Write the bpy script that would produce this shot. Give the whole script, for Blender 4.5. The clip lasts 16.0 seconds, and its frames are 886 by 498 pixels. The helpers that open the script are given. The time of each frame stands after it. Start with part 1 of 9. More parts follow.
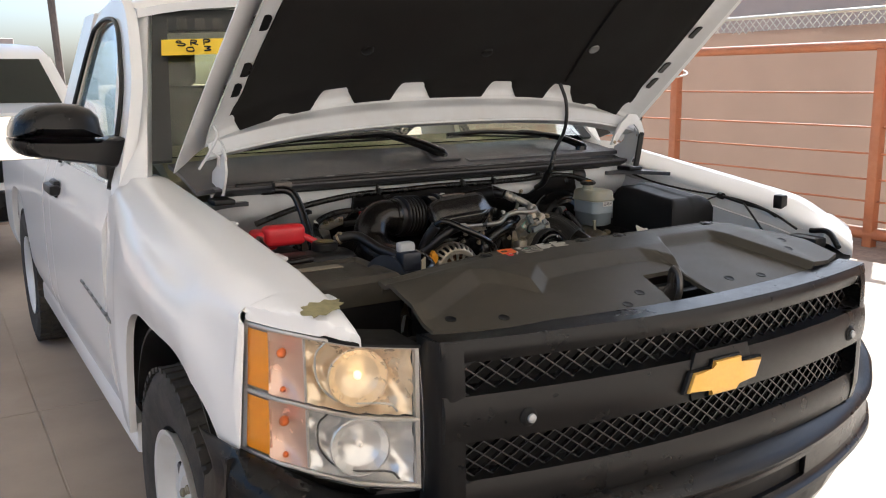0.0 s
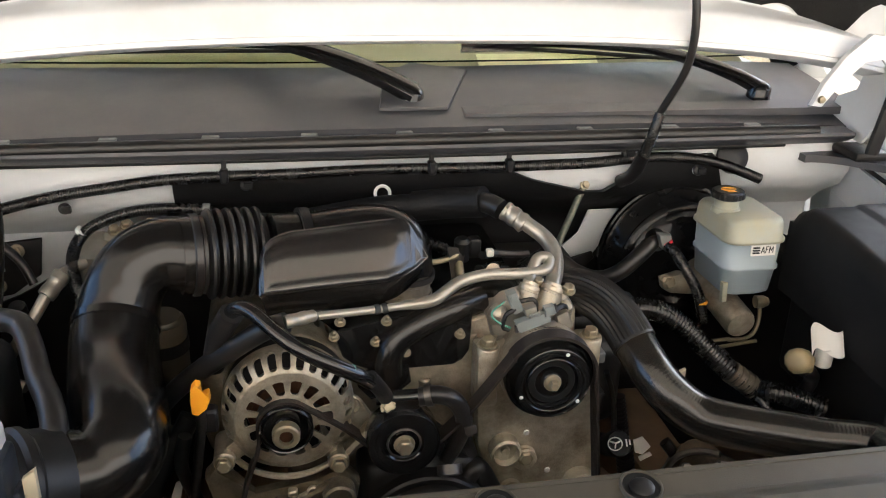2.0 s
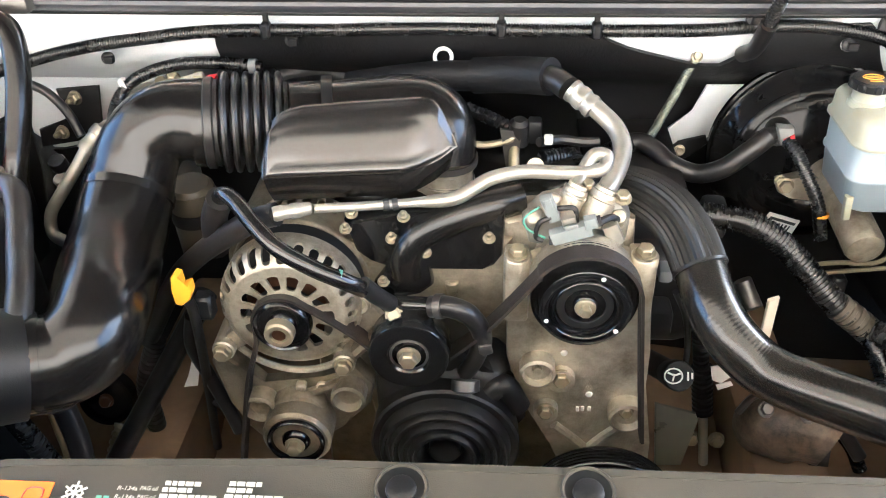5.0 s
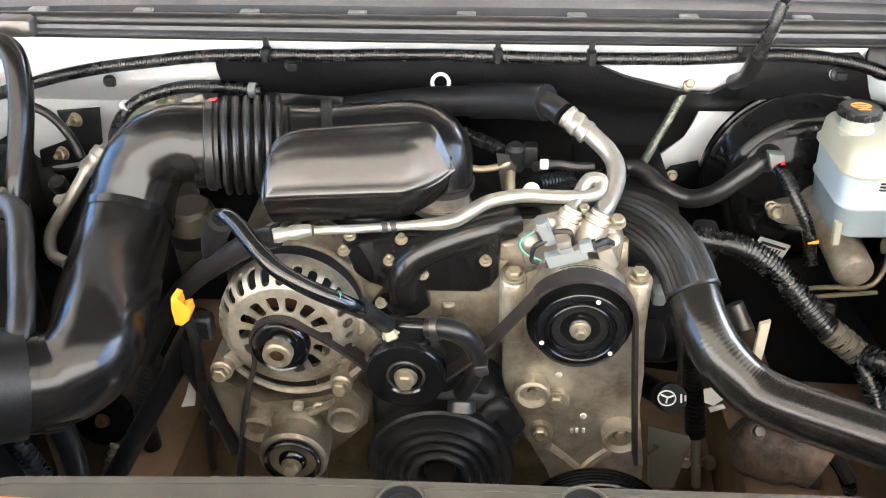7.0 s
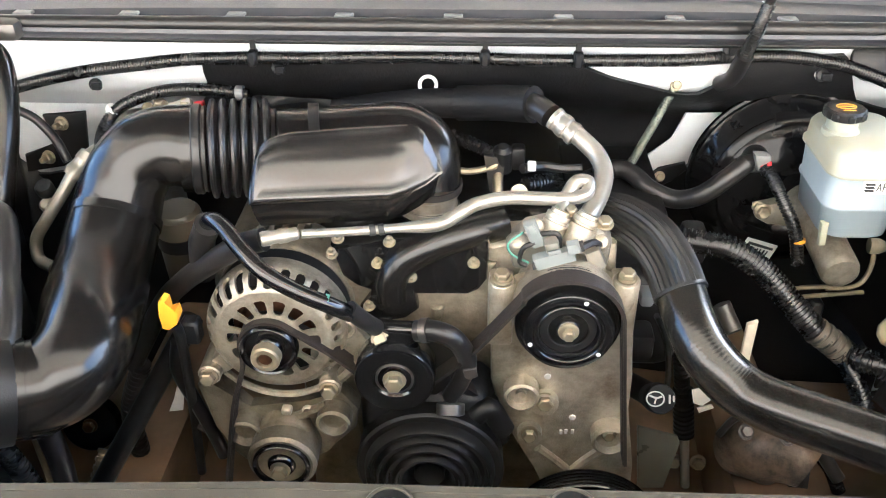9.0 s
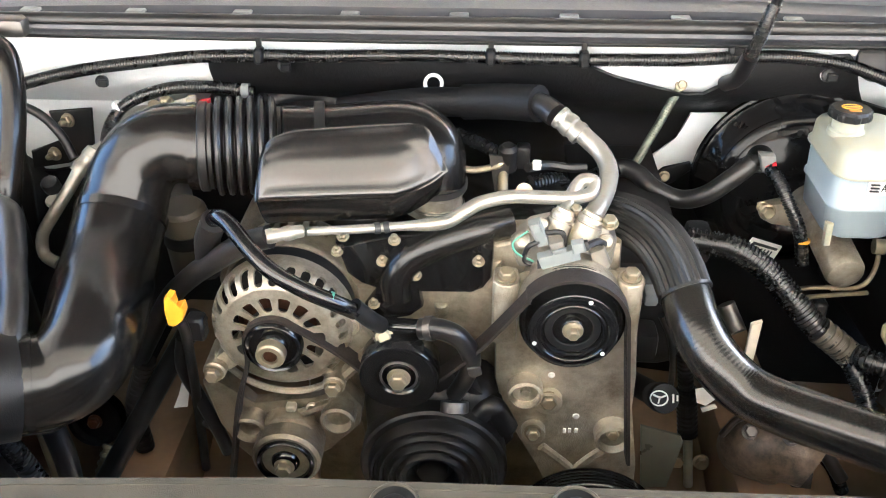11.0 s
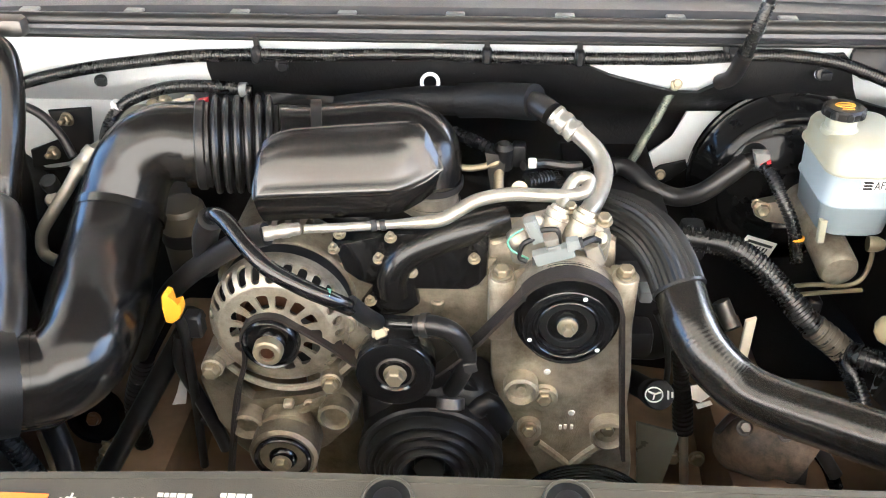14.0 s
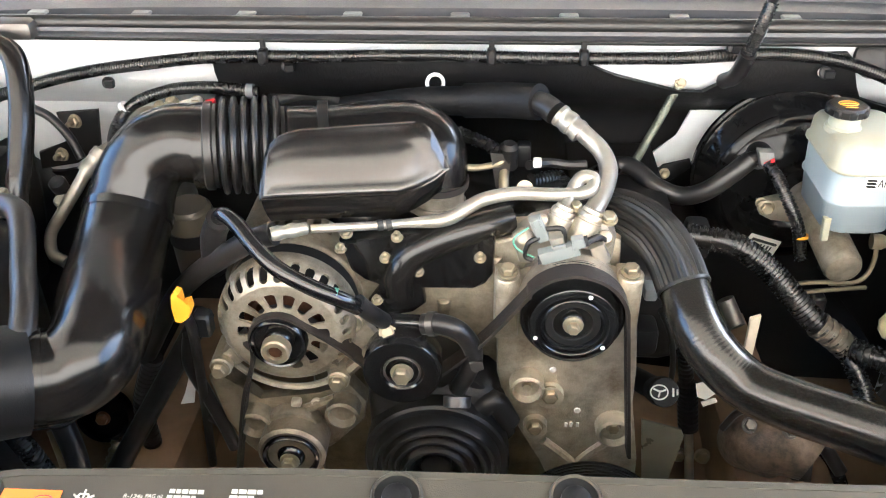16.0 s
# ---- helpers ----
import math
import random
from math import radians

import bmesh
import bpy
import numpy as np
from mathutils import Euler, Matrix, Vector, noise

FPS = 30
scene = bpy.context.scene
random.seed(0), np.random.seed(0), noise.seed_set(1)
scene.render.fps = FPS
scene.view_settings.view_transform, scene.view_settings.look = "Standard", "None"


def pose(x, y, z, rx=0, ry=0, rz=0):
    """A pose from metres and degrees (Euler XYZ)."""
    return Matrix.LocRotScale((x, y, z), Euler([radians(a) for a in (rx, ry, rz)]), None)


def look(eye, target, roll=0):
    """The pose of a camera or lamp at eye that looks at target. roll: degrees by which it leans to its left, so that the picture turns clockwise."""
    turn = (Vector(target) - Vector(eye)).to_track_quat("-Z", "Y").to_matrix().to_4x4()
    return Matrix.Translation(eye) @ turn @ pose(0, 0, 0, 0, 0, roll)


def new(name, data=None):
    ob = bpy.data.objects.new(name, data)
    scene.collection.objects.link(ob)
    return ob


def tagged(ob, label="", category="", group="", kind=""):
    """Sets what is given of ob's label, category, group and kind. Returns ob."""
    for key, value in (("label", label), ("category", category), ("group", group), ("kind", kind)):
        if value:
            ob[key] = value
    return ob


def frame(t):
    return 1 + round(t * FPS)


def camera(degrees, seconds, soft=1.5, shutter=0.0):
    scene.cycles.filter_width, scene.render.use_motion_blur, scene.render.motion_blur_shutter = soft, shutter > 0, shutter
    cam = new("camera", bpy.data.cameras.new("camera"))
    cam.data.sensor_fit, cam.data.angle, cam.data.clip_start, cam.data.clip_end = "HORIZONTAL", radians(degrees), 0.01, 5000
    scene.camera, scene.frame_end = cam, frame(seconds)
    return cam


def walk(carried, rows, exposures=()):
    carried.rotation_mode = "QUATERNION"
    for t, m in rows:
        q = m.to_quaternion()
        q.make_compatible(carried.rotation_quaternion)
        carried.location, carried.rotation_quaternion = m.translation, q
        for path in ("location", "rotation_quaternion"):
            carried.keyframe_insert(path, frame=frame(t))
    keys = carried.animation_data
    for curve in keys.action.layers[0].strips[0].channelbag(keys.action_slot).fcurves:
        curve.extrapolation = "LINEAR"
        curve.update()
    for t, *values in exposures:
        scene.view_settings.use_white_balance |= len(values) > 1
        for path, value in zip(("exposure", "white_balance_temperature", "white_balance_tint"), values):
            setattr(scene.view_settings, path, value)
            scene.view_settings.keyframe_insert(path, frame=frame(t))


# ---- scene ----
cam = camera(54.0, 16.0, soft=1.1)
PATH = [
    (0, (-1.426, -0.022, 1.483), (-0.425, 1.666, 1.098), -0.7),
    (0.5, (-1.044, 0.287, 1.496), (-0.128, 2.013, 1.069), -0.4),
    (1, (-0.725, 0.584, 1.535), (0.086, 2.352, 1.071), 0.4),
    (1.5, (-0.381, 0.815, 1.547), (0.199, 2.633, 0.949), 1.0),
    (2, (-0.177, 1.102, 1.537), (0.176, 2.915, 0.771), 1.5),
    (2.5, (0.025, 1.232, 1.534), (0.083, 2.991, 0.583), -0.3),
    (3, (0.103, 1.264, 1.54), (0.031, 2.963, 0.487), -1.1),
    (3.5, (0.061, 1.26, 1.543), (-0.052, 2.922, 0.436), -1.5),
    (4, (0.047, 1.264, 1.537), (-0.08, 2.909, 0.407), -1.6),
    (6.5, (0.037, 1.255, 1.546), (-0.077, 2.926, 0.453), -0.6),
    (7, (0.038, 1.251, 1.547), (-0.071, 2.93, 0.467), -0.5),
    (7.5, (0.04, 1.25, 1.552), (-0.062, 2.932, 0.475), -0.4),
    (8, (0.043, 1.25, 1.553), (-0.059, 2.934, 0.479), -0.5),
    (8.5, (0.04, 1.251, 1.551), (-0.05, 2.935, 0.477), -0.4),
    (9, (0.04, 1.252, 1.548), (-0.046, 2.934, 0.47), -0.4),
    (11.5, (0.038, 1.248, 1.549), (-0.056, 2.928, 0.469), -0.2),
    (12, (0.04, 1.245, 1.55), (-0.05, 2.927, 0.471), -0.2),
    (12.5, (0.044, 1.245, 1.55), (-0.05, 2.929, 0.475), -0.3),
    (13, (0.043, 1.247, 1.55), (-0.048, 2.93, 0.474), -0.3),
    (13.5, (0.043, 1.247, 1.549), (-0.048, 2.927, 0.469), -0.3),
    (14, (0.044, 1.243, 1.55), (-0.051, 2.924, 0.469), -0.3),
    (14.5, (0.047, 1.238, 1.553), (-0.049, 2.916, 0.469), -0.4),
    (15, (0.048, 1.228, 1.554), (-0.05, 2.911, 0.477), -0.5),
    (15.5, (0.046, 1.23, 1.55), (-0.053, 2.914, 0.476), -0.5),
    (16, (0.042, 1.236, 1.553), (-0.062, 2.916, 0.473), -0.7),
]
walk(cam, [(t, look(eye, target, roll)) for t, eye, target, roll in PATH], exposures=[(0.0, 1.55, 5300, 6), (0.8, 1.75, 5330, 6), (1.6, 2.45, 5370, 6), (2.1, 2.87, 5370, 4), (2.6, 3.5, 5200, 4), (3.3, 4.22, 5150, 4), (6.3, 4.30, 5080, 3), (16.0, 4.30, 5080, 3)])

# ---- world and sun ----
world = bpy.data.worlds.new("sky")
scene.world = world
world.use_nodes = True
wn = world.node_tree
sky = wn.nodes.new("ShaderNodeTexSky")
sky.sky_type = "NISHITA"
sky.sun_disc = False
sky.sun_elevation = radians(48)
sky.sun_rotation = radians(58)
sky.altitude, sky.dust_density, sky.ozone_density = 300, 5.0, 0.6
wn.links.new(sky.outputs[0], wn.nodes["Background"].inputs[0])
wn.nodes["Background"].inputs[1].default_value = 0.09
sun_data = bpy.data.lights.new("sun", "SUN")
sun_data.energy, sun_data.angle, sun_data.color = 5.0, radians(0.6), (1.0, 0.93, 0.82)
sun = new("sun", sun_data)
sun.matrix_world = look((8 * math.sin(radians(58)), 8 * math.cos(radians(58)), 8.9), (0, 0, 0))

# ---- materials ----
def mat(name, col, rough=0.5, metal=0.0, var=0.12, scale=40.0, bump=0.0, bscale=300.0, coat=0.0, trans=0.0, spec=0.5, rvar=0.12, dirt=None, dirt_amt=0.0, dirt_scale=8.0, sheen=0.0, stretch=None, sss=0.0, ior=1.45, random_amt=0.0):
    m = bpy.data.materials.new(name)
    m.use_nodes = True
    nt = m.node_tree
    N, L = nt.nodes, nt.links
    b = N["Principled BSDF"]
    tc = N.new("ShaderNodeTexCoord")
    mp = N.new("ShaderNodeMapping")
    L.new(tc.outputs["Object"], mp.inputs[0])
    if stretch:
        mp.inputs["Scale"].default_value = stretch
    fine = N.new("ShaderNodeTexNoise")
    fine.inputs["Scale"].default_value, fine.inputs["Detail"].default_value = scale, 6
    L.new(mp.outputs[0], fine.inputs[0])
    big = N.new("ShaderNodeTexNoise")
    big.inputs["Scale"].default_value, big.inputs["Detail"].default_value = scale * 0.13, 3
    L.new(mp.outputs[0], big.inputs[0])
    add = N.new("ShaderNodeMath")
    add.operation = "ADD"
    L.new(fine.outputs[0], add.inputs[0])
    L.new(big.outputs[0], add.inputs[1])
    ramp = N.new("ShaderNodeMapRange")
    ramp.inputs[1].default_value, ramp.inputs[2].default_value = 0.6, 1.4
    ramp.inputs[3].default_value, ramp.inputs[4].default_value = 1 - var, 1 + var
    L.new(add.outputs[0], ramp.inputs[0])
    val = ramp.outputs[0]
    if random_amt:
        oi = N.new("ShaderNodeObjectInfo")
        rr = N.new("ShaderNodeMapRange")
        rr.inputs[3].default_value, rr.inputs[4].default_value = 1 - random_amt, 1 + random_amt
        L.new(oi.outputs["Random"], rr.inputs[0])
        mu = N.new("ShaderNodeMath")
        mu.operation = "MULTIPLY"
        L.new(val, mu.inputs[0])
        L.new(rr.outputs[0], mu.inputs[1])
        val = mu.outputs[0]
    scale_col = N.new("ShaderNodeVectorMath")
    scale_col.operation = "SCALE"
    scale_col.inputs[0].default_value = col[:3]
    L.new(val, scale_col.inputs["Scale"])
    out = scale_col.outputs[0]
    if dirt:
        dn = N.new("ShaderNodeTexNoise")
        dn.inputs["Scale"].default_value, dn.inputs["Detail"].default_value, dn.inputs["Roughness"].default_value = dirt_scale, 8, 0.7
        L.new(tc.outputs["Object"], dn.inputs[0])
        dr = N.new("ShaderNodeMapRange")
        dr.inputs[1].default_value, dr.inputs[2].default_value, dr.inputs[4].default_value = 0.42, 0.72, dirt_amt
        L.new(dn.outputs[0], dr.inputs[0])
        mix = N.new("ShaderNodeMix")
        mix.data_type = "RGBA"
        L.new(dr.outputs[0], mix.inputs[0])
        L.new(out, mix.inputs[6])
        mix.inputs[7].default_value = (*dirt, 1)
        out = mix.outputs[2]
    L.new(out, b.inputs["Base Color"])
    rm = N.new("ShaderNodeMapRange")
    rm.inputs[1].default_value, rm.inputs[2].default_value = 0.6, 1.4
    rm.inputs[3].default_value, rm.inputs[4].default_value = max(0.02, rough - rvar * rough), min(1, rough + rvar * rough * 1.5)
    L.new(add.outputs[0], rm.inputs[0])
    L.new(rm.outputs[0], b.inputs["Roughness"])
    b.inputs["Metallic"].default_value = metal
    b.inputs["IOR"].default_value = ior
    b.inputs["Specular IOR Level"].default_value = spec
    b.inputs["Coat Weight"].default_value = coat
    b.inputs["Coat Roughness"].default_value = 0.04
    b.inputs["Transmission Weight"].default_value = trans
    b.inputs["Sheen Weight"].default_value = sheen
    if sss:
        b.inputs["Subsurface Weight"].default_value = sss
        b.inputs["Subsurface Radius"].default_value = (0.02, 0.02, 0.02)
    if bump:
        bn = N.new("ShaderNodeTexNoise")
        bn.inputs["Scale"].default_value, bn.inputs["Detail"].default_value = bscale, 4
        L.new(mp.outputs[0], bn.inputs[0])
        bp = N.new("ShaderNodeBump")
        bp.inputs["Strength"].default_value, bp.inputs["Distance"].default_value = bump, 0.002
        L.new(bn.outputs[0], bp.inputs["Height"])
        L.new(bp.outputs[0], b.inputs["Normal"])
    return m


def glass_mat(name, col=(1, 1, 1), rough=0.0, ior=1.45):
    m = bpy.data.materials.new(name)
    m.use_nodes = True
    b = m.node_tree.nodes["Principled BSDF"]
    b.inputs["Base Color"].default_value = (*col, 1)
    b.inputs["Roughness"].default_value = rough
    b.inputs["IOR"].default_value = ior
    b.inputs["Transmission Weight"].default_value = 1.0
    return m


def emit_mat(name, col, strength):
    m = bpy.data.materials.new(name)
    m.use_nodes = True
    b = m.node_tree.nodes["Principled BSDF"]
    b.inputs["Base Color"].default_value = (*col, 1)
    b.inputs["Emission Color"].default_value = (*col, 1)
    b.inputs["Emission Strength"].default_value = strength
    return m


WHITE = mat("white_paint", (0.79, 0.80, 0.81), 0.30, var=0.012, scale=5, coat=0.5, rvar=0.03, dirt=(0.66, 0.64, 0.60), dirt_amt=0.03, dirt_scale=4)
# truck's white darkened in colour, since the lit bay rendered too bright
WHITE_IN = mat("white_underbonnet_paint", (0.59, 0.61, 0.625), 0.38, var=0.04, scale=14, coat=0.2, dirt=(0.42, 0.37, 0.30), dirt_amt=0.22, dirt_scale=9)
GRMESH = mat("grille_mesh_plastic", (0.010, 0.010, 0.011), 0.22, var=0.1, spec=0.5)
TRIM = mat("grained_black_plastic", (0.0055, 0.0055, 0.0058), 0.29, var=0.15, scale=30, bump=0.12, bscale=900, dirt=(0.022, 0.020, 0.018), dirt_amt=0.10, spec=0.33, rvar=0.2)
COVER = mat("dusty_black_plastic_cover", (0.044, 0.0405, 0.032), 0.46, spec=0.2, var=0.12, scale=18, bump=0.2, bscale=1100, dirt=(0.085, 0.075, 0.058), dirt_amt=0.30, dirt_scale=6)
BLACK = mat("matt_black_plastic", (0.0075, 0.0075, 0.0075), 0.38, var=0.2, scale=40, bump=0.15, bscale=700, spec=0.32, dirt=(0.035, 0.030, 0.026), dirt_amt=0.14, dirt_scale=14)
GLOSS = mat("satin_black_moulding", (0.0062, 0.0058, 0.0053), 0.20, var=0.2, scale=25, bump=0.02, bscale=160, rvar=0.25, spec=0.46, dirt=(0.040, 0.034, 0.027), dirt_amt=0.14, dirt_scale=12)
GLOSSBOX = mat("polished_black_plastic", (0.012, 0.011, 0.010), 0.23, var=0.15, scale=20, bump=0.010, bscale=60, rvar=0.2, spec=0.95, dirt=(0.04, 0.035, 0.03), dirt_amt=0.12, dirt_scale=30)
SERVO = mat("black_enamel", (0.005, 0.005, 0.005), 0.09, var=0.2, scale=30, rvar=0.2, spec=0.22, dirt=(0.02, 0.018, 0.016), dirt_amt=0.12, dirt_scale=14)
PLUGW = mat("pale_grey_connector", (0.165, 0.18, 0.175), 0.4, var=0.1, scale=60)
CAPB = mat("dull_black_cap_plastic", (0.007, 0.007, 0.007), 0.55, var=0.15, scale=40, spec=0.25)
SATIN = mat("satin_black_paint", (0.0065, 0.0065, 0.0065), 0.11, var=0.2, scale=30, rvar=0.3, coat=0.1, dirt=(0.03, 0.027, 0.024), dirt_amt=0.15, dirt_scale=16)
RUBBER = mat("black_rubber_hose", (0.0095, 0.009, 0.009), 0.33, var=0.18, scale=50, bump=0.12, bscale=500, spec=0.45, dirt=(0.045, 0.04, 0.033), dirt_amt=0.25, dirt_scale=18)
LOOM = mat("corrugated_loom_plastic", (0.010, 0.010, 0.010), 0.26, var=0.18, scale=60, dirt=(0.05, 0.045, 0.036), dirt_amt=0.25, dirt_scale=20)
FELT = mat("bonnet_insulation_felt", (0.0125, 0.0118, 0.0116), 0.95, var=0.25, scale=12, bump=0.6, bscale=420, spec=0.05, sheen=0.03, dirt=(0.020, 0.022, 0.020), dirt_amt=0.35, dirt_scale=4)
PAD = mat("firewall_insulation", (0.0062, 0.0062, 0.0064), 0.5, var=0.25, scale=25, bump=0.3, bscale=260, spec=0.28, dirt=(0.016, 0.0145, 0.013), dirt_amt=0.2)
CAST = mat("cast_aluminium", (0.42, 0.38, 0.30), 0.34, metal=0.72, var=0.20, scale=55, bump=0.5, bscale=650, dirt=(0.11, 0.085, 0.055), dirt_amt=0.8, dirt_scale=26)
# lighter copy of the cast metal, making up for weak light on the bracket
CASTB = mat("lightened_cast_aluminium", (0.47, 0.425, 0.335), 0.35, metal=0.65, var=0.22, scale=48, bump=0.5, bscale=520, dirt=(0.13, 0.10, 0.065), dirt_amt=0.85, dirt_scale=22)
CASTD = mat("dull_cast_aluminium", (0.285, 0.25, 0.185), 0.38, metal=0.65, var=0.22, scale=45, bump=0.5, bscale=500, dirt=(0.055, 0.04, 0.026), dirt_amt=0.85, dirt_scale=20)
ALU = mat("aluminium_pipe", (0.30, 0.285, 0.25), 0.36, metal=0.65, var=0.12, scale=60, bump=0.05, bscale=400, dirt=(0.22, 0.18, 0.12), dirt_amt=0.45, dirt_scale=20)
STEEL = mat("zinc_plated_steel", (0.26, 0.225, 0.155), 0.42, metal=0.6, var=0.12, scale=90, dirt=(0.22, 0.17, 0.10), dirt_amt=0.4, dirt_scale=60)
DARKSTEEL = mat("dark_steel", (0.10, 0.095, 0.09), 0.4, metal=0.8, var=0.2, scale=50, dirt=(0.09, 0.07, 0.05), dirt_amt=0.4, dirt_scale=22)
COPPER = mat("copper_windings", (0.11, 0.055, 0.030), 0.4, metal=0.8, var=0.3, scale=200)
BELT = mat("brown_black_belt_rubber", (0.017, 0.0135, 0.0115), 0.5, var=0.15, scale=90, bump=0.2, bscale=900)
TANK = mat("translucent_white_plastic", (0.285, 0.295, 0.25), 0.36, var=0.05, scale=10, sss=0.5, spec=0.4, dirt=(0.33, 0.28, 0.15), dirt_amt=0.7, dirt_scale=9)
TANKLOW = mat("fluid_filled_plastic", (0.27, 0.315, 0.34), 0.33, var=0.05, scale=10, sss=0.5, spec=0.4)
YELLOW = mat("yellow_plastic", (0.64, 0.275, 0.010), 0.35, var=0.06, scale=50)
REDP = mat("red_plastic", (0.48, 0.015, 0.022), 0.35, var=0.08, scale=30)
STICKY = mat("yellow_paper_sticker", (0.82, 0.58, 0.02), 0.5, var=0.05, scale=30)
PRINT = mat("faded_white_print", (0.36, 0.345, 0.30), 0.5, var=0.1, scale=40)
ORANGE = mat("orange_label", (0.60, 0.12, 0.008), 0.4, var=0.04, scale=30)
LABELW = mat("white_label", (0.62, 0.61, 0.58), 0.5, var=0.06, scale=30)
INK = mat("black_ink", (0.02, 0.02, 0.02), 0.6, var=0.05)
GREY = mat("grey_connector_plastic", (0.15, 0.155, 0.15), 0.45, var=0.08, scale=60)
BROWNF = mat("dusty_brown_frame", (0.22, 0.15, 0.095), 0.8, var=0.35, scale=18, bump=0.3, bscale=80, dirt=(0.13, 0.085, 0.055), dirt_amt=0.6, dirt_scale=10)
SCREENP = mat("cowl_grey_plastic", (0.042, 0.0435, 0.050), 0.40, var=0.08, scale=30, bump=0.2, bscale=1000, dirt=(0.2, 0.18, 0.15), dirt_amt=0.15, dirt_scale=5)
CHROME = mat("chromed_reflector", (0.85, 0.83, 0.80), 0.08, metal=1.0, var=0.02)
AMBER = mat("amber_reflector", (1.0, 0.38, 0.015), 0.2, var=0.06, scale=60, coat=0.5)
AMBERBULB = mat("amber_bulb", (0.9, 0.22, 0.05), 0.25, var=0.05)
LENS = glass_mat("weathered_lamp_lens", (0.97, 0.97, 0.96), 0.13, 1.28)
BULB = emit_mat("lit_lamp", (1.0, 0.74, 0.40), 0.55)
GLASS = glass_mat("window_glass", (0.86, 0.90, 0.74), 0.0, 1.5)
GOLD = mat("gold_badge", (0.72, 0.42, 0.07), 0.32, metal=0.35, var=0.08, scale=120, coat=0.5)
TYRE = mat("tyre_rubber", (0.030, 0.028, 0.026), 0.8, var=0.2, scale=40, bump=0.3, bscale=200, dirt=(0.10, 0.085, 0.065), dirt_amt=0.5, dirt_scale=14)
RIM = mat("painted_steel_wheel", (0.62, 0.64, 0.66), 0.35, metal=0.2, var=0.06, scale=20, dirt=(0.4, 0.35, 0.28), dirt_amt=0.2)
SEATM = mat("grey_seat_cloth", (0.085, 0.10, 0.085), 0.9, var=0.15, scale=80, bump=0.3, bscale=400)
DASH = mat("olive_grey_dash_top", (0.30, 0.29, 0.20), 0.6, var=0.12, scale=12)
DARK = mat("dark_cabin_plastic", (0.03, 0.032, 0.03), 0.6, var=0.15, scale=30)
CONCRETE = mat("concrete_paving", (0.40, 0.335, 0.27), 0.85, var=0.14, scale=3.0, bump=0.3, bscale=90, dirt=(0.30, 0.245, 0.19), dirt_amt=0.5, dirt_scale=1.2, spec=0.3)
GRAVELM = mat("brown_gravel", (0.24, 0.17, 0.12), 0.95, var=0.4, scale=25, bump=1.0, bscale=60)
RUST = mat("rust_red_painted_steel", (0.42, 0.15, 0.065), 0.55, var=0.15, scale=12, dirt=(0.5, 0.3, 0.18), dirt_amt=0.3, dirt_scale=5)
CANOPY = mat("corrugated_roof_sheet", (0.55, 0.50, 0.43), 0.5, var=0.08, scale=5)
MESHW = mat("galvanised_lattice", (0.62, 0.6, 0.5), 0.4, metal=0.3, var=0.1)
POLEM = mat("weathered_timber_pole", (0.16, 0.13, 0.10), 0.85, var=0.3, scale=10)
# brighter copy of the tan render, for the wall that bounces light
WALLT = mat("bounce_wall_tan", (0.70, 0.60, 0.49), 0.9, var=0.1, scale=2)
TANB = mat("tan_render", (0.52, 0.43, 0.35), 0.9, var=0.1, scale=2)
BEAMB = mat("pale_green_lead", (0.10, 0.27, 0.20), 0.5)
BRAID = mat("tinned_braid", (0.13, 0.14, 0.11), 0.5, metal=0.6, var=0.4, scale=260)


def screen_mat():
    m = mat("tan_privacy_screen", (0.36, 0.27, 0.21), 0.9, var=0.10, scale=3, bump=0.2, bscale=30)
    nt = m.node_tree
    b = nt.nodes["Principled BSDF"]
    tr = nt.nodes.new("ShaderNodeBsdfTranslucent")
    tr.inputs[0].default_value = (0.34, 0.24, 0.18, 1)
    mix = nt.nodes.new("ShaderNodeMixShader")
    mix.inputs[0].default_value = 0.4
    nt.links.new(b.outputs[0], mix.inputs[1])
    nt.links.new(tr.outputs[0], mix.inputs[2])
    nt.links.new(mix.outputs[0], nt.nodes["Material Output"].inputs[0])
    return m


SCREEN = screen_mat()


# ---- building helpers ----
def V(*a):
    return Vector(a[0] if len(a) == 1 else a)


def link(name, bm, material, parent=None, label="", smooth=38):
    me = bpy.data.meshes.new(name)
    bmesh.ops.recalc_face_normals(bm, faces=bm.faces[:])
    lim = radians(smooth)
    for f in bm.faces:
        f.smooth = True
    for e in bm.edges:
        e.smooth = len(e.link_faces) == 2 and e.calc_face_angle(3.2) < lim
    bm.to_mesh(me)
    bm.free()
    me.materials.append(material)
    ob = new(name, me)
    if parent is not None:
        ob.parent = parent
        ob.matrix_parent_inverse = Matrix.Translation(-parent.location) if parent.type == "EMPTY" else Matrix()
    if label:
        ob["label"] = label
    return ob


part = link


def thing(name, at, label, category, group="", kind=""):
    e = new(name)
    e.location = at
    e.empty_display_size = 0.05
    return tagged(e, label, category, group, kind)


def solo(name, bm, material, label, category, group="", kind="", smooth=38):
    return tagged(link(name, bm, material, smooth=smooth), label, category, group, kind)


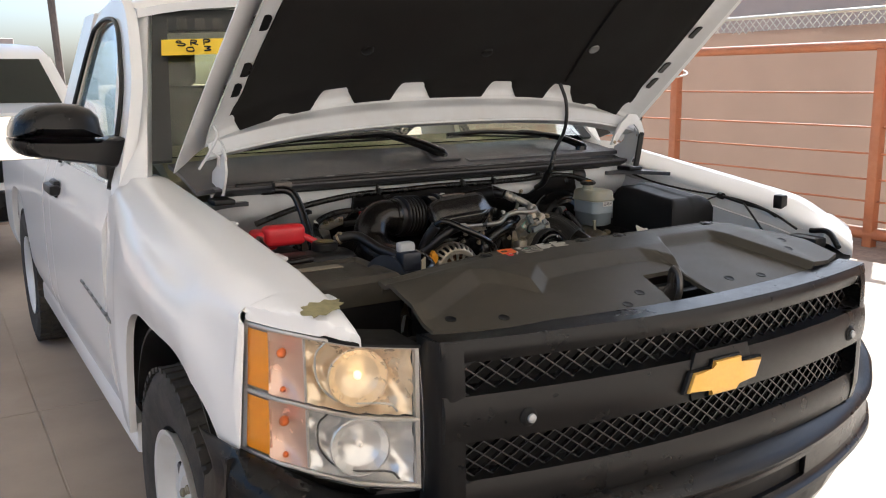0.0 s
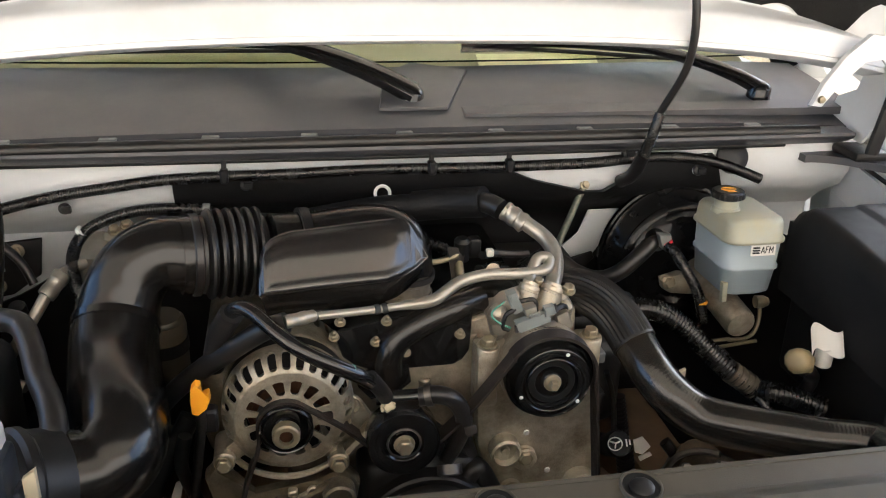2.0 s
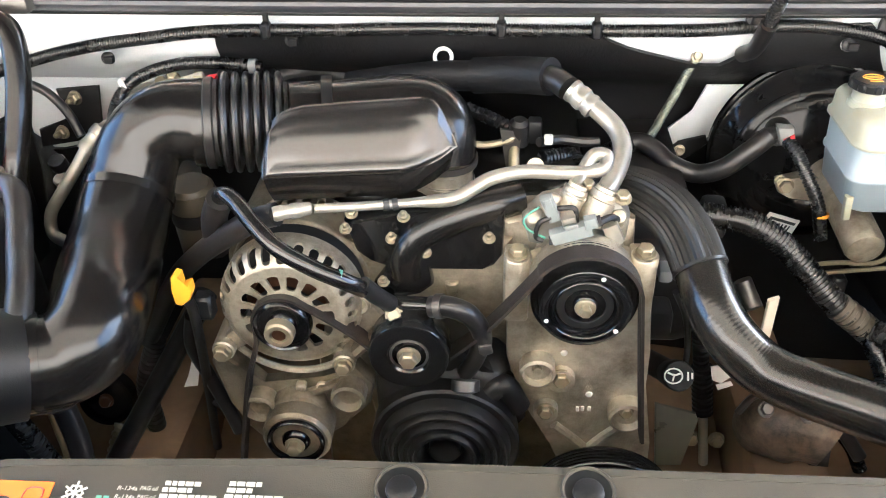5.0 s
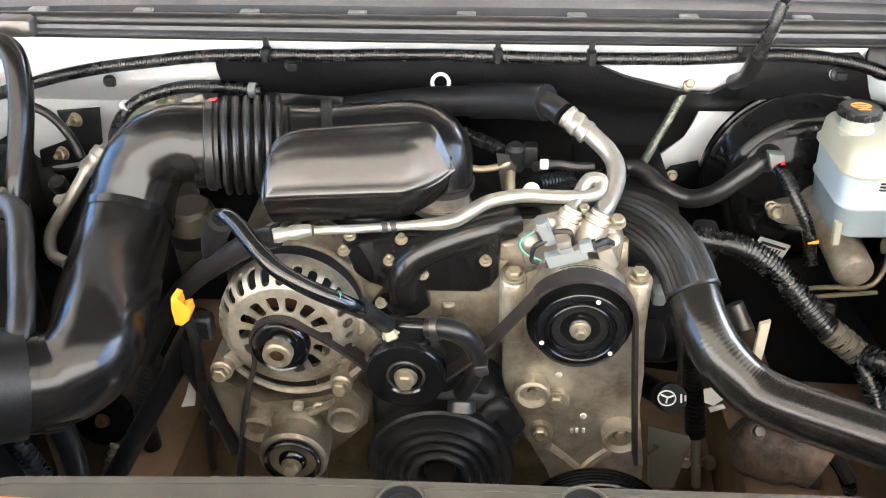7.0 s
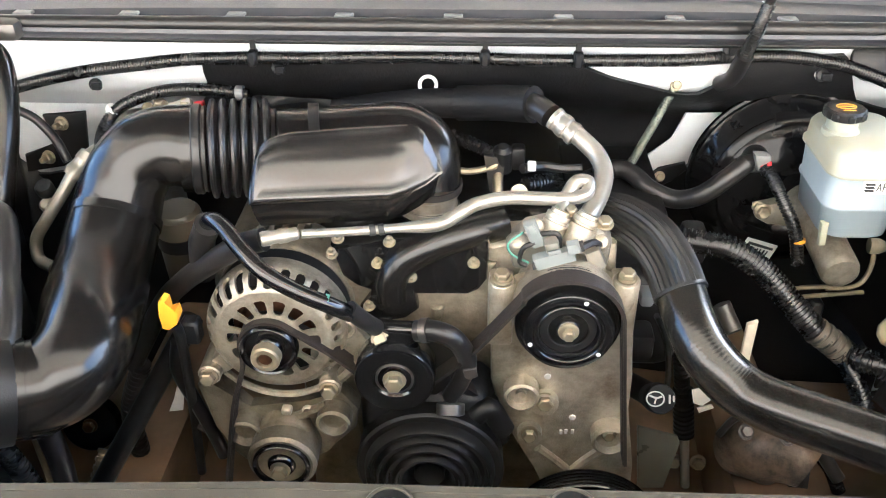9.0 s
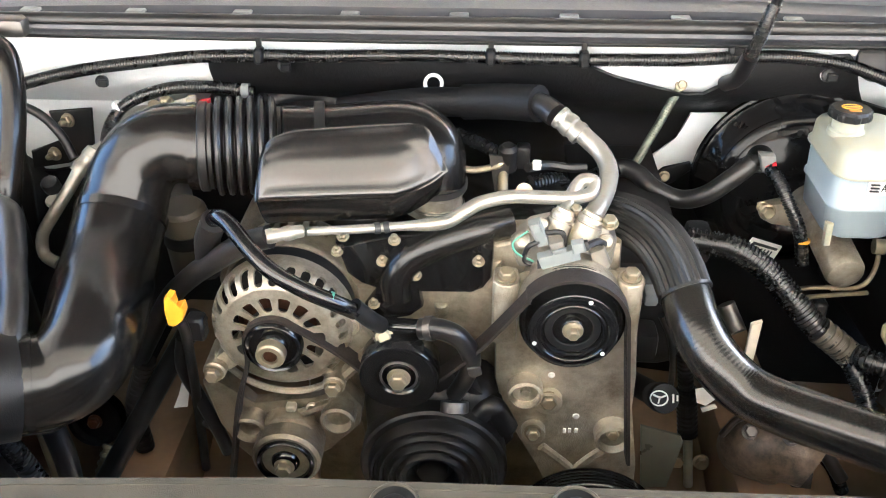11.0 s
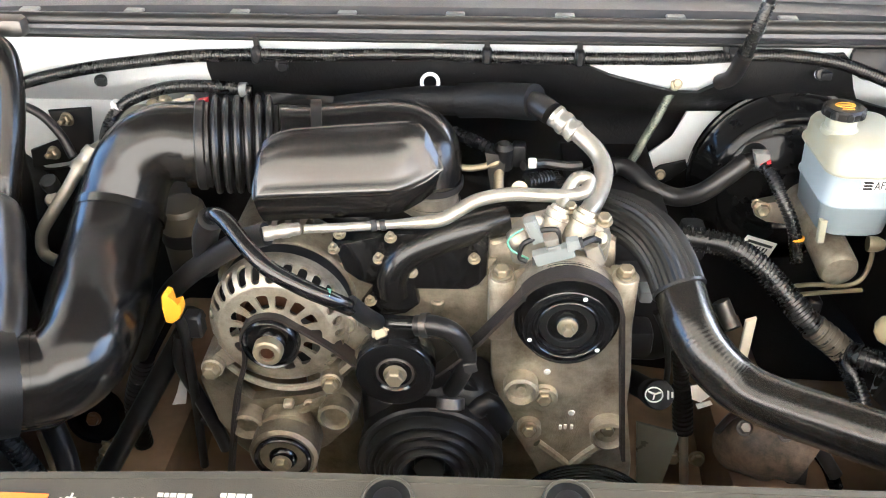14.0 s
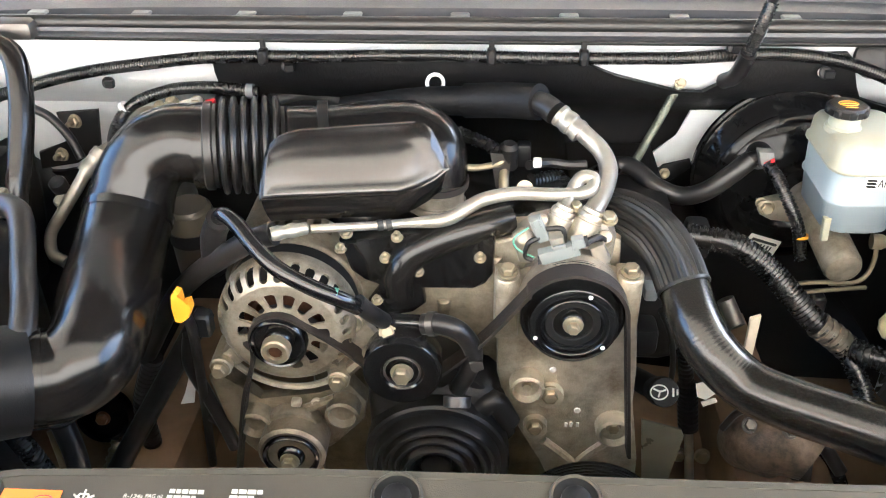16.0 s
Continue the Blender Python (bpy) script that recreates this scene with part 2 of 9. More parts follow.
def rbox(x0, x1, y0, y1, z0, z1, bev=0.005, seg=2):
    bm = bmesh.new()
    bmesh.ops.create_cube(bm, size=1)
    for v in bm.verts:
        v.co = ((x0 + x1) / 2 + v.co.x * (x1 - x0), (y0 + y1) / 2 + v.co.y * (y1 - y0), (z0 + z1) / 2 + v.co.z * (z1 - z0))
    if bev:
        bmesh.ops.bevel(bm, geom=bm.edges[:], offset=bev, segments=seg, profile=0.5, affect="EDGES")
    return bm


def merge(*bms):
    out = bmesh.new()
    for b in bms:
        me = bpy.data.meshes.new("tmp")
        b.to_mesh(me)
        b.free()
        out.from_mesh(me)
        bpy.data.meshes.remove(me)
    return out


def moved(bm, m):
    bmesh.ops.transform(bm, matrix=m, verts=bm.verts[:])
    return bm


def axis_frame(d):
    d = V(d).normalized()
    up = V(0, 0, 1) if abs(d.z) < 0.9 else V(0, -1, 0)
    a = up.cross(d).normalized()
    return a, d.cross(a), d


def spline(pts, step=8, closed=False):
    p = [V(q) for q in pts]
    out = []
    n = len(p)
    for i in range(n if closed else n - 1):
        if closed:
            a, b, c, d = p[i - 1], p[i], p[(i + 1) % n], p[(i + 2) % n]
        else:
            b, c = p[i], p[i + 1]
            a = p[i - 1] if i else b * 2 - c
            d = p[i + 2] if i + 2 < n else c * 2 - b
        for k in range(step):
            t = k / step
            out.append(0.5 * ((2 * b) + (c - a) * t + (2 * a - 5 * b + 4 * c - d) * t * t + (3 * b - a - 3 * c + d) * t ** 3))
    if not closed:
        out.append(p[-1])
    return out


def rings_to_bm(rings, cap=True, closed=False):
    bm = bmesh.new()
    vs = [[bm.verts.new(p) for p in r] for r in rings]
    n = len(rings[0])
    for i in range(len(vs) if closed else len(vs) - 1):
        a, b = vs[i], vs[(i + 1) % len(vs)]
        for k in range(n):
            bm.faces.new((a[k], a[(k + 1) % n], b[(k + 1) % n], b[k]))
    if cap and not closed:
        bm.faces.new(list(reversed(vs[0])))
        bm.faces.new(vs[-1])
    return bm


def tube(pts, r, n=14, step=8, ridge=0.0, pitch=0.006, taper=None, flat=1.0, cap=True, flute=0.0, flutes=0, start_up=None):
    """A tube along a spline; ridge and pitch give it corrugations, flute and flutes lengthwise ribs, taper a radius along its length (0 to 1)."""
    path = spline(pts, step)
    d = [0.0]
    for a, b in zip(path, path[1:]):
        d.append(d[-1] + (b - a).length)
    total = d[-1]

    def at(s):
        s = min(max(s, 0), total)
        i = 0
        while i < len(d) - 2 and d[i + 1] < s:
            i += 1
        k = (s - d[i]) / max(d[i + 1] - d[i], 1e-9)
        return path[i].lerp(path[i + 1], k)

    if ridge:
        ss, rr = [], []
        c = max(2, int(total / pitch))
        for i in range(c):
            for f, k in ((0.0, 1), (0.42, 1), (0.5, 0), (0.92, 0)):
                ss.append((i + f) * total / c)
                rr.append(r - ridge * (1 - k))
        ss.append(total)
        rr.append(r)
    else:
        ss, rr = d, [r] * len(d)
    up = None
    rings = []
    for i, (s, q) in enumerate(zip(ss, rr)):
        p = at(s)
        t = (at(s + 0.002) - at(s - 0.002)).normalized()
        if up is None:
            up = V(start_up) if start_up else (V(0, 0, 1) if abs(t.z) < 0.9 else V(0, 1, 0))
        side = t.cross(up).normalized()
        up = side.cross(t).normalized()
        if taper:
            q = q * taper(s / total)
        ring = []
        for k in range(n):
            a = 2 * math.pi * k / n
            g = q * (1 + (flute * (1 if k % 2 else -1) if flutes else 0))
            ring.append(p + side * math.cos(a) * g + up * math.sin(a) * g * flat)
        rings.append(ring)
    return rings_to_bm(rings, cap)


def lathe(profile, at=(0, 0, 0), axis=(0, -1, 0), n=32, cap=True):
    """profile: (along, radius) pairs from the back to the front of the axis."""
    a, b, d = axis_frame(axis)
    at = V(at)
    rings = [[at + d * s + (a * math.cos(2 * math.pi * k / n) + b * math.sin(2 * math.pi * k / n)) * max(r, 1e-4) for k in range(n)] for s, r in profile]
    return rings_to_bm(rings, cap)


def prism(outline, at, ux, uy, depth, bev=0.0, seg=2, smooth_step=0):
    """A flat outline in the axes ux, uy, drawn out by depth along their normal."""
    ux, uy = V(ux).normalized(), V(uy).normalized()
    w = ux.cross(uy).normalized()
    o = V(at)
    pts = [V(p[0], p[1], 0) for p in outline]
    if smooth_step:
        pts = spline(pts, smooth_step, closed=True)
    bm = bmesh.new()
    lo = [bm.verts.new(o + ux * p[0] + uy * p[1]) for p in pts]
    hi = [bm.verts.new(o + ux * p[0] + uy * p[1] + w * depth) for p in pts]
    n = len(pts)
    bm.faces.new(list(reversed(lo)))
    top = bm.faces.new(hi)
    for k in range(n):
        bm.faces.new((lo[k], lo[(k + 1) % n], hi[(k + 1) % n], hi[k]))
    if bev:
        bmesh.ops.bevel(bm, geom=list(top.edges), offset=bev, segments=seg, profile=0.5, affect="EDGES")
    return bm


def sheet(us, lo, hi, rows, fn, thick):
    """A closed shell over columns us, each from lo(u) to hi(u), mapped by fn(u, v) and thickened by the vector (or function) thick."""
    top, bot = [], []
    for u in us:
        a, b = lo(u), hi(u)
        ct, cb = [], []
        for j in range(rows + 1):
            v = a + (b - a) * j / rows
            p = V(fn(u, v))
            ct.append(p)
            cb.append(p + (V(thick(u, v)) if callable(thick) else V(thick)))
        top.append(ct)
        bot.append(cb)
    bm = bmesh.new()
    T = [[bm.verts.new(p) for p in c] for c in top]
    B = [[bm.verts.new(p) for p in c] for c in bot]
    n, m = len(us), rows + 1
    for i in range(n - 1):
        for j in range(m - 1):
            bm.faces.new((T[i][j], T[i + 1][j], T[i + 1][j + 1], T[i][j + 1]))
            bm.faces.new((B[i][j + 1], B[i + 1][j + 1], B[i + 1][j], B[i][j]))
    for i in range(n - 1):
        bm.faces.new((T[i + 1][0], T[i][0], B[i][0], B[i + 1][0]))
        bm.faces.new((T[i][-1], T[i + 1][-1], B[i + 1][-1], B[i][-1]))
    for j in range(m - 1):
        bm.faces.new((T[0][j], T[0][j + 1], B[0][j + 1], B[0][j]))
        bm.faces.new((T[-1][j + 1], T[-1][j], B[-1][j], B[-1][j + 1]))
    return bm


def lin(a, b, n):
    return [a + (b - a) * i / n for i in range(n + 1)]


def curve_of(pairs):
    """A smooth-ended piecewise line through (u, value) pairs."""
    def f(u):
        if u <= pairs[0][0]:
            return pairs[0][1]
        for (a, x), (b, y) in zip(pairs, pairs[1:]):
            if u <= b:
                return x + (y - x) * (u - a) / (b - a)
        return pairs[-1][1]
    return f


def easy(a, b, t):
    t = min(max((t - a) / (b - a), 0), 1)
    return t * t * (3 - 2 * t)


BOLTS = {}


def bolt(parent, at, axis=(0, -1, 0), r=0.0075, material=None, name="bolt", washer=True):
    """A flanged hexagon bolt head."""
    key = (round(r, 4), (material or STEEL).name, washer)
    if key not in BOLTS:
        h = lathe([(0, r * 1.28 if washer else r), (r * 0.22, r * 1.24 if washer else r), (r * 0.3, r * 1.05)], axis=(0, 0, 1), n=18)
        x = lathe([(r * 0.25, r), (r * 1.0, r), (r * 1.15, r * 0.8), (r * 1.08, r * 0.4)], axis=(0, 0, 1), n=6)
        ob = link(name, merge(h, x), material or STEEL, smooth=25)
        BOLTS[key] = ob.data
    else:
        ob = new(name, BOLTS[key])
    a, b, d = axis_frame(axis)
    ob.parent = parent
    ob.matrix_parent_inverse = Matrix.Translation(-parent.location) if parent.type == "EMPTY" else Matrix()
    m = Matrix((a, b, d)).transposed().to_4x4()
    m.translation = V(at)
    ob.matrix_basis = m
    return ob


def clamp_ring(parent, pts, k, r, w=0.008, material=None, name="hose_clamp", flat=1.0):
    """A band round the spline through pts at the share k of its points."""
    path = spline(pts, 12)
    i = min(max(int(k * (len(path) - 1)), 1), len(path) - 2)
    t = (path[i + 1] - path[i - 1]).normalized()
    return part(name, lathe([(-w / 2, r * 0.9), (-w / 2, r * 1.07), (w / 2, r * 1.07), (w / 2, r * 0.9)], path[i], t, 24, cap=False), material or STEEL, parent)


# ---- the yard ----
def ground_patch(x0, x1, y0, y1, z, n, material, name, label, cat):
    bm = bmesh.new()
    bmesh.ops.create_grid(bm, x_segments=n, y_segments=n, size=0.5)
    for v in bm.verts:
        v.co = (x0 + (v.co.x + 0.5) * (x1 - x0), y0 + (v.co.y + 0.5) * (y1 - y0), z)
    return solo(name, bm, material, label, cat, kind="structure")


ground_patch(-600, 600, -600, 600, -0.03, 2, GRAVELM, "ground", "brown gravel and dirt ground of the yard", "ground")
FX, FY = V(5.65, 6.91, 0), V(5.71, 4.58, 0)
fdir = (FY - FX).normalized()
fnorm = V(-fdir.y, fdir.x, 0)
pavement = thing("pavement", (0, 0, -0.03), "pale beige concrete paving slabs with dusty joints", "paving", kind="structure")
for i in range(2):
    for j in range(3):
        x0, y0 = -7.2 + i * 6.1, -8.0 + j * 6.1
        slab = rbox(x0, x0 + 6.094, y0, y0 + 6.094, -0.12, 0.0, 0.002, 1)
        part("slab", slab, CONCRETE, pavement)

part("crack", tube([(-1.95, 1.55, 0.0005), (-1.78, 1.72, 0.0005), (-1.60, 1.80, 0.0005), (-1.42, 1.98, 0.0005)], 0.003, 5, 4, flat=0.3), DARKSTEEL, pavement)
part("joint_sand", rbox(-7.19, 4.98, -7.99, 10.28, -0.115, -0.0035, 0, 1), CONCRETE, pavement)

# unseen canopy over the parking row, added to shade the truck and its reflections
canopy = thing("canopy", (-2, 4, 0), "unseen beige corrugated canopy roof, added to keep the truck in shade", "canopy", kind="structure")
bm = bmesh.new()
for i in range(69):
    x = -4.2 + i * 0.115
    for y in (-0.8, 11.0):
        bm.verts.new((x, y, 3.6 + 0.02 * math.sin(i * math.pi / 2)))
bm.verts.ensure_lookup_table()
for i in range(68):
    a = i * 2
    bm.faces.new((bm.verts[a], bm.verts[a + 1], bm.verts[a + 3], bm.verts[a + 2]))
bmesh.ops.solidify(bm, geom=bm.faces[:], thickness=0.01)
part("roof_sheet", bm, CANOPY, canopy)
for y in (-0.6, 5.2, 10.8):
    part("beam", rbox(-4.2, 3.65, y - 0.06, y + 0.06, 3.38, 3.56, 0.008), RUST, canopy)
for x, y in ((-4.0, 10.8),):
    part("post", rbox(x - 0.07, x + 0.07, y - 0.07, y + 0.07, -0.1, 3.38, 0.006), RUST, canopy)

# pipe fence with rails and wires, and the screen behind it
TOPZ = 1.72
fence = thing("pipe_fence", tuple(FY), "rust-red painted pipe fence with thin horizontal rods", "fence", kind="structure")
span = (FY - FX).length


def fpos(k, z, off=0.0):
    p = FX + fdir * (k * span) + fnorm * off
    return V(p.x, p.y, z)


for k in range(-2, 5):
    part("post", rbox(-0.045, 0.045, -0.045, 0.045, -0.1, TOPZ - 0.03, 0.008), RUST, fence).matrix_basis = Matrix.Translation(fpos(k, 0)) @ Matrix.Rotation(math.atan2(fdir.y, fdir.x), 4, "Z")
part("top_rail", tube([fpos(-2.1, TOPZ), fpos(4.1, TOPZ)], 0.045, 14, 2), RUST, fence)
for z in (1.315, 1.02, 0.79, 0.565, 0.37, 0.20):
    part("rod", tube([fpos(-2.1, z), fpos(4.1, z)], 0.009, 8, 2), RUST, fence)
part("kerb_rail", tube([fpos(-2.1, 0.08), fpos(4.1, 0.08)], 0.05, 10, 2), RUST, fence)
screen = thing("privacy_screen", tuple(fpos(1, 0, 0.9)), "tan fabric privacy screen hung on a wire-mesh fence", "screen", kind="structure")
bm = bmesh.new()
cols = []
for i in range(121):
    k = -2.6 + i * 7.2 / 120
    w = 0.015 * math.sin(i * 0.9) + 0.02 * math.sin(i * 0.31)
    cols.append([bm.verts.new(fpos(k, z, 0.9 + w)) for z in (-0.02, 0.6, 1.2, 1.95)])
for a, b in zip(cols, cols[1:]):
    for j in range(3):
        bm.faces.new((a[j], b[j], b[j + 1], a[j + 1]))
bmesh.ops.solidify(bm, geom=bm.faces[:], thickness=0.004)
part("fabric", bm, SCREEN, screen)
bm = bmesh.new()
for i in range(190):
    k = -2.6 + i * 7.2 / 190
    for sgn in (1, -1):
        a, b = fpos(k, 1.93, 0.93), fpos(k + sgn * 0.06, 2.08, 0.93)
        bm = merge(bm, tube([a, b], 0.006, 4, 1))
part("lattice", bm, MESHW, screen)
part("top_wire", tube([fpos(-2.6, 2.10, 0.93), fpos(4.6, 2.10, 0.93)], 0.02, 8, 2), MESHW, screen)
tie = solo("plastic_tie", tube([fpos(0, 1.52, -0.06), fpos(0.03, 1.47, -0.09), fpos(0.05, 1.5, 0.03), fpos(0, 1.54, 0.06), fpos(-0.05, 1.51, 0.03), fpos(0, 1.52, -0.06)], 0.01, 6, 4), LABELW, "white plastic tie round a fence post", "tie")

# far things beyond the cab
pole = thing("utility_pole", (-0.3, 32, -0.03), "weathered timber utility pole with a crossarm", "pole")
part("pole", tube([(2.85, 32, -0.1), (2.6, 32, 7)], 0.12, 8, 2), POLEM, pole)
part("crossarm", rbox(1.9, 3.5, 31.9, 32.1, 4.25, 4.4, 0.01, 1), POLEM, pole)
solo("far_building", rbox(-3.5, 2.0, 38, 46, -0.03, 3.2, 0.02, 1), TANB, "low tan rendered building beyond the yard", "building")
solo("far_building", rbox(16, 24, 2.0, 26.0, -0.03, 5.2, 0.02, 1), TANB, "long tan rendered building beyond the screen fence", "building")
# unseen wall, added in front for warm bounce light and reflections
solo("bounce_wall", rbox(-16, 14, -7.4, -7.0, -0.03, 13.0, 0.02, 1), WALLT, "unseen tan wall added to throw warm light into the bay", "wall", kind="structure")


# ---- a second pickup parked behind ----
def parked_pickup():
    p = thing("parked_pickup", (-0.2, 9.0, 0), "white pickup parked behind, with yellow marker on its windscreen", "pickup truck")
    X0, W, Y0 = -2.02, 1.9, 7.6
    cx = X0 + W / 2

    def half(y):
        return W / 2 - 0.05 * easy(0.35, 0, y - Y0)
    bodyf = sheet(lin(Y0, Y0 + 5.4, 24), lambda u: -1, lambda u: 1, 16, lambda y, v: (cx + half(y) * math.copysign(abs(v) ** 0.85, v), y, (1.26 + 0.05 * easy(0, 0.9, y - Y0)) - 0.05 * abs(v) ** 6), lambda y, v: (0, 0, -0.74))
    body = part("body", bodyf, WHITE, p)
    cab = rings_to_bm([[V(cx + hw * c, yy, z) for c, yy in ((-1, ya), (1, ya), (1.0, yb), (-1.0, yb))] for z, hw, ya, yb in ((1.28, 0.92, Y0 + 1.25, Y0 + 3.4), (1.72, 0.80, Y0 + 1.75, Y0 + 3.3), (1.84, 0.72, Y0 + 1.98, Y0 + 3.2), (1.87, 0.5, Y0 + 2.15, Y0 + 3.05))])
    part("cab", cab, WHITE, p)
    ws = part("windscreen", sheet(lin(-0.80, 0.80, 8), lambda u: 0, lambda u: 1, 4, lambda x, v: (cx + x * (1 - 0.14 * v), Y0 + 1.262 + 0.475 * v, 1.30 + 0.41 * v), (0, -0.012, 0.004)), DARKGLASS, p)
    part("marker_scrawl", tube([(cx + 0.20, Y0 + 1.52, 1.52), (cx + 0.28, Y0 + 1.56, 1.50), (cx + 0.26, Y0 + 1.54, 1.53), (cx + 0.36, Y0 + 1.57, 1.51), (cx + 0.33, Y0 + 1.56, 1.54), (cx + 0.42, Y0 + 1.58, 1.52)], 0.008, 5, 4), mat("yellow_marker", (0.75, 0.68, 0.05), 0.5), ws)
    for s in (-1, 1):
        part("side_window", plate_side([(Y0 + 1.5, 1.33), (Y0 + 3.2, 1.33), (Y0 + 3.15, 1.68), (Y0 + 2.0, 1.70)], cx, s), DARKGLASS, p)
        part("headlamp", rbox(cx + s * 0.72 - 0.17, cx + s * 0.72 + 0.17, Y0 - 0.015, Y0 + 0.1, 0.95, 1.15, 0.02), SILVER0, p)
        part("mirror", rbox(cx + s * 1.06 - 0.11, cx + s * 1.06 + 0.11, Y0 + 1.5, Y0 + 1.5, 1.32, 1.54, 0.03), BLACK, p)
        for y in (Y0 + 0.85, Y0 + 4.2):
            part("wheel", lathe([(0, 0.22), (0.02, 0.36), (0.20, 0.36), (0.22, 0.3), (0.18, 0.2), (0.18, 0.02)], (cx + s * 0.74, y, 0.36), (s, 0, 0), 28), TYRE, p)
    part("grille", rbox(cx - 0.5, cx + 0.5, Y0 - 0.02, Y0 + 0.05, 0.72, 1.02, 0.02), BLACK, p)
    part("bumper", rbox(cx - 0.94, cx + 0.94, Y0 - 0.12, Y0 + 0.1, 0.42, 0.66, 0.04), TRIM, p)


DARKGLASS = mat("dark_tinted_glass", (0.012, 0.016, 0.013), 0.08, var=0.1, scale=3, spec=0.3)
SILVER0 = mat("silver_lamp", (0.6, 0.6, 0.58), 0.25, metal=0.4, var=0.05)


def plate_side(pts, cx, s):
    bm = bmesh.new()
    lo = [bm.verts.new((cx + s * (0.905 - 0.14 * (b - 1.28) / 0.44 * 1.0), a, b)) for a, b in pts]
    hi = [bm.verts.new((cx + s * (0.915 - 0.14 * (b - 1.28) / 0.44 * 1.0), a, b)) for a, b in pts]
    n = len(pts)
    bm.faces.new(lo)
    bm.faces.new(hi)
    for k in range(n):
        bm.faces.new((lo[k], lo[(k + 1) % n], hi[(k + 1) % n], hi[k]))
    return bm


parked_pickup()


# ---- the pickup: body ----
truck = thing("pickup_truck", (0, 3.0, 0), "white work pickup with its bonnet raised, parked on paving", "pickup truck")


def nose(x):
    """How far back the front of the truck lies at x."""
    a = abs(x)
    return 1.235 + 0.20 * a * a + 0.55 * max(0, a - 0.62) ** 1.35


ARCH_Y, ARCH_Z = 2.10, 0.40


def arch_edge(y, base, cy=ARCH_Y):
    d = abs(y - cy)
    if d < 0.47:
        return max(base, ARCH_Z + 0.50 * (1 - (d / 0.47) ** 3.0) ** 0.40)
    return base


lamp_top = curve_of([(0.64, 0.979), (0.76, 0.987), (0.88, 1.010), (0.945, 1.025)])
lamp_y = curve_of([(0.64, 1.372), (0.70, 1.398), (0.76, 1.432), (0.82, 1.478), (0.88, 1.54), (0.92, 1.595), (0.945, 1.66)])
f_top = curve_of([(1.36, 0.985), (1.5, 1.045), (1.7, 1.085), (2.0, 1.125), (2.3, 1.165), (2.6, 1.205)])
f_in = curve_of([(1.36, 0.752), (1.5, 0.757), (1.7, 0.760), (2.0, 0.772), (2.3, 0.790), (2.6, 0.81)])
f_out = curve_of([(1.40, 0.86), (1.6, 0.929), (1.8, 0.985), (2.0, 1.0), (2.4, 1.0), (2.6, 0.995), (2.78, 0.985)])
f_low = curve_of([(1.40, 1.0), (1.591, 1.018), (1.628, 0.745), (1.66, 0.72), (1.75, 0.66), (2.4, 0.45), (2.78, 0.44)])


def fender_fn(s):
    def fn(y, v):
        lowz = arch_edge(y, f_low(y))
        top, xi, xo = f_top(y), f_in(y) + (0.024 * easy(1.55, 1.85, y) if s > 0 else 0), f_out(y)
        lowz = min(lowz, top - 0.03)
        flare = 0.018 * max(0, 1 - abs(y - ARCH_Y) / 0.62)
        soft = easy(1.62, 1.95, y)
        crown = 0.027 * easy(1.45, 1.75, y) if s > 0 else 0.002
        ctrl = [(xo - 0.003 - 0.012 * soft + flare, lowz), (xo + 0.006 + flare * 0.6, lowz + (top - lowz) * 0.35), (xo, lowz + (top - lowz) * 0.62), (xo - 0.008 - 0.020 * soft, max(top - 0.045 - 0.015 * soft, lowz + 0.72 * (top - lowz))), (xo - 0.045 - 0.023 * soft, max(top - 0.013 - 0.005 * soft, lowz + 0.9 * (top - lowz)) + 1.1 * crown), (0.5 * (xi + xo), top + crown), (xi + 0.03, top + 0.35 * crown), (xi, top - 0.006), (xi - 0.003, top - 0.030)]
        t = v * (len(ctrl) - 1)
        i = min(int(t), len(ctrl) - 2)
        k = t - i
        p = [V(c[0], c[1], 0) for c in ctrl]
        a, b, c, d = p[max(i - 1, 0)], p[i], p[i + 1], p[min(i + 2, len(p) - 1)]
        q = 0.5 * ((2 * b) + (c - a) * k + (2 * a - 5 * b + 4 * c - d) * k * k + (3 * b - a - 3 * c + d) * k ** 3)
        yy = max(y, lamp_y(min(q.x, 0.918)) + 0.001) if y < 1.72 else y
        zz = max(q.y, lamp_top(q.x) + 0.003) if y < 1.591 else q.y
        return (s * q.x, yy, zz)
    return fn


def fender_thick(s):
    return lambda u, v: (-s * (0.003 + 0.017 * easy(1.66, 1.85, u)) * (1 - easy(0.55, 0.8, v)), 0, -0.008 * easy(0.55, 0.8, v))


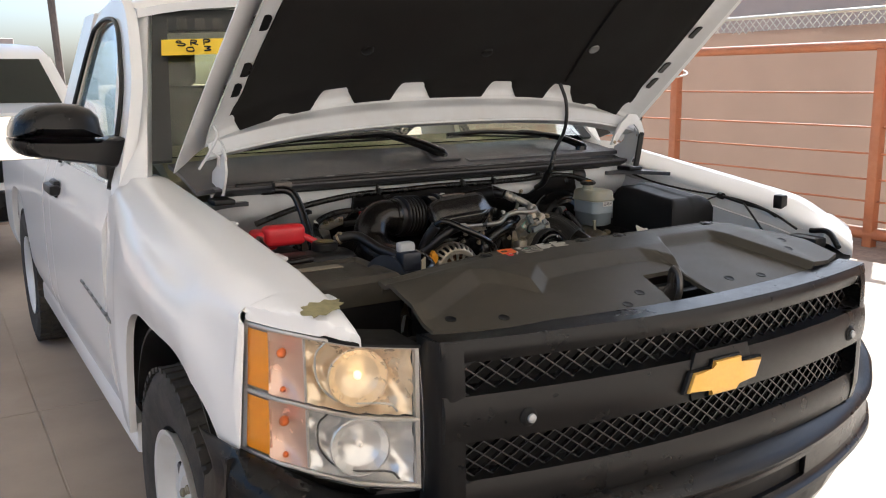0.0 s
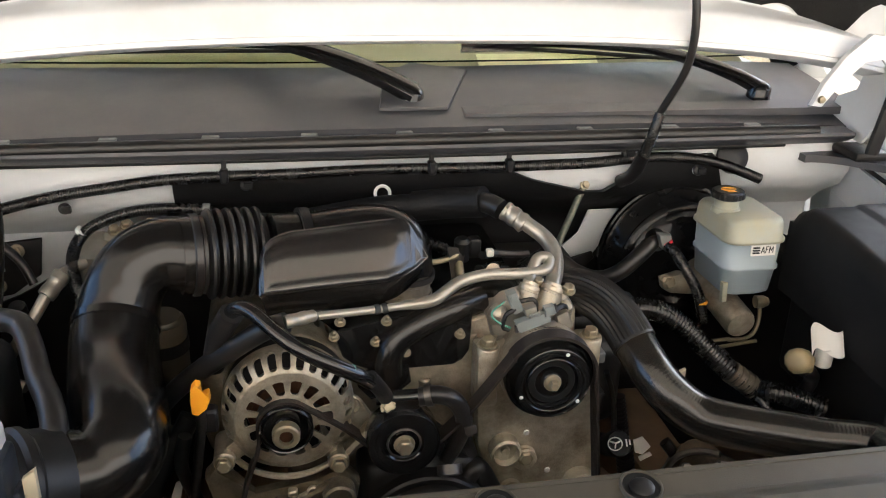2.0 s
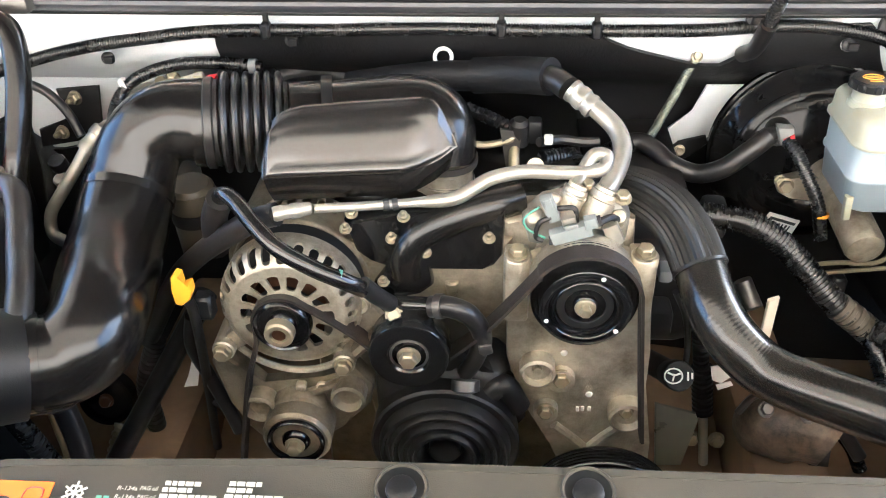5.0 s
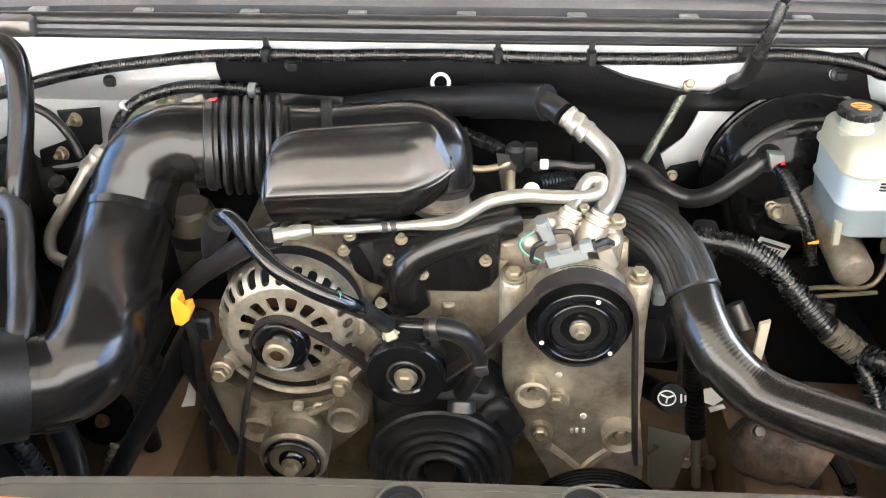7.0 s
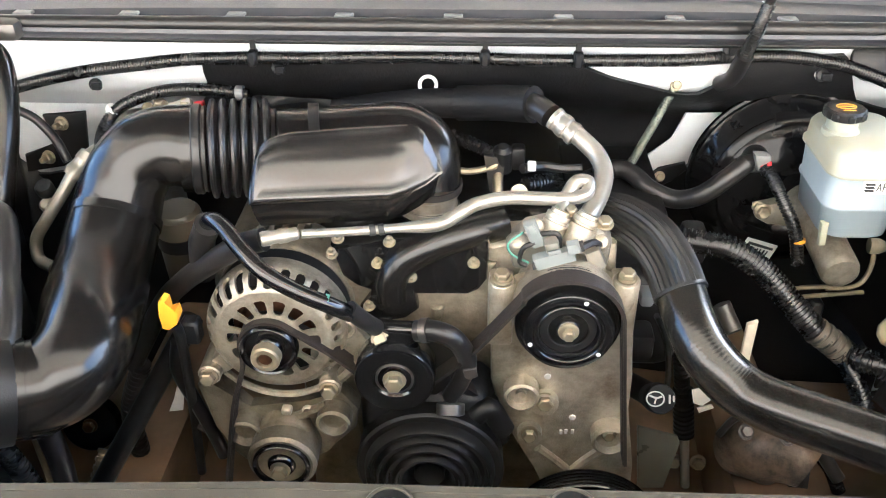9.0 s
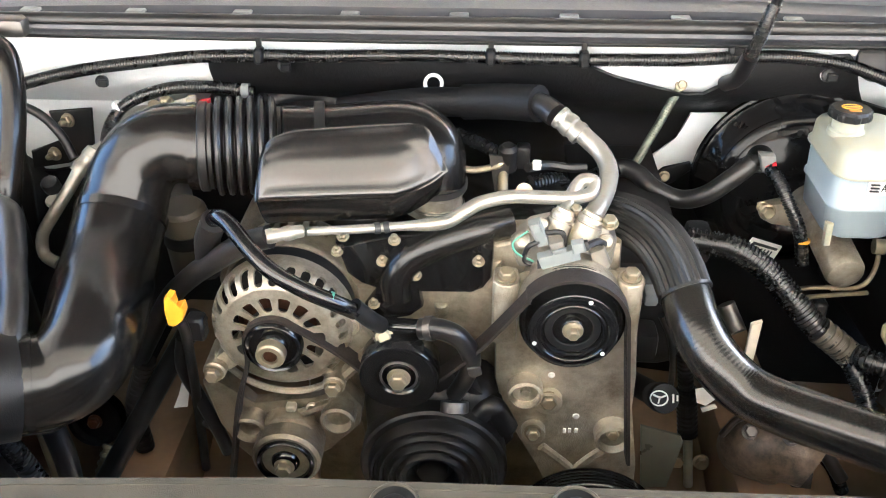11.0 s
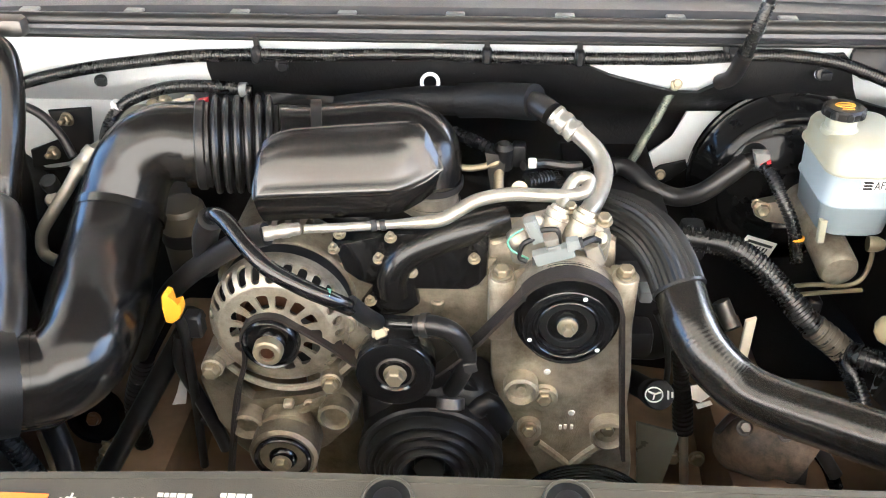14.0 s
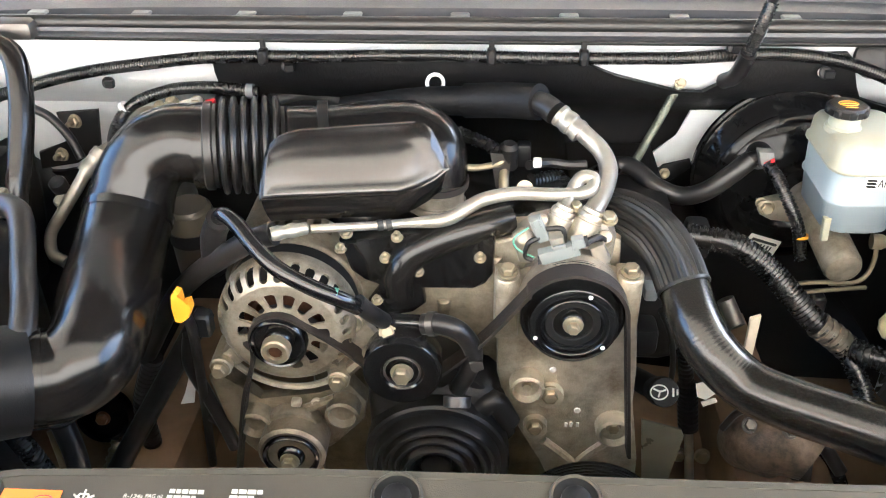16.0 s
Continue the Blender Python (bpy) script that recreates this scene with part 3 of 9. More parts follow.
ys = sorted(set(lin(1.40, 2.74, 60) + lin(1.589, 1.632, 16)))
for s in (-1, 1):
    part("fender", sheet(ys, lambda u: 0, lambda u: 1, 42, fender_fn(s), fender_thick(s)), WHITE, truck)
    # wheel-arch liner
    part("arch_liner", sheet(lin(-1.25, 1.25, 24), lambda u: 0, lambda u: 1, 3, lambda a, v, s=s: (s * (0.62 + 0.34 * v), ARCH_Y + 0.475 * math.sin(a), ARCH_Z + 0.475 * math.cos(a)), (0, 0, 0.01)), BLACK, truck)
    # inner wing walls and flange
    def wing_pt(y, v, s=s):
        return (s * (f_in(y) - 0.03 - 0.05 * (1 - v) * easy(0.2, 0.9, 1 - v)), y, 0.62 + (f_top(y) - 0.045 - 0.62) * v)
    # left wall's white is blackened to put the bay's shade into its colour
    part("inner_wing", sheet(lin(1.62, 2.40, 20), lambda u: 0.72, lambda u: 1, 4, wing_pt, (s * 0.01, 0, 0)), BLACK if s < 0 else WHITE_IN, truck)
    # lower walls plain black on both sides
    part("wing_lower_wall", sheet(lin(1.62, 2.40, 20), lambda u: 0, lambda u: 0.72, 4, wing_pt, (s * 0.01, 0, 0)), BLACK, truck)
    if s < 0:
        for y0, w in ((1.585, 0.022), (1.845, 0.030), (2.14, 0.02)):
            part("flange_tab", rbox(-(f_in(y0) + 0.004), -(f_in(y0) - 0.022), y0 - w, y0 + w, f_top(y0) - 0.022, f_top(y0) - 0.014, 0.002, 1), WHITE_IN, truck)
        continue
    part("wing_slope", sheet(lin(1.52, 2.40, 20), lambda u: 0, lambda u: 1, 5, lambda y, v: (f_in(y) - 0.031 + 0.055 * v ** 0.8 * easy(1.50, 1.80, y) + 0.025 * v * (1 - easy(1.50, 1.80, y)), y, f_top(y) - 0.115 + 0.100 * v), (0.004, 0, -0.004)), WHITE_IN, truck)
    part("wing_grommet", lathe([(-0.004, 0.012), (0.004, 0.0115), (0.006, 0.007)], (0.783, 2.258, 1.097), (-1, 0, 0.45), 18), BLACK, truck)
# fender side badge line and scuffed bare patch
bm = prism([(-0.055, -0.004), (-0.040, -0.014), (-0.046, -0.024), (-0.026, -0.021), (-0.018, -0.030), (0.008, -0.023), (0.026, -0.027), (0.030, -0.018), (0.050, -0.014), (0.044, -0.004), (0.056, 0.004), (0.036, 0.010), (0.028, 0.022), (0.010, 0.017), (-0.006, 0.030), (-0.018, 0.022), (-0.034, 0.025), (-0.036, 0.012), (-0.050, 0.010)], (-0.80, 1.495, 1.052), (1, 0.45, 0.05), (-0.35, 1, 0.2), 0.002, smooth_step=2)
PATCH = mat("bare_weathered_patch", (0.22, 0.20, 0.10), 0.8, var=0.4, scale=80)
part("bare_patch", bm, PATCH, truck, "patch of worn olive-grey paint")

# cab and bed flank
def flank(s, y0, y1, z0, z1, name, material=WHITE, tuck=0.0, n=26, arch=None):
    def fn(y, v):
        low = arch_edge(y, z0, arch) if arch else z0
        z = low + (z1 - low) * v
        x = 0.985 + 0.012 * math.sin(math.pi * min(1, (z - 0.4) / 0.75)) - 0.045 * easy(1.0, 1.2, z) - 0.03 * easy(0.6, 0.42, z) - tuck
        return (s * x, y, z)
    return part(name, sheet(lin(y0, y1, n), lambda u: 0, lambda u: 1, 16, fn, (-s * 0.03, 0, 0)), material, truck)


BELT_Z = 1.17
doors = {}
for s in (-1, 1):
    doors[s] = flank(s, 2.755, 3.985, 0.46, BELT_Z, "door")
    flank(s, 3.995, 4.20, 0.44, BELT_Z, "cab_corner")
    flank(s, 4.23, 6.35, 0.48, 1.16, "bed_side", arch=5.48, n=60)
    part("sill", rbox(min(s * 0.90, s * 0.965), max(s * 0.90, s * 0.965), 2.6, 4.9, 0.36, 0.47, 0.02), WHITE, truck)
    h = part("door_handle", rbox(min(s * 0.975, s * 1.02), max(s * 0.975, s * 1.02), 3.70, 3.90, 1.045, 1.085, 0.012), BLACK, doors[s])
    part("handle_pocket", rbox(min(s * 0.97, s * 0.999), max(s * 0.97, s * 0.999), 3.735, 3.87, 1.03, 1.10, 0.012), BLACK, doors[s])
part("bed_floor", rbox(-0.9, 0.9, 4.24, 6.3, 0.62, 0.66, 0.004, 1), WHITE, truck)
part("tailgate", rbox(-0.93, 0.93, 6.3, 6.36, 0.55, 1.16, 0.015), WHITE, truck)
part("bed_front_panel", rbox(-0.93, 0.93, 4.23, 4.27, 0.62, 1.16, 0.01), WHITE, truck)
part("cab_back", rbox(-0.93, 0.93, 4.15, 4.2, 0.44, BELT_Z, 0.01), WHITE, truck)
part("cab_floor", rbox(-0.93, 0.93, 2.55, 4.2, 0.44, 0.5, 0.004, 1), DARK, truck)

# greenhouse: pillars, roof, glass
def glass_at(x, k):
    """A point of the windscreen: k from its foot (0) to its head (1)."""
    bow = 0.11 * (x / 0.8) ** 2
    return V(x * (1 - 0.165 * k), 2.525 + bow * (1 - 0.2 * k) + 0.50 * k, 1.262 - 0.012 * (x / 0.8) ** 2 + 0.46 * k + 0.012 * math.sin(math.pi * k))


part("windscreen", sheet(lin(-0.80, 0.80, 24), lambda u: 0.02, lambda u: 0.96, 12, lambda x, k: glass_at(x, k), (0, 0.0028, -0.0033)), GLASS, truck).visible_shadow = False
part("screen_header", sheet(lin(-0.84, 0.84, 24), lambda u: 0.86, lambda u: 1.03, 2, lambda x, k: glass_at(x, k), (0, 0.004, -0.010)), DARK, truck)
for s in (-1, 1):
    part("screen_edge", sheet(lin(0, 1, 14), lambda u: 0, lambda u: 1, 2, lambda k, v, s=s: glass_at(s * (0.79 + 0.055 * v), k) + V(0, 0, 0.002), (0, 0.006, -0.008)), DARK, truck)
    foot, head = glass_at(s * 0.80, 0.0), glass_at(s * 0.80, 1.0)

    def pil(k, v, s=s):
        p = glass_at(s * 0.845, k)
        return (p.x + s * (0.015 + 0.085 * v * (1 - 0.25 * k)), p.y + 0.10 * v + 0.06 * v * k, p.z + 0.012 * math.sin(v * math.pi) - 0.035 * v * v)
    part("a_pillar", sheet(lin(-0.12, 1.04, 18), lambda u: 0, lambda u: 1, 6, pil, (-s * 0.02, 0.03, -0.02)), WHITE, truck)
    # side window frame
    win = [(2.72, 1.17), (2.85, 1.42), (3.05, 1.575), (3.24, 1.68), (3.42, 1.712), (3.62, 1.70), (3.73, 1.62), (3.78, 1.17)]
    rail = spline([V(0, a, b) for a, b in win], 8)

    def wframe(i, v, s=s):
        p = rail[int(i)]
        lean = 0.955 - 0.31 * (p.z - 1.17)
        c = V(0, 3.3, 1.42)
        out = (p - c).normalized()
        q = p + out * (0.075 * v)
        return (s * (lean - 0.03 * v * (q.z - 1.17)), q.y, max(q.z, 1.15))
    part("window_frame", sheet(list(range(len(rail))), lambda u: 0, lambda u: 1, 3, wframe, (-s * 0.035, 0, 0)), WHITE, doors[s])
    part("window_seal", tube([(s * (0.961 - 0.31 * (b - 1.17)), a, b) for a, b in win], 0.008, 8, 8), BLACK, doors[s])
    bm = bmesh.new()
    vs = [bm.verts.new((s * (0.945 - 0.31 * (p.z - 1.17)), p.y, p.z)) for p in rail]
    bm.faces.new(vs)
    bmesh.ops.solidify(bm, geom=bm.faces[:], thickness=0.004)
    part("side_glass", bm, GLASS, doors[s]).visible_shadow = False
    part("b_pillar", sheet(lin(0, 1, 8), lambda u: 0, lambda u: 1, 3, lambda k, v, s=s: (s * (0.955 - 0.31 * k * 0.60), 3.84 + 0.3 * v - 0.06 * k * v, 1.16 + 0.60 * k), (-s * 0.03, 0, 0)), WHITE, truck)
part("roof", sheet(lin(-0.755, 0.755, 20), lambda u: 0, lambda u: 1, 12, lambda x, v: (x, 3.04 + 1.06 * v + 0.07 * (x / 0.7) ** 2 * (1 - v), 1.745 + 0.075 * math.sin(math.pi * (0.12 + 0.76 * v)) - 0.045 * abs(x / 0.75) ** 4), (0, 0, -0.03)), WHITE, truck)
part("rear_window_frame", rbox(-0.72, 0.72, 4.06, 4.12, 1.66, 1.76, 0.01), WHITE, truck)
part("rear_glass", rbox(-0.72, 0.72, 4.14, 4.145, 1.17, 1.72, 0, 1), GLASS, truck).visible_shadow = False
# yellow stock sticker on the windscreen with hand-drawn strokes
sticker = part("windscreen_sticker", sheet(lin(-0.815, -0.50, 8), lambda u: 0.645, lambda u: 0.765, 3, lambda x, k: glass_at(x, k) + V(0, -0.012, 0.010), (0, 0.001, -0.001)), STICKY, truck, "bright yellow sticker with marker strokes")
MARKS = [[(0, 0.6), (-0.6, 1), (-1, 0.4), (0.6, -0.3), (0.3, -1), (-0.8, -0.8)], [(-0.7, -1), (-0.6, 0.9), (0.4, 0.8), (0.3, 0.1), (-0.5, 0.0), (0.7, -1)], [(-0.6, -1), (-0.5, 1), (0.6, 0.7), (0.4, 0.0), (-0.4, -0.1)], [(0.5, 0.8), (-0.6, 0.6), (-0.6, -0.6), (0.6, -0.7), (0.5, 0.6)], [(-0.6, 0.8), (0.6, 0.6), (-0.1, 0.0), (0.6, -0.6), (-0.7, -0.9)]]
for x, k0, shape in ((-0.745, 0.728, 0), (-0.700, 0.731, 1), (-0.655, 0.734, 2), (-0.715, 0.680, 3), (-0.655, 0.684, 4)):
    part("marker_stroke", tube([glass_at(x + 0.018 * a, k0 + 0.019 * b) + V(0, -0.014, 0.012) for a, b in MARKS[shape]], 0.0024, 5, 4), INK, sticker)
# cabin
part("dashboard", sheet(lin(-0.78, 0.78, 12), lambda u: 0, lambda u: 1, 6, lambda x, v: (x, 2.66 + 0.42 * v + 0.05 * (x / 0.78) ** 2, 1.18 + 0.09 * math.sin(v * 2.2) - 0.30 * easy(0.7, 1, v)), (0, 0, -0.05)), DASH, truck)
part("dash_paper", sheet(lin(0.20, 0.44, 6), lambda x: 0.10, lambda x: 0.24, 4, lambda x, v: (x, 2.66 + 0.42 * v, 1.196 + 0.09 * math.sin(v * 2.2)), (0, 0, -0.001)), mat("pale_paper", (0.78, 0.76, 0.52), 0.6), truck, "pale yellow papers on the dashboard")
seat = part("bench_seat", merge(rbox(-0.72, 0.72, 3.45, 3.95, 0.72, 0.92, 0.06, 3), moved(rbox(-0.72, 0.72, -0.07, 0.07, 0, 0.62, 0.06, 3), Matrix.Translation((0, 3.93, 0.86)) @ Matrix.Rotation(radians(-14), 4, "X"))), SEATM, truck)
for x in (-0.46, 0.46):
    part("headrest", rbox(x - 0.14, x + 0.14, 4.0, 4.09, 1.46, 1.66, 0.04, 3), SEATM, seat)
ring = [(0.42 + 0.19 * math.cos(a), 3.18 - 0.07 * math.sin(a), 1.16 + 0.175 * math.sin(a)) for a in lin(0, 2 * math.pi, 24)]
part("steering_wheel", merge(tube(ring, 0.014, 8, 2), rbox(0.34, 0.50, 3.16, 3.2, 1.11, 1.2, 0.02)), DARK, truck)
part("interior_mirror", rbox(-0.13, 0.13, 3.02, 3.06, 1.62, 1.68, 0.02), DARK, truck)

# door mirrors
CAP_LINE = [(-1.210, 2.800, 1.331), (-1.207, 2.800, 1.356), (-1.193, 2.800, 1.384), (-1.164, 2.800, 1.408), (-1.126, 2.800, 1.421), (-1.074, 2.800, 1.426), (-1.020, 2.800, 1.420), (-0.985, 2.800, 1.406), (-0.964, 2.800, 1.380), (-0.959, 2.800, 1.346), (-0.951, 2.800, 1.320), (-1.083, 2.800, 1.324)]
BASE_LINE = [(-1.210, 2.800, 1.326), (-1.209, 2.800, 1.307), (-1.196, 2.800, 1.286), (-1.172, 2.800, 1.275), (-1.089, 2.800, 1.259), (-0.995, 2.800, 1.242), (-0.923, 2.800, 1.227), (-0.904, 2.800, 1.236), (-0.890, 2.800, 1.284), (-0.883, 2.800, 1.320), (-0.940, 2.800, 1.323), (-0.950, 2.800, 1.315), (-1.084, 2.800, 1.319)]


def mirror_shell(line, s, steps):
    pts = [V(-s * p[0], p[1], p[2]) for p in line]
    c = sum(pts, V(0, 0, 0)) / len(pts)
    return rings_to_bm([[V(c.x + (p.x - c.x) * k, y, c.z + (p.z - c.z) * k) for p in pts] for y, k in steps])


for s in (-1, 1):
    mir = part("door_mirror", mirror_shell(CAP_LINE, s, [(2.70, 0.45), (2.712, 0.70), (2.735, 0.88), (2.765, 0.97), (2.80, 1.0), (2.845, 0.99)]), TRIM, doors[s])
    part("mirror_base", mirror_shell(BASE_LINE, s, [(2.715, 0.72), (2.722, 0.85), (2.745, 0.95), (2.775, 1.0), (2.845, 0.99)]), TRIM, mir)
    part("mirror_foot", rbox(min(s * 0.90, s * 0.965), max(s * 0.90, s * 0.965), 2.74, 2.90, 1.19, 1.30, 0.015, 2), TRIM, mir)
    part("mirror_joint", rbox(min(s * 0.975, s * 1.185), max(s * 0.975, s * 1.185), 2.80, 2.842, 1.300, 1.345, 0.004, 1), CAPB, mir)
    part("mirror_glass", rbox(min(s * 1.03, s * 1.26), max(s * 1.0, s * 1.23), 2.845, 2.85, 1.26, 1.39, 0.002, 1), CHROME, mir)

# ---- wheels ----
def wheel(s, y):
    w = part("wheel", lathe([(0.0, 0.05), (0.0, 0.36)], (s * 0.74, y, 0.385), (s, 0, 0), 12), BLACK, truck)
    c = (s * 0.735, y, 0.385)
    part("tyre", lathe([(0.0, 0.235), (0.01, 0.30), (0.0, 0.345), (0.02, 0.378), (0.05, 0.385), (0.195, 0.385), (0.225, 0.378), (0.245, 0.345), (0.24, 0.30), (0.225, 0.235), (0.2, 0.222)], c, (s, 0, 0), 56, cap=False), TYRE, w)
    bm = bmesh.new()
    block = []
    for i in range(52):
        a = 2 * math.pi * i / 52
        for k, (x0, x1) in enumerate(((0.012, 0.06), (0.068, 0.118), (0.126, 0.176), (0.184, 0.236))):
            a2 = a + (0.06 if k % 2 else 0)
            r = 0.392 if 0 < k < 3 else 0.389
            ps = []
            for da in (-0.042, 0.042):
                for xx in (x0, x1):
                    for rr in (0.376, r):
                        ps.append((xx, da + 0.012 * (1 if xx == x0 else -1), rr))
            vs = [bm.verts.new((c[0] + s * p[0], c[1] + p[2] * math.sin(a2 + p[1]), c[2] + p[2] * math.cos(a2 + p[1]))) for p in ps]
            for f in ((0, 1, 3, 2), (4, 6, 7, 5), (0, 4, 5, 1), (2, 3, 7, 6), (1, 5, 7, 3), (0, 2, 6, 4)):
                bm.faces.new([vs[q] for q in f])
    tagged(part("tread", bm, TYRE, w, smooth=20), kind="stuff")
    rim = part("rim", lathe([(0.02, 0.222), (0.03, 0.215), (0.15, 0.205), (0.215, 0.212), (0.232, 0.226), (0.238, 0.228), (0.236, 0.215), (0.218, 0.200), (0.19, 0.192), (0.178, 0.165), (0.196, 0.135), (0.200, 0.10), (0.186, 0.085), (0.186, 0.055), (0.205, 0.05), (0.207, 0.01)], c, (s, 0, 0), 48), RIM, w)
    for i in range(8):
        a = 2 * math.pi * (i + 0.5) / 8
        part("vent_hole", lathe([(0, 0.024), (0.006, 0.022)], (c[0] + s * 0.182, y + 0.158 * math.sin(a), 0.385 + 0.158 * math.cos(a)), (s, 0, 0), 16), BLACK, w)
    for i in range(6):
        a = 2 * math.pi * i / 6
        part("wheel_nut", lathe([(0, 0.012), (0.02, 0.012), (0.025, 0.007)], (c[0] + s * 0.185, y + 0.07 * math.sin(a), 0.385 + 0.07 * math.cos(a)), (s, 0, 0), 6), STEEL, w)


for s in (-1, 1):
    for y in (ARCH_Y, 5.48):
        wheel(s, y)

# ---- bonnet, raised ----
HA = radians(37.0)
HV, HW = V(0, -math.cos(HA), math.sin(HA)), V(0, -math.sin(HA), -math.cos(HA))
HO = V(0, 2.364, 1.342)


def hood_half(v):
    """Half the bonnet's width at v metres up from its rear edge."""
    return 0.748 + 0.070 * easy(1.0, -0.2, v)


def hood_crown(u):
    return 0.062 * (abs(u) / 0.74) ** 4


def hood_pt(u, v, w, bow=1.0):
    """u across, v up from the hinge edge, w below the bonnet's plane; bow: how much of the crown applies."""
    back = -0.125 * (abs(u) / 0.84) ** 2.4 * (1 - easy(0, 0.6, v))
    p = HO + HV * (v + back) + HW * (w + hood_crown(u) * bow)
    return (u, p.y, p.z)


def hood_end(a):
    return 1.16 - 0.16 * a ** 2.5


hood = part("bonnet", sheet(lin(-1, 1, 56), lambda a: -0.005 * abs(a) ** 3, lambda a: hood_end(abs(a)), 22, lambda a, v: hood_pt(a * hood_half(v) - 0.022 * easy(0.8, 1.0, -a), v, -0.088 + 0.026 * easy(0.88, 1.0, abs(a)) + 0.10 * (1 - easy(-0.06, 0.02, v)) * 0.2), lambda a, v: tuple(-0.005 * HW)), WHITE, truck)
FRAME = [(0.0, 0.070, 0.052), (0.06, 0.106, 0.069), (0.10, 0.113, 0.070), (0.22, 0.121, 0.030), (0.25, 0.119, 0.022), (0.36, 0.101, -0.012), (0.42, 0.104, -0.026), (0.50, 0.118, -0.042), (0.56, 0.150, -0.049), (0.66, 0.30, -0.050), (1.0, 1.06, -0.050)]
frame_v, frame_w = curve_of([(q, v) for q, v, w in FRAME]), curve_of([(q, w) for q, v, w in FRAME])


def frame_pt(a, q):
    v, w = frame_v(q), frame_w(q)
    b = abs(a)
    v = v * (1 - 0.12 * b ** 3 * easy(0.6, 1.0, q))
    w += 0.010 * easy(0.955, 1.0, b) * easy(0.3, 0.5, q)
    return hood_pt(a * hood_half(v) * 0.958, v, w, 0.25 + 0.75 * easy(0.10, 0.5, q))


frame_q = sorted(set(lin(0, 0.56, 40) + lin(0.56, 1.0, 14)))
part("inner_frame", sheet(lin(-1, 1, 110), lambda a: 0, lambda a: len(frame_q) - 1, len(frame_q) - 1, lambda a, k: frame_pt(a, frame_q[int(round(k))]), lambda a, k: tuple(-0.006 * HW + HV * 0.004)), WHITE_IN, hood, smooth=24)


def pad_lo(u):
    a = abs(u)
    e = 0.101
    for c in (0.158, 0.402):
        e = max(e, 0.101 + 0.046 * min(1, max(0, (0.070 - abs(a - c)) / 0.036)))
    return e + 0.012 * easy(0.50, 0.55, a) * (1 - easy(0.56, 0.60, a)) + 0.042 * easy(0.660, 0.70, a)


def pad_w(u, v):
    roll = 0.031 * (1 - easy(0.092, 0.150, v))
    return -0.044 + roll + 0.005 * math.sin(u * 9) * math.sin(v * 11) * easy(0.15, 0.3, v) - 0.007 * (1 - easy(0, 0.012, v - pad_lo(u)))


def pad_u(u, v):
    """The pad narrows a little away from the hinge."""
    return u * (1.012 - 0.020 * easy(0.17, 0.24, v) - 0.048 * easy(0.24, 0.75, v))


pad = part("insulation_pad", sheet(sorted(set(lin(-0.705, 0.705, 210))), pad_lo, lambda u: 1.02 - 0.08 * (abs(u) / 0.7) ** 3, 34, lambda u, v: hood_pt(pad_u(u, v), v, pad_w(u, v) - 0.003 * easy(0.67, 0.70, abs(u))), lambda u, v: tuple(-0.005 * HW)), FELT, hood)
for u, v in ((-0.373, 0.32), (0.02, 0.30), (0.404, 0.335), (-0.2, 0.62), (0.25, 0.62)):
    p, q = V(hood_pt(u, v, -0.042)), HW
    part("pad_clip", lathe([(0, 0.018), (0.004, 0.017), (0.006, 0.010)], p, q, 16), BLACK if u < 0.3 or v > 0.5 else GREY, pad)
part("pad_crease", tube([hood_pt(0.40, 0.18, -0.042), hood_pt(0.36, 0.45, -0.041), hood_pt(0.34, 0.9, -0.042)], 0.006, 6, 6), FELT, pad)
for s in (-1, 1):
    for v0, x0 in ((0.260, 0.732), (0.325, 0.724), (0.470, 0.716), (0.68, 0.710)):
        bm = prism([(-0.019, -0.025), (0.017, -0.025), (0.021, 0.0), (0.018, 0.025), (-0.019, 0.023), (-0.022, 0.0)], (0, 0, 0), (1, 0, 0), (0, 1, 0), 0.004, 0.0, 2, smooth_step=3)
        p = V(hood_pt(s * x0, v0, -0.0530))
        m = Matrix((V(1, 0, 0), HV, HW)).transposed().to_4x4()
        m.translation = p
        # dark plate stands in for an open slot; its black is the shade inside
        part("frame_slot", moved(bm, m), CAPB, hood)
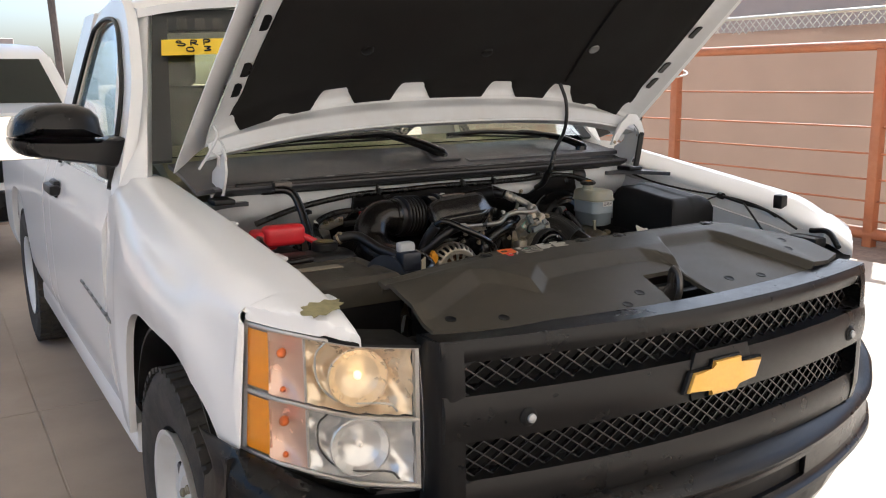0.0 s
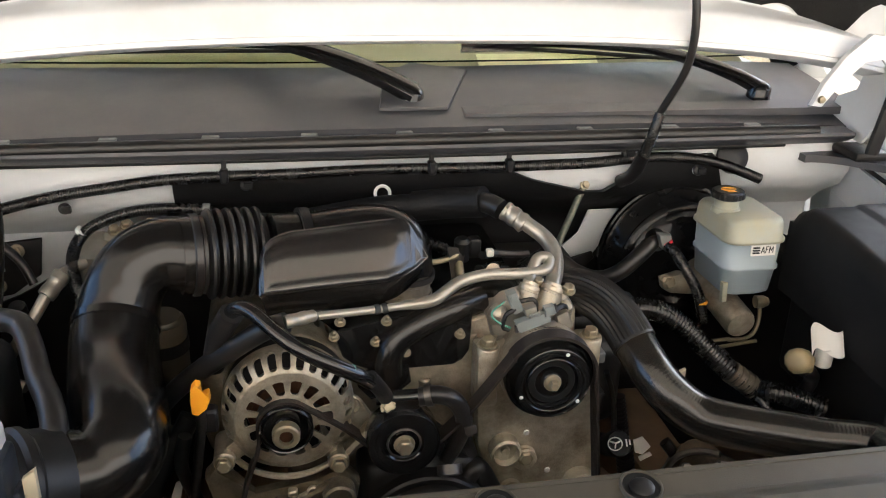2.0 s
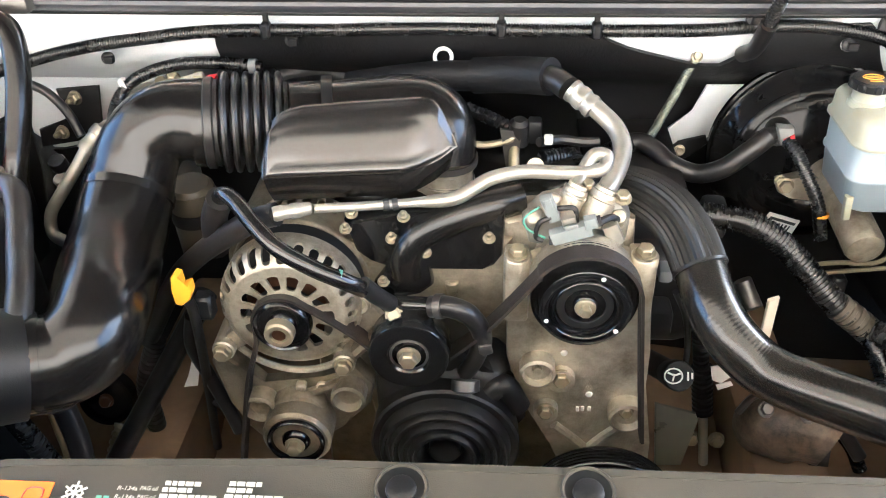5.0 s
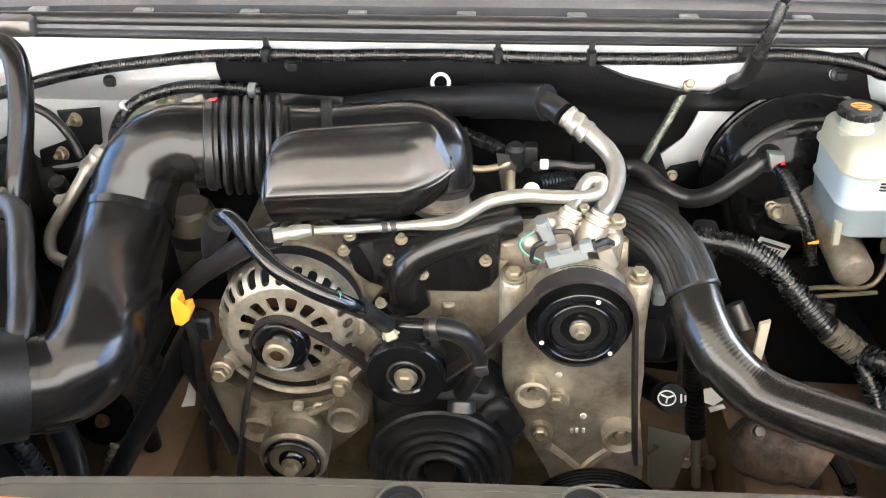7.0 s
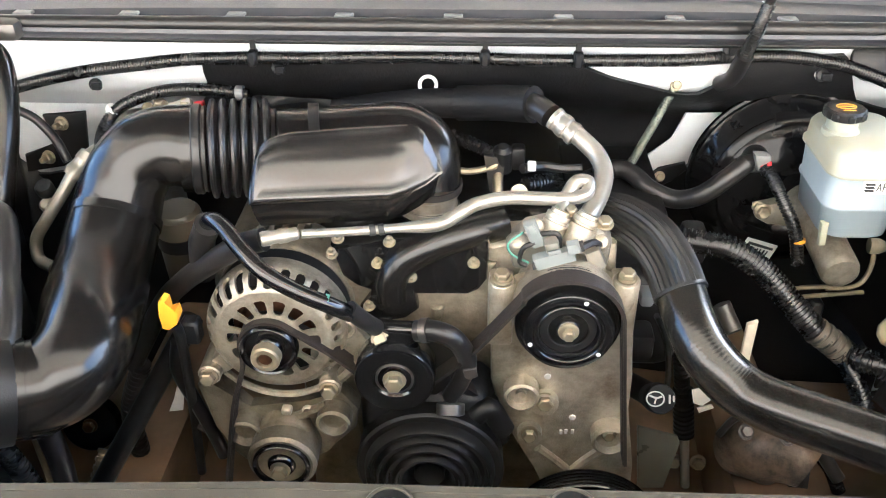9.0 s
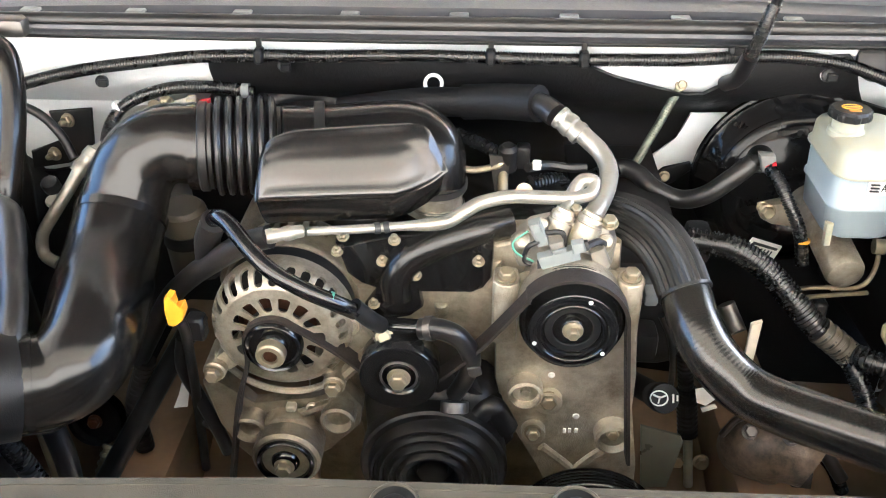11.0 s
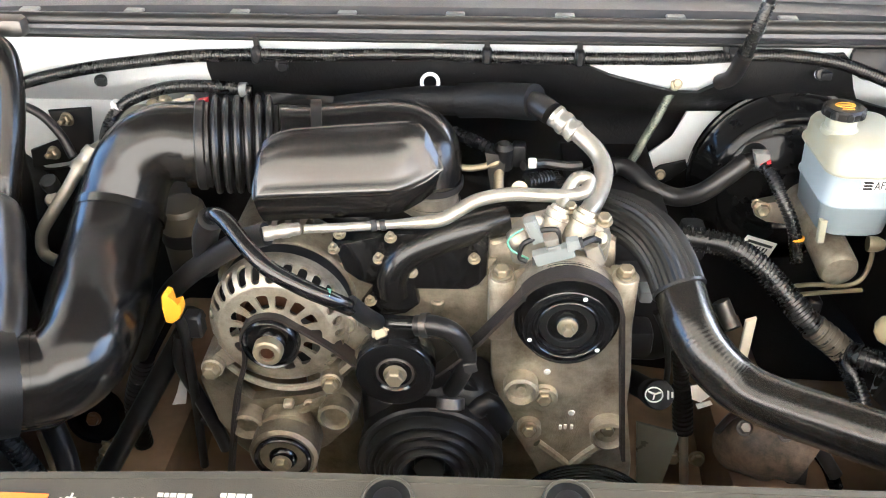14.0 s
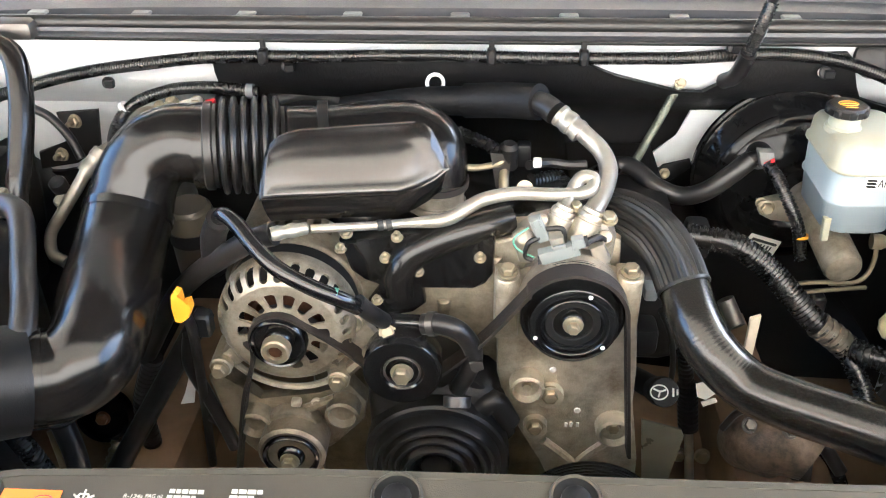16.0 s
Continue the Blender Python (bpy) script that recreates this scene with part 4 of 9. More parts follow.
# hinges and props
for s in (-1, 1):
    hinge = part("bonnet_hinge", prism([(0.02, 0.0), (0.12, 0.01), (0.10, 0.06), (0.055, 0.08), (0.04, 0.12), (0.0, 0.13), (-0.02, 0.11), (-0.025, 0.07), (-0.01, 0.04)], (s * 0.735, 2.29, 1.175), (0, 1, 0), (0, 0, 1), 0.006 * s), WHITE_IN, truck, "white painted pressed-steel hinge")
    if s > 0:
        part("hinge_arm", prism([(0.598, 1.252), (0.615, 1.250), (0.640, 1.285), (0.672, 1.318), (0.700, 1.322), (0.722, 1.300), (0.727, 1.272), (0.745, 1.270), (0.748, 1.292), (0.734, 1.326), (0.712, 1.352), (0.676, 1.356), (0.640, 1.325), (0.612, 1.285)], (0, 2.262, 0), (1, 0, 0), (0, 0, 1), 0.010, 0.002), WHITE_IN, hinge)
        part("hinge_rivet", lathe([(0, 0.007), (0.004, 0.006), (0.005, 0.002)], (0.737, 2.25, 1.283), (0, -1, 0), 12), BLACK, hinge)
        part("hinge_rivet", lathe([(0, 0.006), (0.004, 0.005), (0.005, 0.002)], (0.610, 2.25, 1.262), (0, -1, 0), 12), STEEL, hinge)
        part("hinge_post", tube([(0.722, 2.262, 1.172), (0.729, 2.256, 1.235), (0.737, 2.254, 1.290)], 0.012, 10, 4, flat=0.6), BLACK, hinge)
    else:
        post = [V((-0.815, 2.250, 1.258)), V((-0.786, 2.240, 1.304)), V((-0.765, 2.240, 1.344)), V((-0.773, 2.240, 1.371))]
        part("hinge_post", tube(post, 0.0075, 8, 4, flat=0.5), WHITE_IN, hinge)
        part("hinge_fork", tube([post[2], V((-0.749, 2.240, 1.311)), V((-0.745, 2.240, 1.278))], 0.0045, 6, 4, flat=0.5), WHITE_IN, hinge)
        part("hinge_fork", tube([post[1], V((-0.763, 2.240, 1.285)), V((-0.762, 2.240, 1.262))], 0.0045, 6, 4, flat=0.5), WHITE_IN, hinge)
    part("hinge_foot", rbox(min(s * 0.712, s * 0.772), max(s * 0.712, s * 0.772), 2.28, 2.35, 1.152, 1.168, 0.006), BLACK, hinge)
    bolt(hinge, (s * 0.738, 2.27, 1.28), (-s, -0.2, 0), 0.006)
    part("corner_gutter", sheet(lin(0, 1, 10), lambda u: 0, lambda u: 1, 2, lambda k, v, s=s: (s * (0.66 + 0.135 * k), 2.335 + 0.05 * v - (0.168 if s > 0 else 0.084) * k * k * (1 - v), 1.150 + 0.004 * k), (0, 0, -0.012)), SCREENP, truck)

# ---- cowl, wipers ----
cowl = part("cowl_panel", sheet(lin(-0.80, 0.80, 30), lambda u: 0, lambda u: 1, 10, lambda x, v: (x, 2.352 + 0.20 * v + 0.10 * (x / 0.8) ** 2 * v, 1.207 + 0.052 * v + 0.006 * math.sin(v * math.pi) - 0.02 * (x / 0.8) ** 4), (0, 0, -0.012)), SCREENP, truck, "dark grey moulded cowl panel")
part("cowl_seal", tube([(-0.70, 2.318, 1.196), (-0.3, 2.308, 1.200), (0.3, 2.308, 1.200), (0.66, 2.318, 1.196)], 0.0095, 10, 8), RUBBER, cowl)
part("cowl_front_rail", sheet(lin(-0.76, 0.72, 40), lambda u: 0, lambda u: 1, 8, lambda x, v: (x, 2.336 - 0.04 * math.sin(v * 2.2) + 0.008 * (x / 0.8) ** 2 + 0.03 * easy(0.7, 1, v), 1.169 + 0.034 * v - 0.006 * easy(0.75, 1, v)), (0, 0.004, -0.002)), SCREENP, cowl)
part("cowl_lip", tube([(-0.62, 2.338, 1.169), (0, 2.334, 1.169), (0.62, 2.338, 1.169)], 0.004, 8, 8), BLACK, cowl)
for x in lin(-0.55, 0.55, 8):
    part("cowl_clip", rbox(x - 0.012, x + 0.012, 2.318, 2.332, 1.2040, 1.2085, 0.0015, 1), GREY, cowl)
part("cowl_step", sheet(lin(0.10, 0.78, 16), lambda u: 0, lambda u: 1, 2, lambda x, v: (x, 2.375 + 0.03 * v, 1.2195 + 0.006 * v), (0, 0, -0.012)), SCREENP, cowl)
part("wiper_well", prism([(-0.05, 0), (0.055, 0), (0.11, 0.13), (0.02, 0.16), (-0.03, 0.12)], (0.02, 2.39, 1.2235), (1, 0, 0), (0, 0.97, 0.25), 0.006, 0.003), SCREENP, cowl)


def wiper(name, pivot, knee, top, tip, wide):
    w = thing(name, pivot, "black windscreen wiper resting at the foot of the glass", "wiper", "wipers")
    p, q, r, e = V(pivot), V(knee), V(top), V(tip)
    part("pivot", lathe([(-0.012, 0.021), (0.016, 0.019), (0.024, 0.012), (0.026, 0.004)], p, (0, -0.2, 1), 18), SATIN, w)
    part("arm", tube([p + V(0.004, 0, 0.012), p.lerp(q, 0.25) + V(0, 0, 0.016), p.lerp(q, 0.6) + V(0, 0, 0.012), q, q.lerp(r, 0.5) + V(0, 0, 0.003), r], wide * 1.35, 12, 8, taper=lambda t: 1.15 - 0.5 * t, flat=0.7), SATIN, w)
    b0, b1 = r + (r - e) * 0.35 + V(0, 0, -0.012), e
    part("blade_frame", tube([b0, r + V(0, 0, -0.002), r.lerp(e, 0.5) + V(0, 0, 0.006), b1], 0.0078, 8, 8), SATIN, w)
    part("blade_rubber", tube([b0 + V(0, 0.004, -0.010), r.lerp(e, 0.5) + V(0, 0.004, -0.008), b1 + V(0, 0.004, -0.010)], 0.004, 6, 8), RUBBER, w)


wiper("wiper", (0.024, 2.425, 1.230), (-0.150, 2.470, 1.309), (-0.235, 2.545, 1.304), (-0.61, 2.575, 1.283), 0.0165)
wiper("wiper", (0.62, 2.44, 1.225), (0.49, 2.52, 1.283), (0.42, 2.555, 1.290), (0.13, 2.565, 1.291), 0.0125)


# ---- firewall ----
fw_path = [(2.352, 1.175), (2.354, 1.12), (2.375, 1.085), (2.44, 1.045), (2.462, 1.02), (2.465, 0.9), (2.465, 0.45)]
fw_y = curve_of([(b, a) for a, b in reversed(fw_path)])
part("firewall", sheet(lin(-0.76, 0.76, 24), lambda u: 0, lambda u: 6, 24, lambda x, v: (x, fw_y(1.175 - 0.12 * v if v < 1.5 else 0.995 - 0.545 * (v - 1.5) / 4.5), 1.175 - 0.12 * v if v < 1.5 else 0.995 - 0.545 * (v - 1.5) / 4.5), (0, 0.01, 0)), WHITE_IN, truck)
pad_hi = curve_of([(-0.335, 1.143), (0.15, 1.143), (0.205, 1.122), (0.295, 1.096), (0.325, 1.096), (0.362, 1.128), (0.375, 1.150), (0.505, 1.156), (0.518, 1.12), (0.535, 1.085), (0.60, 1.05), (0.66, 1.03), (0.675, 0.93), (0.735, 0.90)])
# black sheet added to darken the white firewall left of the pad
part("firewall_lower_sheet", sheet(lin(-0.70, -0.30, 16), lambda x: 0.5, lambda x: 0.905 + 0.10 * easy(-0.66, -0.42, x) + 0.06 * easy(-0.42, -0.33, x), 12, lambda x, z: (x, fw_y(z) - 0.014, z), (0, 0.008, 0)), PAD, truck, "black sheet over the lower left firewall")
part("firewall_pad", sheet(sorted(lin(-0.335, 0.735, 66) + [0.205, 0.295, 0.325, 0.362, 0.375, 0.5]), lambda x: 0.5, pad_hi, 30, lambda x, z: (x, fw_y(z) - 0.016 - 0.004 * math.sin(x * 14) * math.sin(z * 21), z), (0, 0.01, 0)), PAD, truck, "black moulded insulation on the firewall")

# plain bars for the lettering on the fender side
for k in range(7):
    a, b = V((-1.000, 3.168, 0.799)), V((-1.000, 2.607, 0.773))
    p = a.lerp(b, k / 7.0)
    part("side_mark", rbox(-1.004, -0.990, p.y - 0.034, p.y + 0.034, p.z - 0.005, p.z + 0.005, 0.002, 1), GREY, truck)


# ---- the pickup: front end ----
def curved_bar(x0, x1, z0, z1, proud, depth, n=40, zc=0.0, bulge=0.006):
    """A bar that follows the curve of the nose; zc bends its ends down or up."""
    return sheet(lin(x0, x1, n), lambda u: 0, lambda u: 1, 6, lambda x, v: (x, nose(x) - proud - bulge * math.sin(math.pi * v), z0 + (z1 - z0) * v + zc * x * x), (0, depth, 0))


grille = part("grille", merge(curved_bar(-0.640, 0.640, 0.955, 1.0, 0.0, 0.07), curved_bar(-0.640, 0.640, 0.800, 0.893, 0.012, 0.07), curved_bar(-0.640, 0.640, 0.640, 0.715, 0.0, 0.07)), TRIM, truck, "matt black moulded grille with two mesh openings")
for s in (-1, 1):
    corners = []
    for z0, z1 in ((0.893, 0.955), (0.715, 0.800)):
        for zc, up in ((z0 - 0.002, 1), (z1 + 0.002, -1)):
            arc_in = [(0.604 - 0.030 * (1 - math.sin(a)), zc + up * 0.026 * (1 - math.cos(a))) for a in lin(0, math.pi / 2, 7)]
            corners.append(prism([(s * x, z) for x, z in [(0.604, zc)] + arc_in], (0, nose(0.59) + 0.040, 0), (1, 0, 0), (0, 0, 1), 0.045))
    part("grille_end", merge(*corners, sheet(lin(0.600, 0.646, 6), lambda u: 0, lambda u: 1, 8, lambda x, v, s=s: (s * x, nose(x) - 0.0125 + 0.010 * (2 * v - 1) ** 8 + 0.012 * easy(0.632, 0.646, x), 0.640 + 0.358 * v), (0, 0.07, 0))), TRIM, grille)
for z0, z1 in ((0.893, 0.955), (0.715, 0.800)):
    bm = bmesh.new()
    h = z1 - z0
    quads = []
    rowsn = 2 if h < 0.07 else 3
    stp = h / rowsn
    cols_n = int(1.21 / (stp * 1.35))
    for i in range(cols_n):
        for j in range(rowsn):
            xa, xb = -0.605 + i * stp * 1.35, -0.605 + (i + 1) * stp * 1.35
            za, zb = z0 + j * stp, z0 + (j + 1) * stp
            quads.append(((xa, za), (xb, zb)))
            quads.append(((xa, zb), (xb, za)))
    for (xa, za), (xb, zb) in quads:
        d = V(xb - xa, 0, zb - za).normalized()
        nn = V(-d.z, 0, d.x) * 0.0015
        vs = []
        for yy in (0.018, 0.028):
            for (xx, zz) in ((xa, za), (xb, zb)):
                for sg in (-1, 1):
                    vs.append(bm.verts.new((xx + nn.x * sg, nose(xx) + yy, zz + nn.z * sg)))
        for f in ((0, 2, 3, 1), (4, 5, 7, 6), (0, 1, 5, 4), (2, 6, 7, 3), (0, 4, 6, 2), (1, 3, 7, 5)):
            bm.faces.new([vs[q] for q in f])
    tagged(part("grille_mesh", bm, GRMESH, grille, smooth=20), kind="stuff")
    part("grille_backing", curved_bar(-0.60, 0.60, z0 - 0.02, z1 + 0.02, -0.055, 0.006, bulge=0), CAPB, grille)
SILVREFM = mat("clear_grey_lens", (0.34, 0.35, 0.36), 0.15, metal=0.3, var=0.2, scale=200)
for sx in (-0.475, 0.535):
    em = part("grille_marker", lathe([(-0.004, 0.020), (0.004, 0.020), (0.010, 0.014)], (sx, nose(sx) - 0.014, 0.838), (0, -1, 0), 18), CAPB, grille)
    part("marker_lens", lathe([(0, 0.010), (0.004, 0.009), (0.006, 0.004)], (sx, nose(sx) - 0.026, 0.838), (0, -1, 0), 14), SILVREFM, em)
# plain cross-shaped badge, gold on black
cross = [(-0.128, -0.026), (-0.046, -0.026), (-0.052, -0.046), (0.040, -0.046), (0.046, -0.026), (0.108, -0.026), (0.128, 0.026), (0.046, 0.026), (0.052, 0.046), (-0.040, 0.046), (-0.046, 0.026), (-0.108, 0.026)]
part("badge_mount", prism([(-0.085, -0.046), (0.085, -0.046), (0.100, 0.0), (0.080, 0.060), (-0.080, 0.060), (-0.100, 0.0)], (0.006, nose(0.0) - 0.006, 0.848), (1, 0, 0), (0, 0, 1), 0.012, 0.003), TRIM, grille)
badge = part("badge", prism([(a * 0.94, b * 0.90) for a, b in cross], (0.006, nose(0.0) - 0.016, 0.848), (1, 0, 0), (0, 0, 1), 0.010, 0.003), BLACK, grille)
part("badge_face", prism([(a * 0.87, b * 0.80) for a, b in cross], (0.006, nose(0.0) - 0.026, 0.848), (1, 0, 0), (0, 0, 1), 0.008, 0.0035), GOLD, badge, "gold cross-shaped badge")

# headlamps
SILVER = mat("silver_bezel", (0.62, 0.60, 0.56), 0.3, metal=0.5, var=0.05)
lamp_low = curve_of([(0.64, 0.682), (0.76, 0.694), (0.88, 0.725), (0.945, 0.752)])
SILVREF = mat("satin_lamp_reflector", (0.80, 0.79, 0.77), 0.22, metal=0.55, var=0.06, scale=30)
# warm tint puts the lit upper cell's glow into its reflector colour
GLOWREF = mat("glow_tinted_reflector", (0.88, 0.72, 0.50), 0.28, metal=0.45, var=0.10, scale=40)
PEACH = mat("tinted_reflector", (0.85, 0.60, 0.47), 0.25, metal=0.4, var=0.15, scale=25)
for s in (-1, 1):
    def lamp_pt(x, v, back, s=s):
        wide = x + 0.011 * (1 - v) * easy(0.84, 0.92, x)
        return (s * wide, lamp_y(wide) + back, lamp_low(x) + (lamp_top(x) - lamp_low(x)) * v)
    lamp = part("headlamp", sheet(lin(0.648, 0.921, 30), lambda u: 0, lambda u: 1, 16, lambda x, v: lamp_pt(x, v, 0.088 - 0.056 * easy(0.72, 0.94, x)), (0, 0.02, 0)), SILVREF, truck, "clear headlamp with stacked cells and amber side reflectors")
    lens = part("lens", sheet(lin(0.648, 0.923, 36), lambda u: 0, lambda u: 1, 14, lambda x, v: lamp_pt(x, v, 0.012 * v - 0.010 * math.sin(math.pi * v)), (0, 0.003, 0)), LENS, lamp)
    lens.visible_shadow = False
    for v0, nm in ((0.985, "bezel"), (0.487, "divider"), (0.015, "bezel")):
        part(nm, sheet(lin(0.650, 0.921, 26), lambda u: 0, lambda u: 1, 3, lambda x, v, v0=v0: lamp_pt(x, v0 + 0.028 * (v - 0.5), 0.010 - 0.003 * math.sin(math.pi * v)), (0, 0.012, 0)), SILVER, lamp)
    for xx in (0.652, 0.918):
        part("bezel", sheet([xx - 0.0035, xx, xx + 0.0035], lambda u: 0, lambda u: 1, 10, lambda x, v: lamp_pt(x, v, 0.010), (0, 0.012, 0)), SILVER, lamp)
    for k, (za, zb) in enumerate(((0.51, 0.97), (0.03, 0.47))):
        def cell(x, v, back, za=za, zb=zb):
            return lamp_pt(x, za + (zb - za) * v, back)
        part("side_reflector", sheet(lin(0.886, 0.914, 6), lambda u: 0.04, lambda u: 0.96, 8, lambda x, v: cell(x, v, 0.016 + 0.002 * math.sin(60 * v)), (0, 0.004, 0)), AMBER, lamp, "amber side reflector")
        part("cell_reflector", sheet(lin(0.657, 0.834, 36), lambda u: 0, lambda u: 1, 20, lambda x, v: cell(x, v, 0.020 + 0.052 * max(0, math.sin(math.pi * (x - 0.657) / 0.177)) ** 0.6 * max(0, math.sin(math.pi * v)) ** 0.6 + 0.0035 * math.sin(x * 190 + 2.0 * math.sin(v * 9)) + 0.002 * math.sin(v * 23 + x * 40)), (0, 0.006, 0)), GLOWREF if k == 0 else SILVREF, lamp, smooth=60)
        part("turn_reflector", sheet(lin(0.834, 0.886, 8), lambda u: 0, lambda u: 1, 6, lambda x, v: cell(x, v, 0.018 + 0.030 * max(0, math.sin(math.pi * (x - 0.834) / 0.052)) ** 0.7 * max(0, math.sin(math.pi * v)) ** 0.5), (0, 0.005, 0)), PEACH, lamp, smooth=30)
        ctr = V(cell(0.738, 0.52, 0.062))
        ax = (0.35 * s, -1, 0.05)
        part("reflector_bowl", lathe([(0.0, 0.010), (0.006, 0.028), (0.018, 0.048), (0.034, 0.060), (0.036, 0.057), (0.027, 0.050), (0.020, 0.044), (0.013, 0.034), (0.009, 0.026), (0.004, 0.008)], ctr, ax, 20), SILVREF if k else GLOWREF, lamp, smooth=12)
        part("lamp_bulb", lathe([(0, 0.007), (0.010, 0.008), (0.020, 0.006), (0.024, 0.002)], ctr + V(0, -0.004, 0), ax, 14), BULB if k == 0 else CHROME, lamp)
        for v0, r in ((0.70, 0.010), (0.12, 0.006)):
            part("turn_bulb", lathe([(0, r * 0.8), (r * 1.2, r), (r * 2.0, r * 0.7), (r * 2.4, r * 0.2)], cell(0.862, v0, 0.034), (0.5 * s, -1, 0), 12), AMBERBULB, lamp)
        part("cell_frame", tube([cell(x, v, 0.024) for x, v in ((0.682, 0.04), (0.702, 0.16), (0.775, 0.12), (0.812, 0.34), (0.816, 0.75), (0.800, 0.98))], 0.0024, 6, 5), DARKSTEEL if k else SILVER, lamp)
        part("prism_rib", tube([cell(0.834, 0.02, 0.018), cell(0.834, 0.98, 0.018)], 0.003, 6, 2), SILVER, lamp)
    part("lamp_gasket", sheet(lin(0, 1, 6), lambda u: 0, lambda u: 1, 10, lambda k, v: tuple(V(lamp_pt(0.9225, 1.02 * v, 0.006)) + V(-s * 0.012 * k, 0.07 * k, 0)), (-s * 0.004, 0, 0)), CAPB, lamp)
    part("lamp_seal", sheet(lin(0.645, 0.80, 10), lambda u: 0, lambda u: 1, 2, lambda x, v, s=s: (s * x, lamp_y(x) + 0.006 + 0.12 * v, lamp_top(x) + 0.001 + 0.002 * v), (0, 0, -0.006)), CAPB, truck)

# bumper
BPROF = [(0.658, 0.100), (0.648, 0.060), (0.626, 0.014), (0.613, 0.001), (0.606, -0.003), (0.598, 0.000), (0.588, 0.008), (0.574, 0.011), (0.524, 0.013), (0.512, 0.008), (0.504, -0.002), (0.494, -0.004), (0.486, 0.006), (0.470, 0.035), (0.40, 0.055), (0.33, 0.09), (0.31, 0.12)]
b_z, b_o = curve_of([(i, p[0]) for i, p in enumerate(BPROF)]), curve_of([(i, p[1]) for i, p in enumerate(BPROF)])


def b_y(x):
    a = abs(x)
    return 1.187 + 0.285 * a * a + 0.30 * max(0, a - 0.80) ** 1.1 + 0.55 * max(0, a - 0.90)


def bumper_pt(x, v, back=0.0):
    a = abs(x)
    return (x, b_y(x) + b_o(v) + back + 2.8 * max(0, a - 0.955), b_z(v) + 0.10 * easy(0.72, 0.99, a) * (1 - v / 16))


def bumper_skin(x0, x1, n, v0, v1):
    return sheet(lin(x0, x1, n), lambda u: v0, lambda u: v1, (v1 - v0) * 2, bumper_pt, (0, 0.02, 0))


bumper = part("bumper", merge(bumper_skin(-0.985, 0.985, 60, 0, 7), bumper_skin(-0.985, 0.985, 60, 8, 16), bumper_skin(-0.985, -0.335, 20, 7, 8), bumper_skin(0.335, 0.985, 20, 7, 8)), TRIM, truck, "dark grey plastic front bumper with a stepped lip")
for s in (-1, 1):
    part("bumper_end", sheet(lin(1.60, 1.76, 8), lambda u: 0, lambda u: 1, 10, lambda y, v, s=s: (s * (0.972 + 0.014 * math.sin(math.pi * v) + 0.006 * easy(1.6, 1.7, y)), y, 0.34 + (0.400 - 0.10 * easy(1.60, 1.78, y)) * v), (-s * 0.03, 0, 0)), TRIM, bumper)
part("plate_recess", sheet(lin(-0.345, 0.345, 24), lambda u: 6.0, lambda u: 9.6, 4, lambda x, v: bumper_pt(x, v, 0.016), (0, 0.012, 0)), CAPB, bumper)
part("lower_intake", sheet(lin(-0.56, 0.56, 24), lambda u: 12.8, lambda u: 14.2, 3, lambda x, v: bumper_pt(x, v, -0.003), (0, 0.002, 0)), CAPB, bumper)

# ---- radiator cover ----
c_lo = curve_of([(-0.625, 1.372), (-0.55, 1.345), (-0.3, 1.308), (-0.060, 1.290), (-0.036, 1.357), (-0.020, 1.440), (0.084, 1.443), (0.096, 1.37), (0.100, 1.304), (0.35, 1.322), (0.55, 1.36), (0.64, 1.40)])
c_hi = curve_of([(-0.630, 1.600), (-0.56, 1.607), (-0.45, 1.635), (-0.30, 1.668), (-0.1, 1.677), (0.47, 1.680), (0.52, 1.64), (0.64, 1.545)])
step_y = curve_of([(-0.60, 1.43), (-0.50, 1.485), (-0.42, 1.535), (-0.37, 1.515), (-0.315, 1.450), (-0.255, 1.510), (-0.10, 1.525), (0.06, 1.52), (0.11, 1.47), (0.15, 1.40), (0.20, 1.30)])


def cover_z(x, y):
    low = 0.992 + 0.25 * (y - 1.30)
    high = 1.0885 - 0.15 * (1.675 - y) - 0.10 * max(0, 1.55 - y)
    k = min(max((y - step_y(x) + 0.018) / 0.044, 0), 1)
    z = low + (high - low) * k
    xl, xr = 0.094 + (y - 1.417) * 0.47, 0.425 - (y - 1.45) * 0.43
    rec = easy(xl - 0.005, xl + 0.011, x) * (1 - easy(xr - 0.014, xr + 0.004, x)) * (1 - easy(1.560, 1.600, y))
    z += (low - 0.006 - z) * rec
    z -= 0.10 * max(0, x - 0.44) * easy(0.44, 0.52, x) + 0.03 * max(0, -0.52 - x)
    return min(z, 0.996 + 0.62 * max(0, y - 1.30) + 0.004)


cxs = sorted(set(lin(-0.625, 0.635, 280) + [-0.060, -0.036, -0.020, 0.084, 0.096, 0.100]))
cover = thing("radiator_cover", (0, 1.5, 0.99), "dusty black moulded plastic cover over the radiator, with warning labels", "engine cover")
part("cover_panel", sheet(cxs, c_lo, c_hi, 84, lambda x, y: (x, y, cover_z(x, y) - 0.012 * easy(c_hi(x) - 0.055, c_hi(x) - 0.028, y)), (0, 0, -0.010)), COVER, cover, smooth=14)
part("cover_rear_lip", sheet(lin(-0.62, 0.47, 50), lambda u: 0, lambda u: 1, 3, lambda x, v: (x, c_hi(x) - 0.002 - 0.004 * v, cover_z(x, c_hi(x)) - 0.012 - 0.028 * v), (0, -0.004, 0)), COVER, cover)
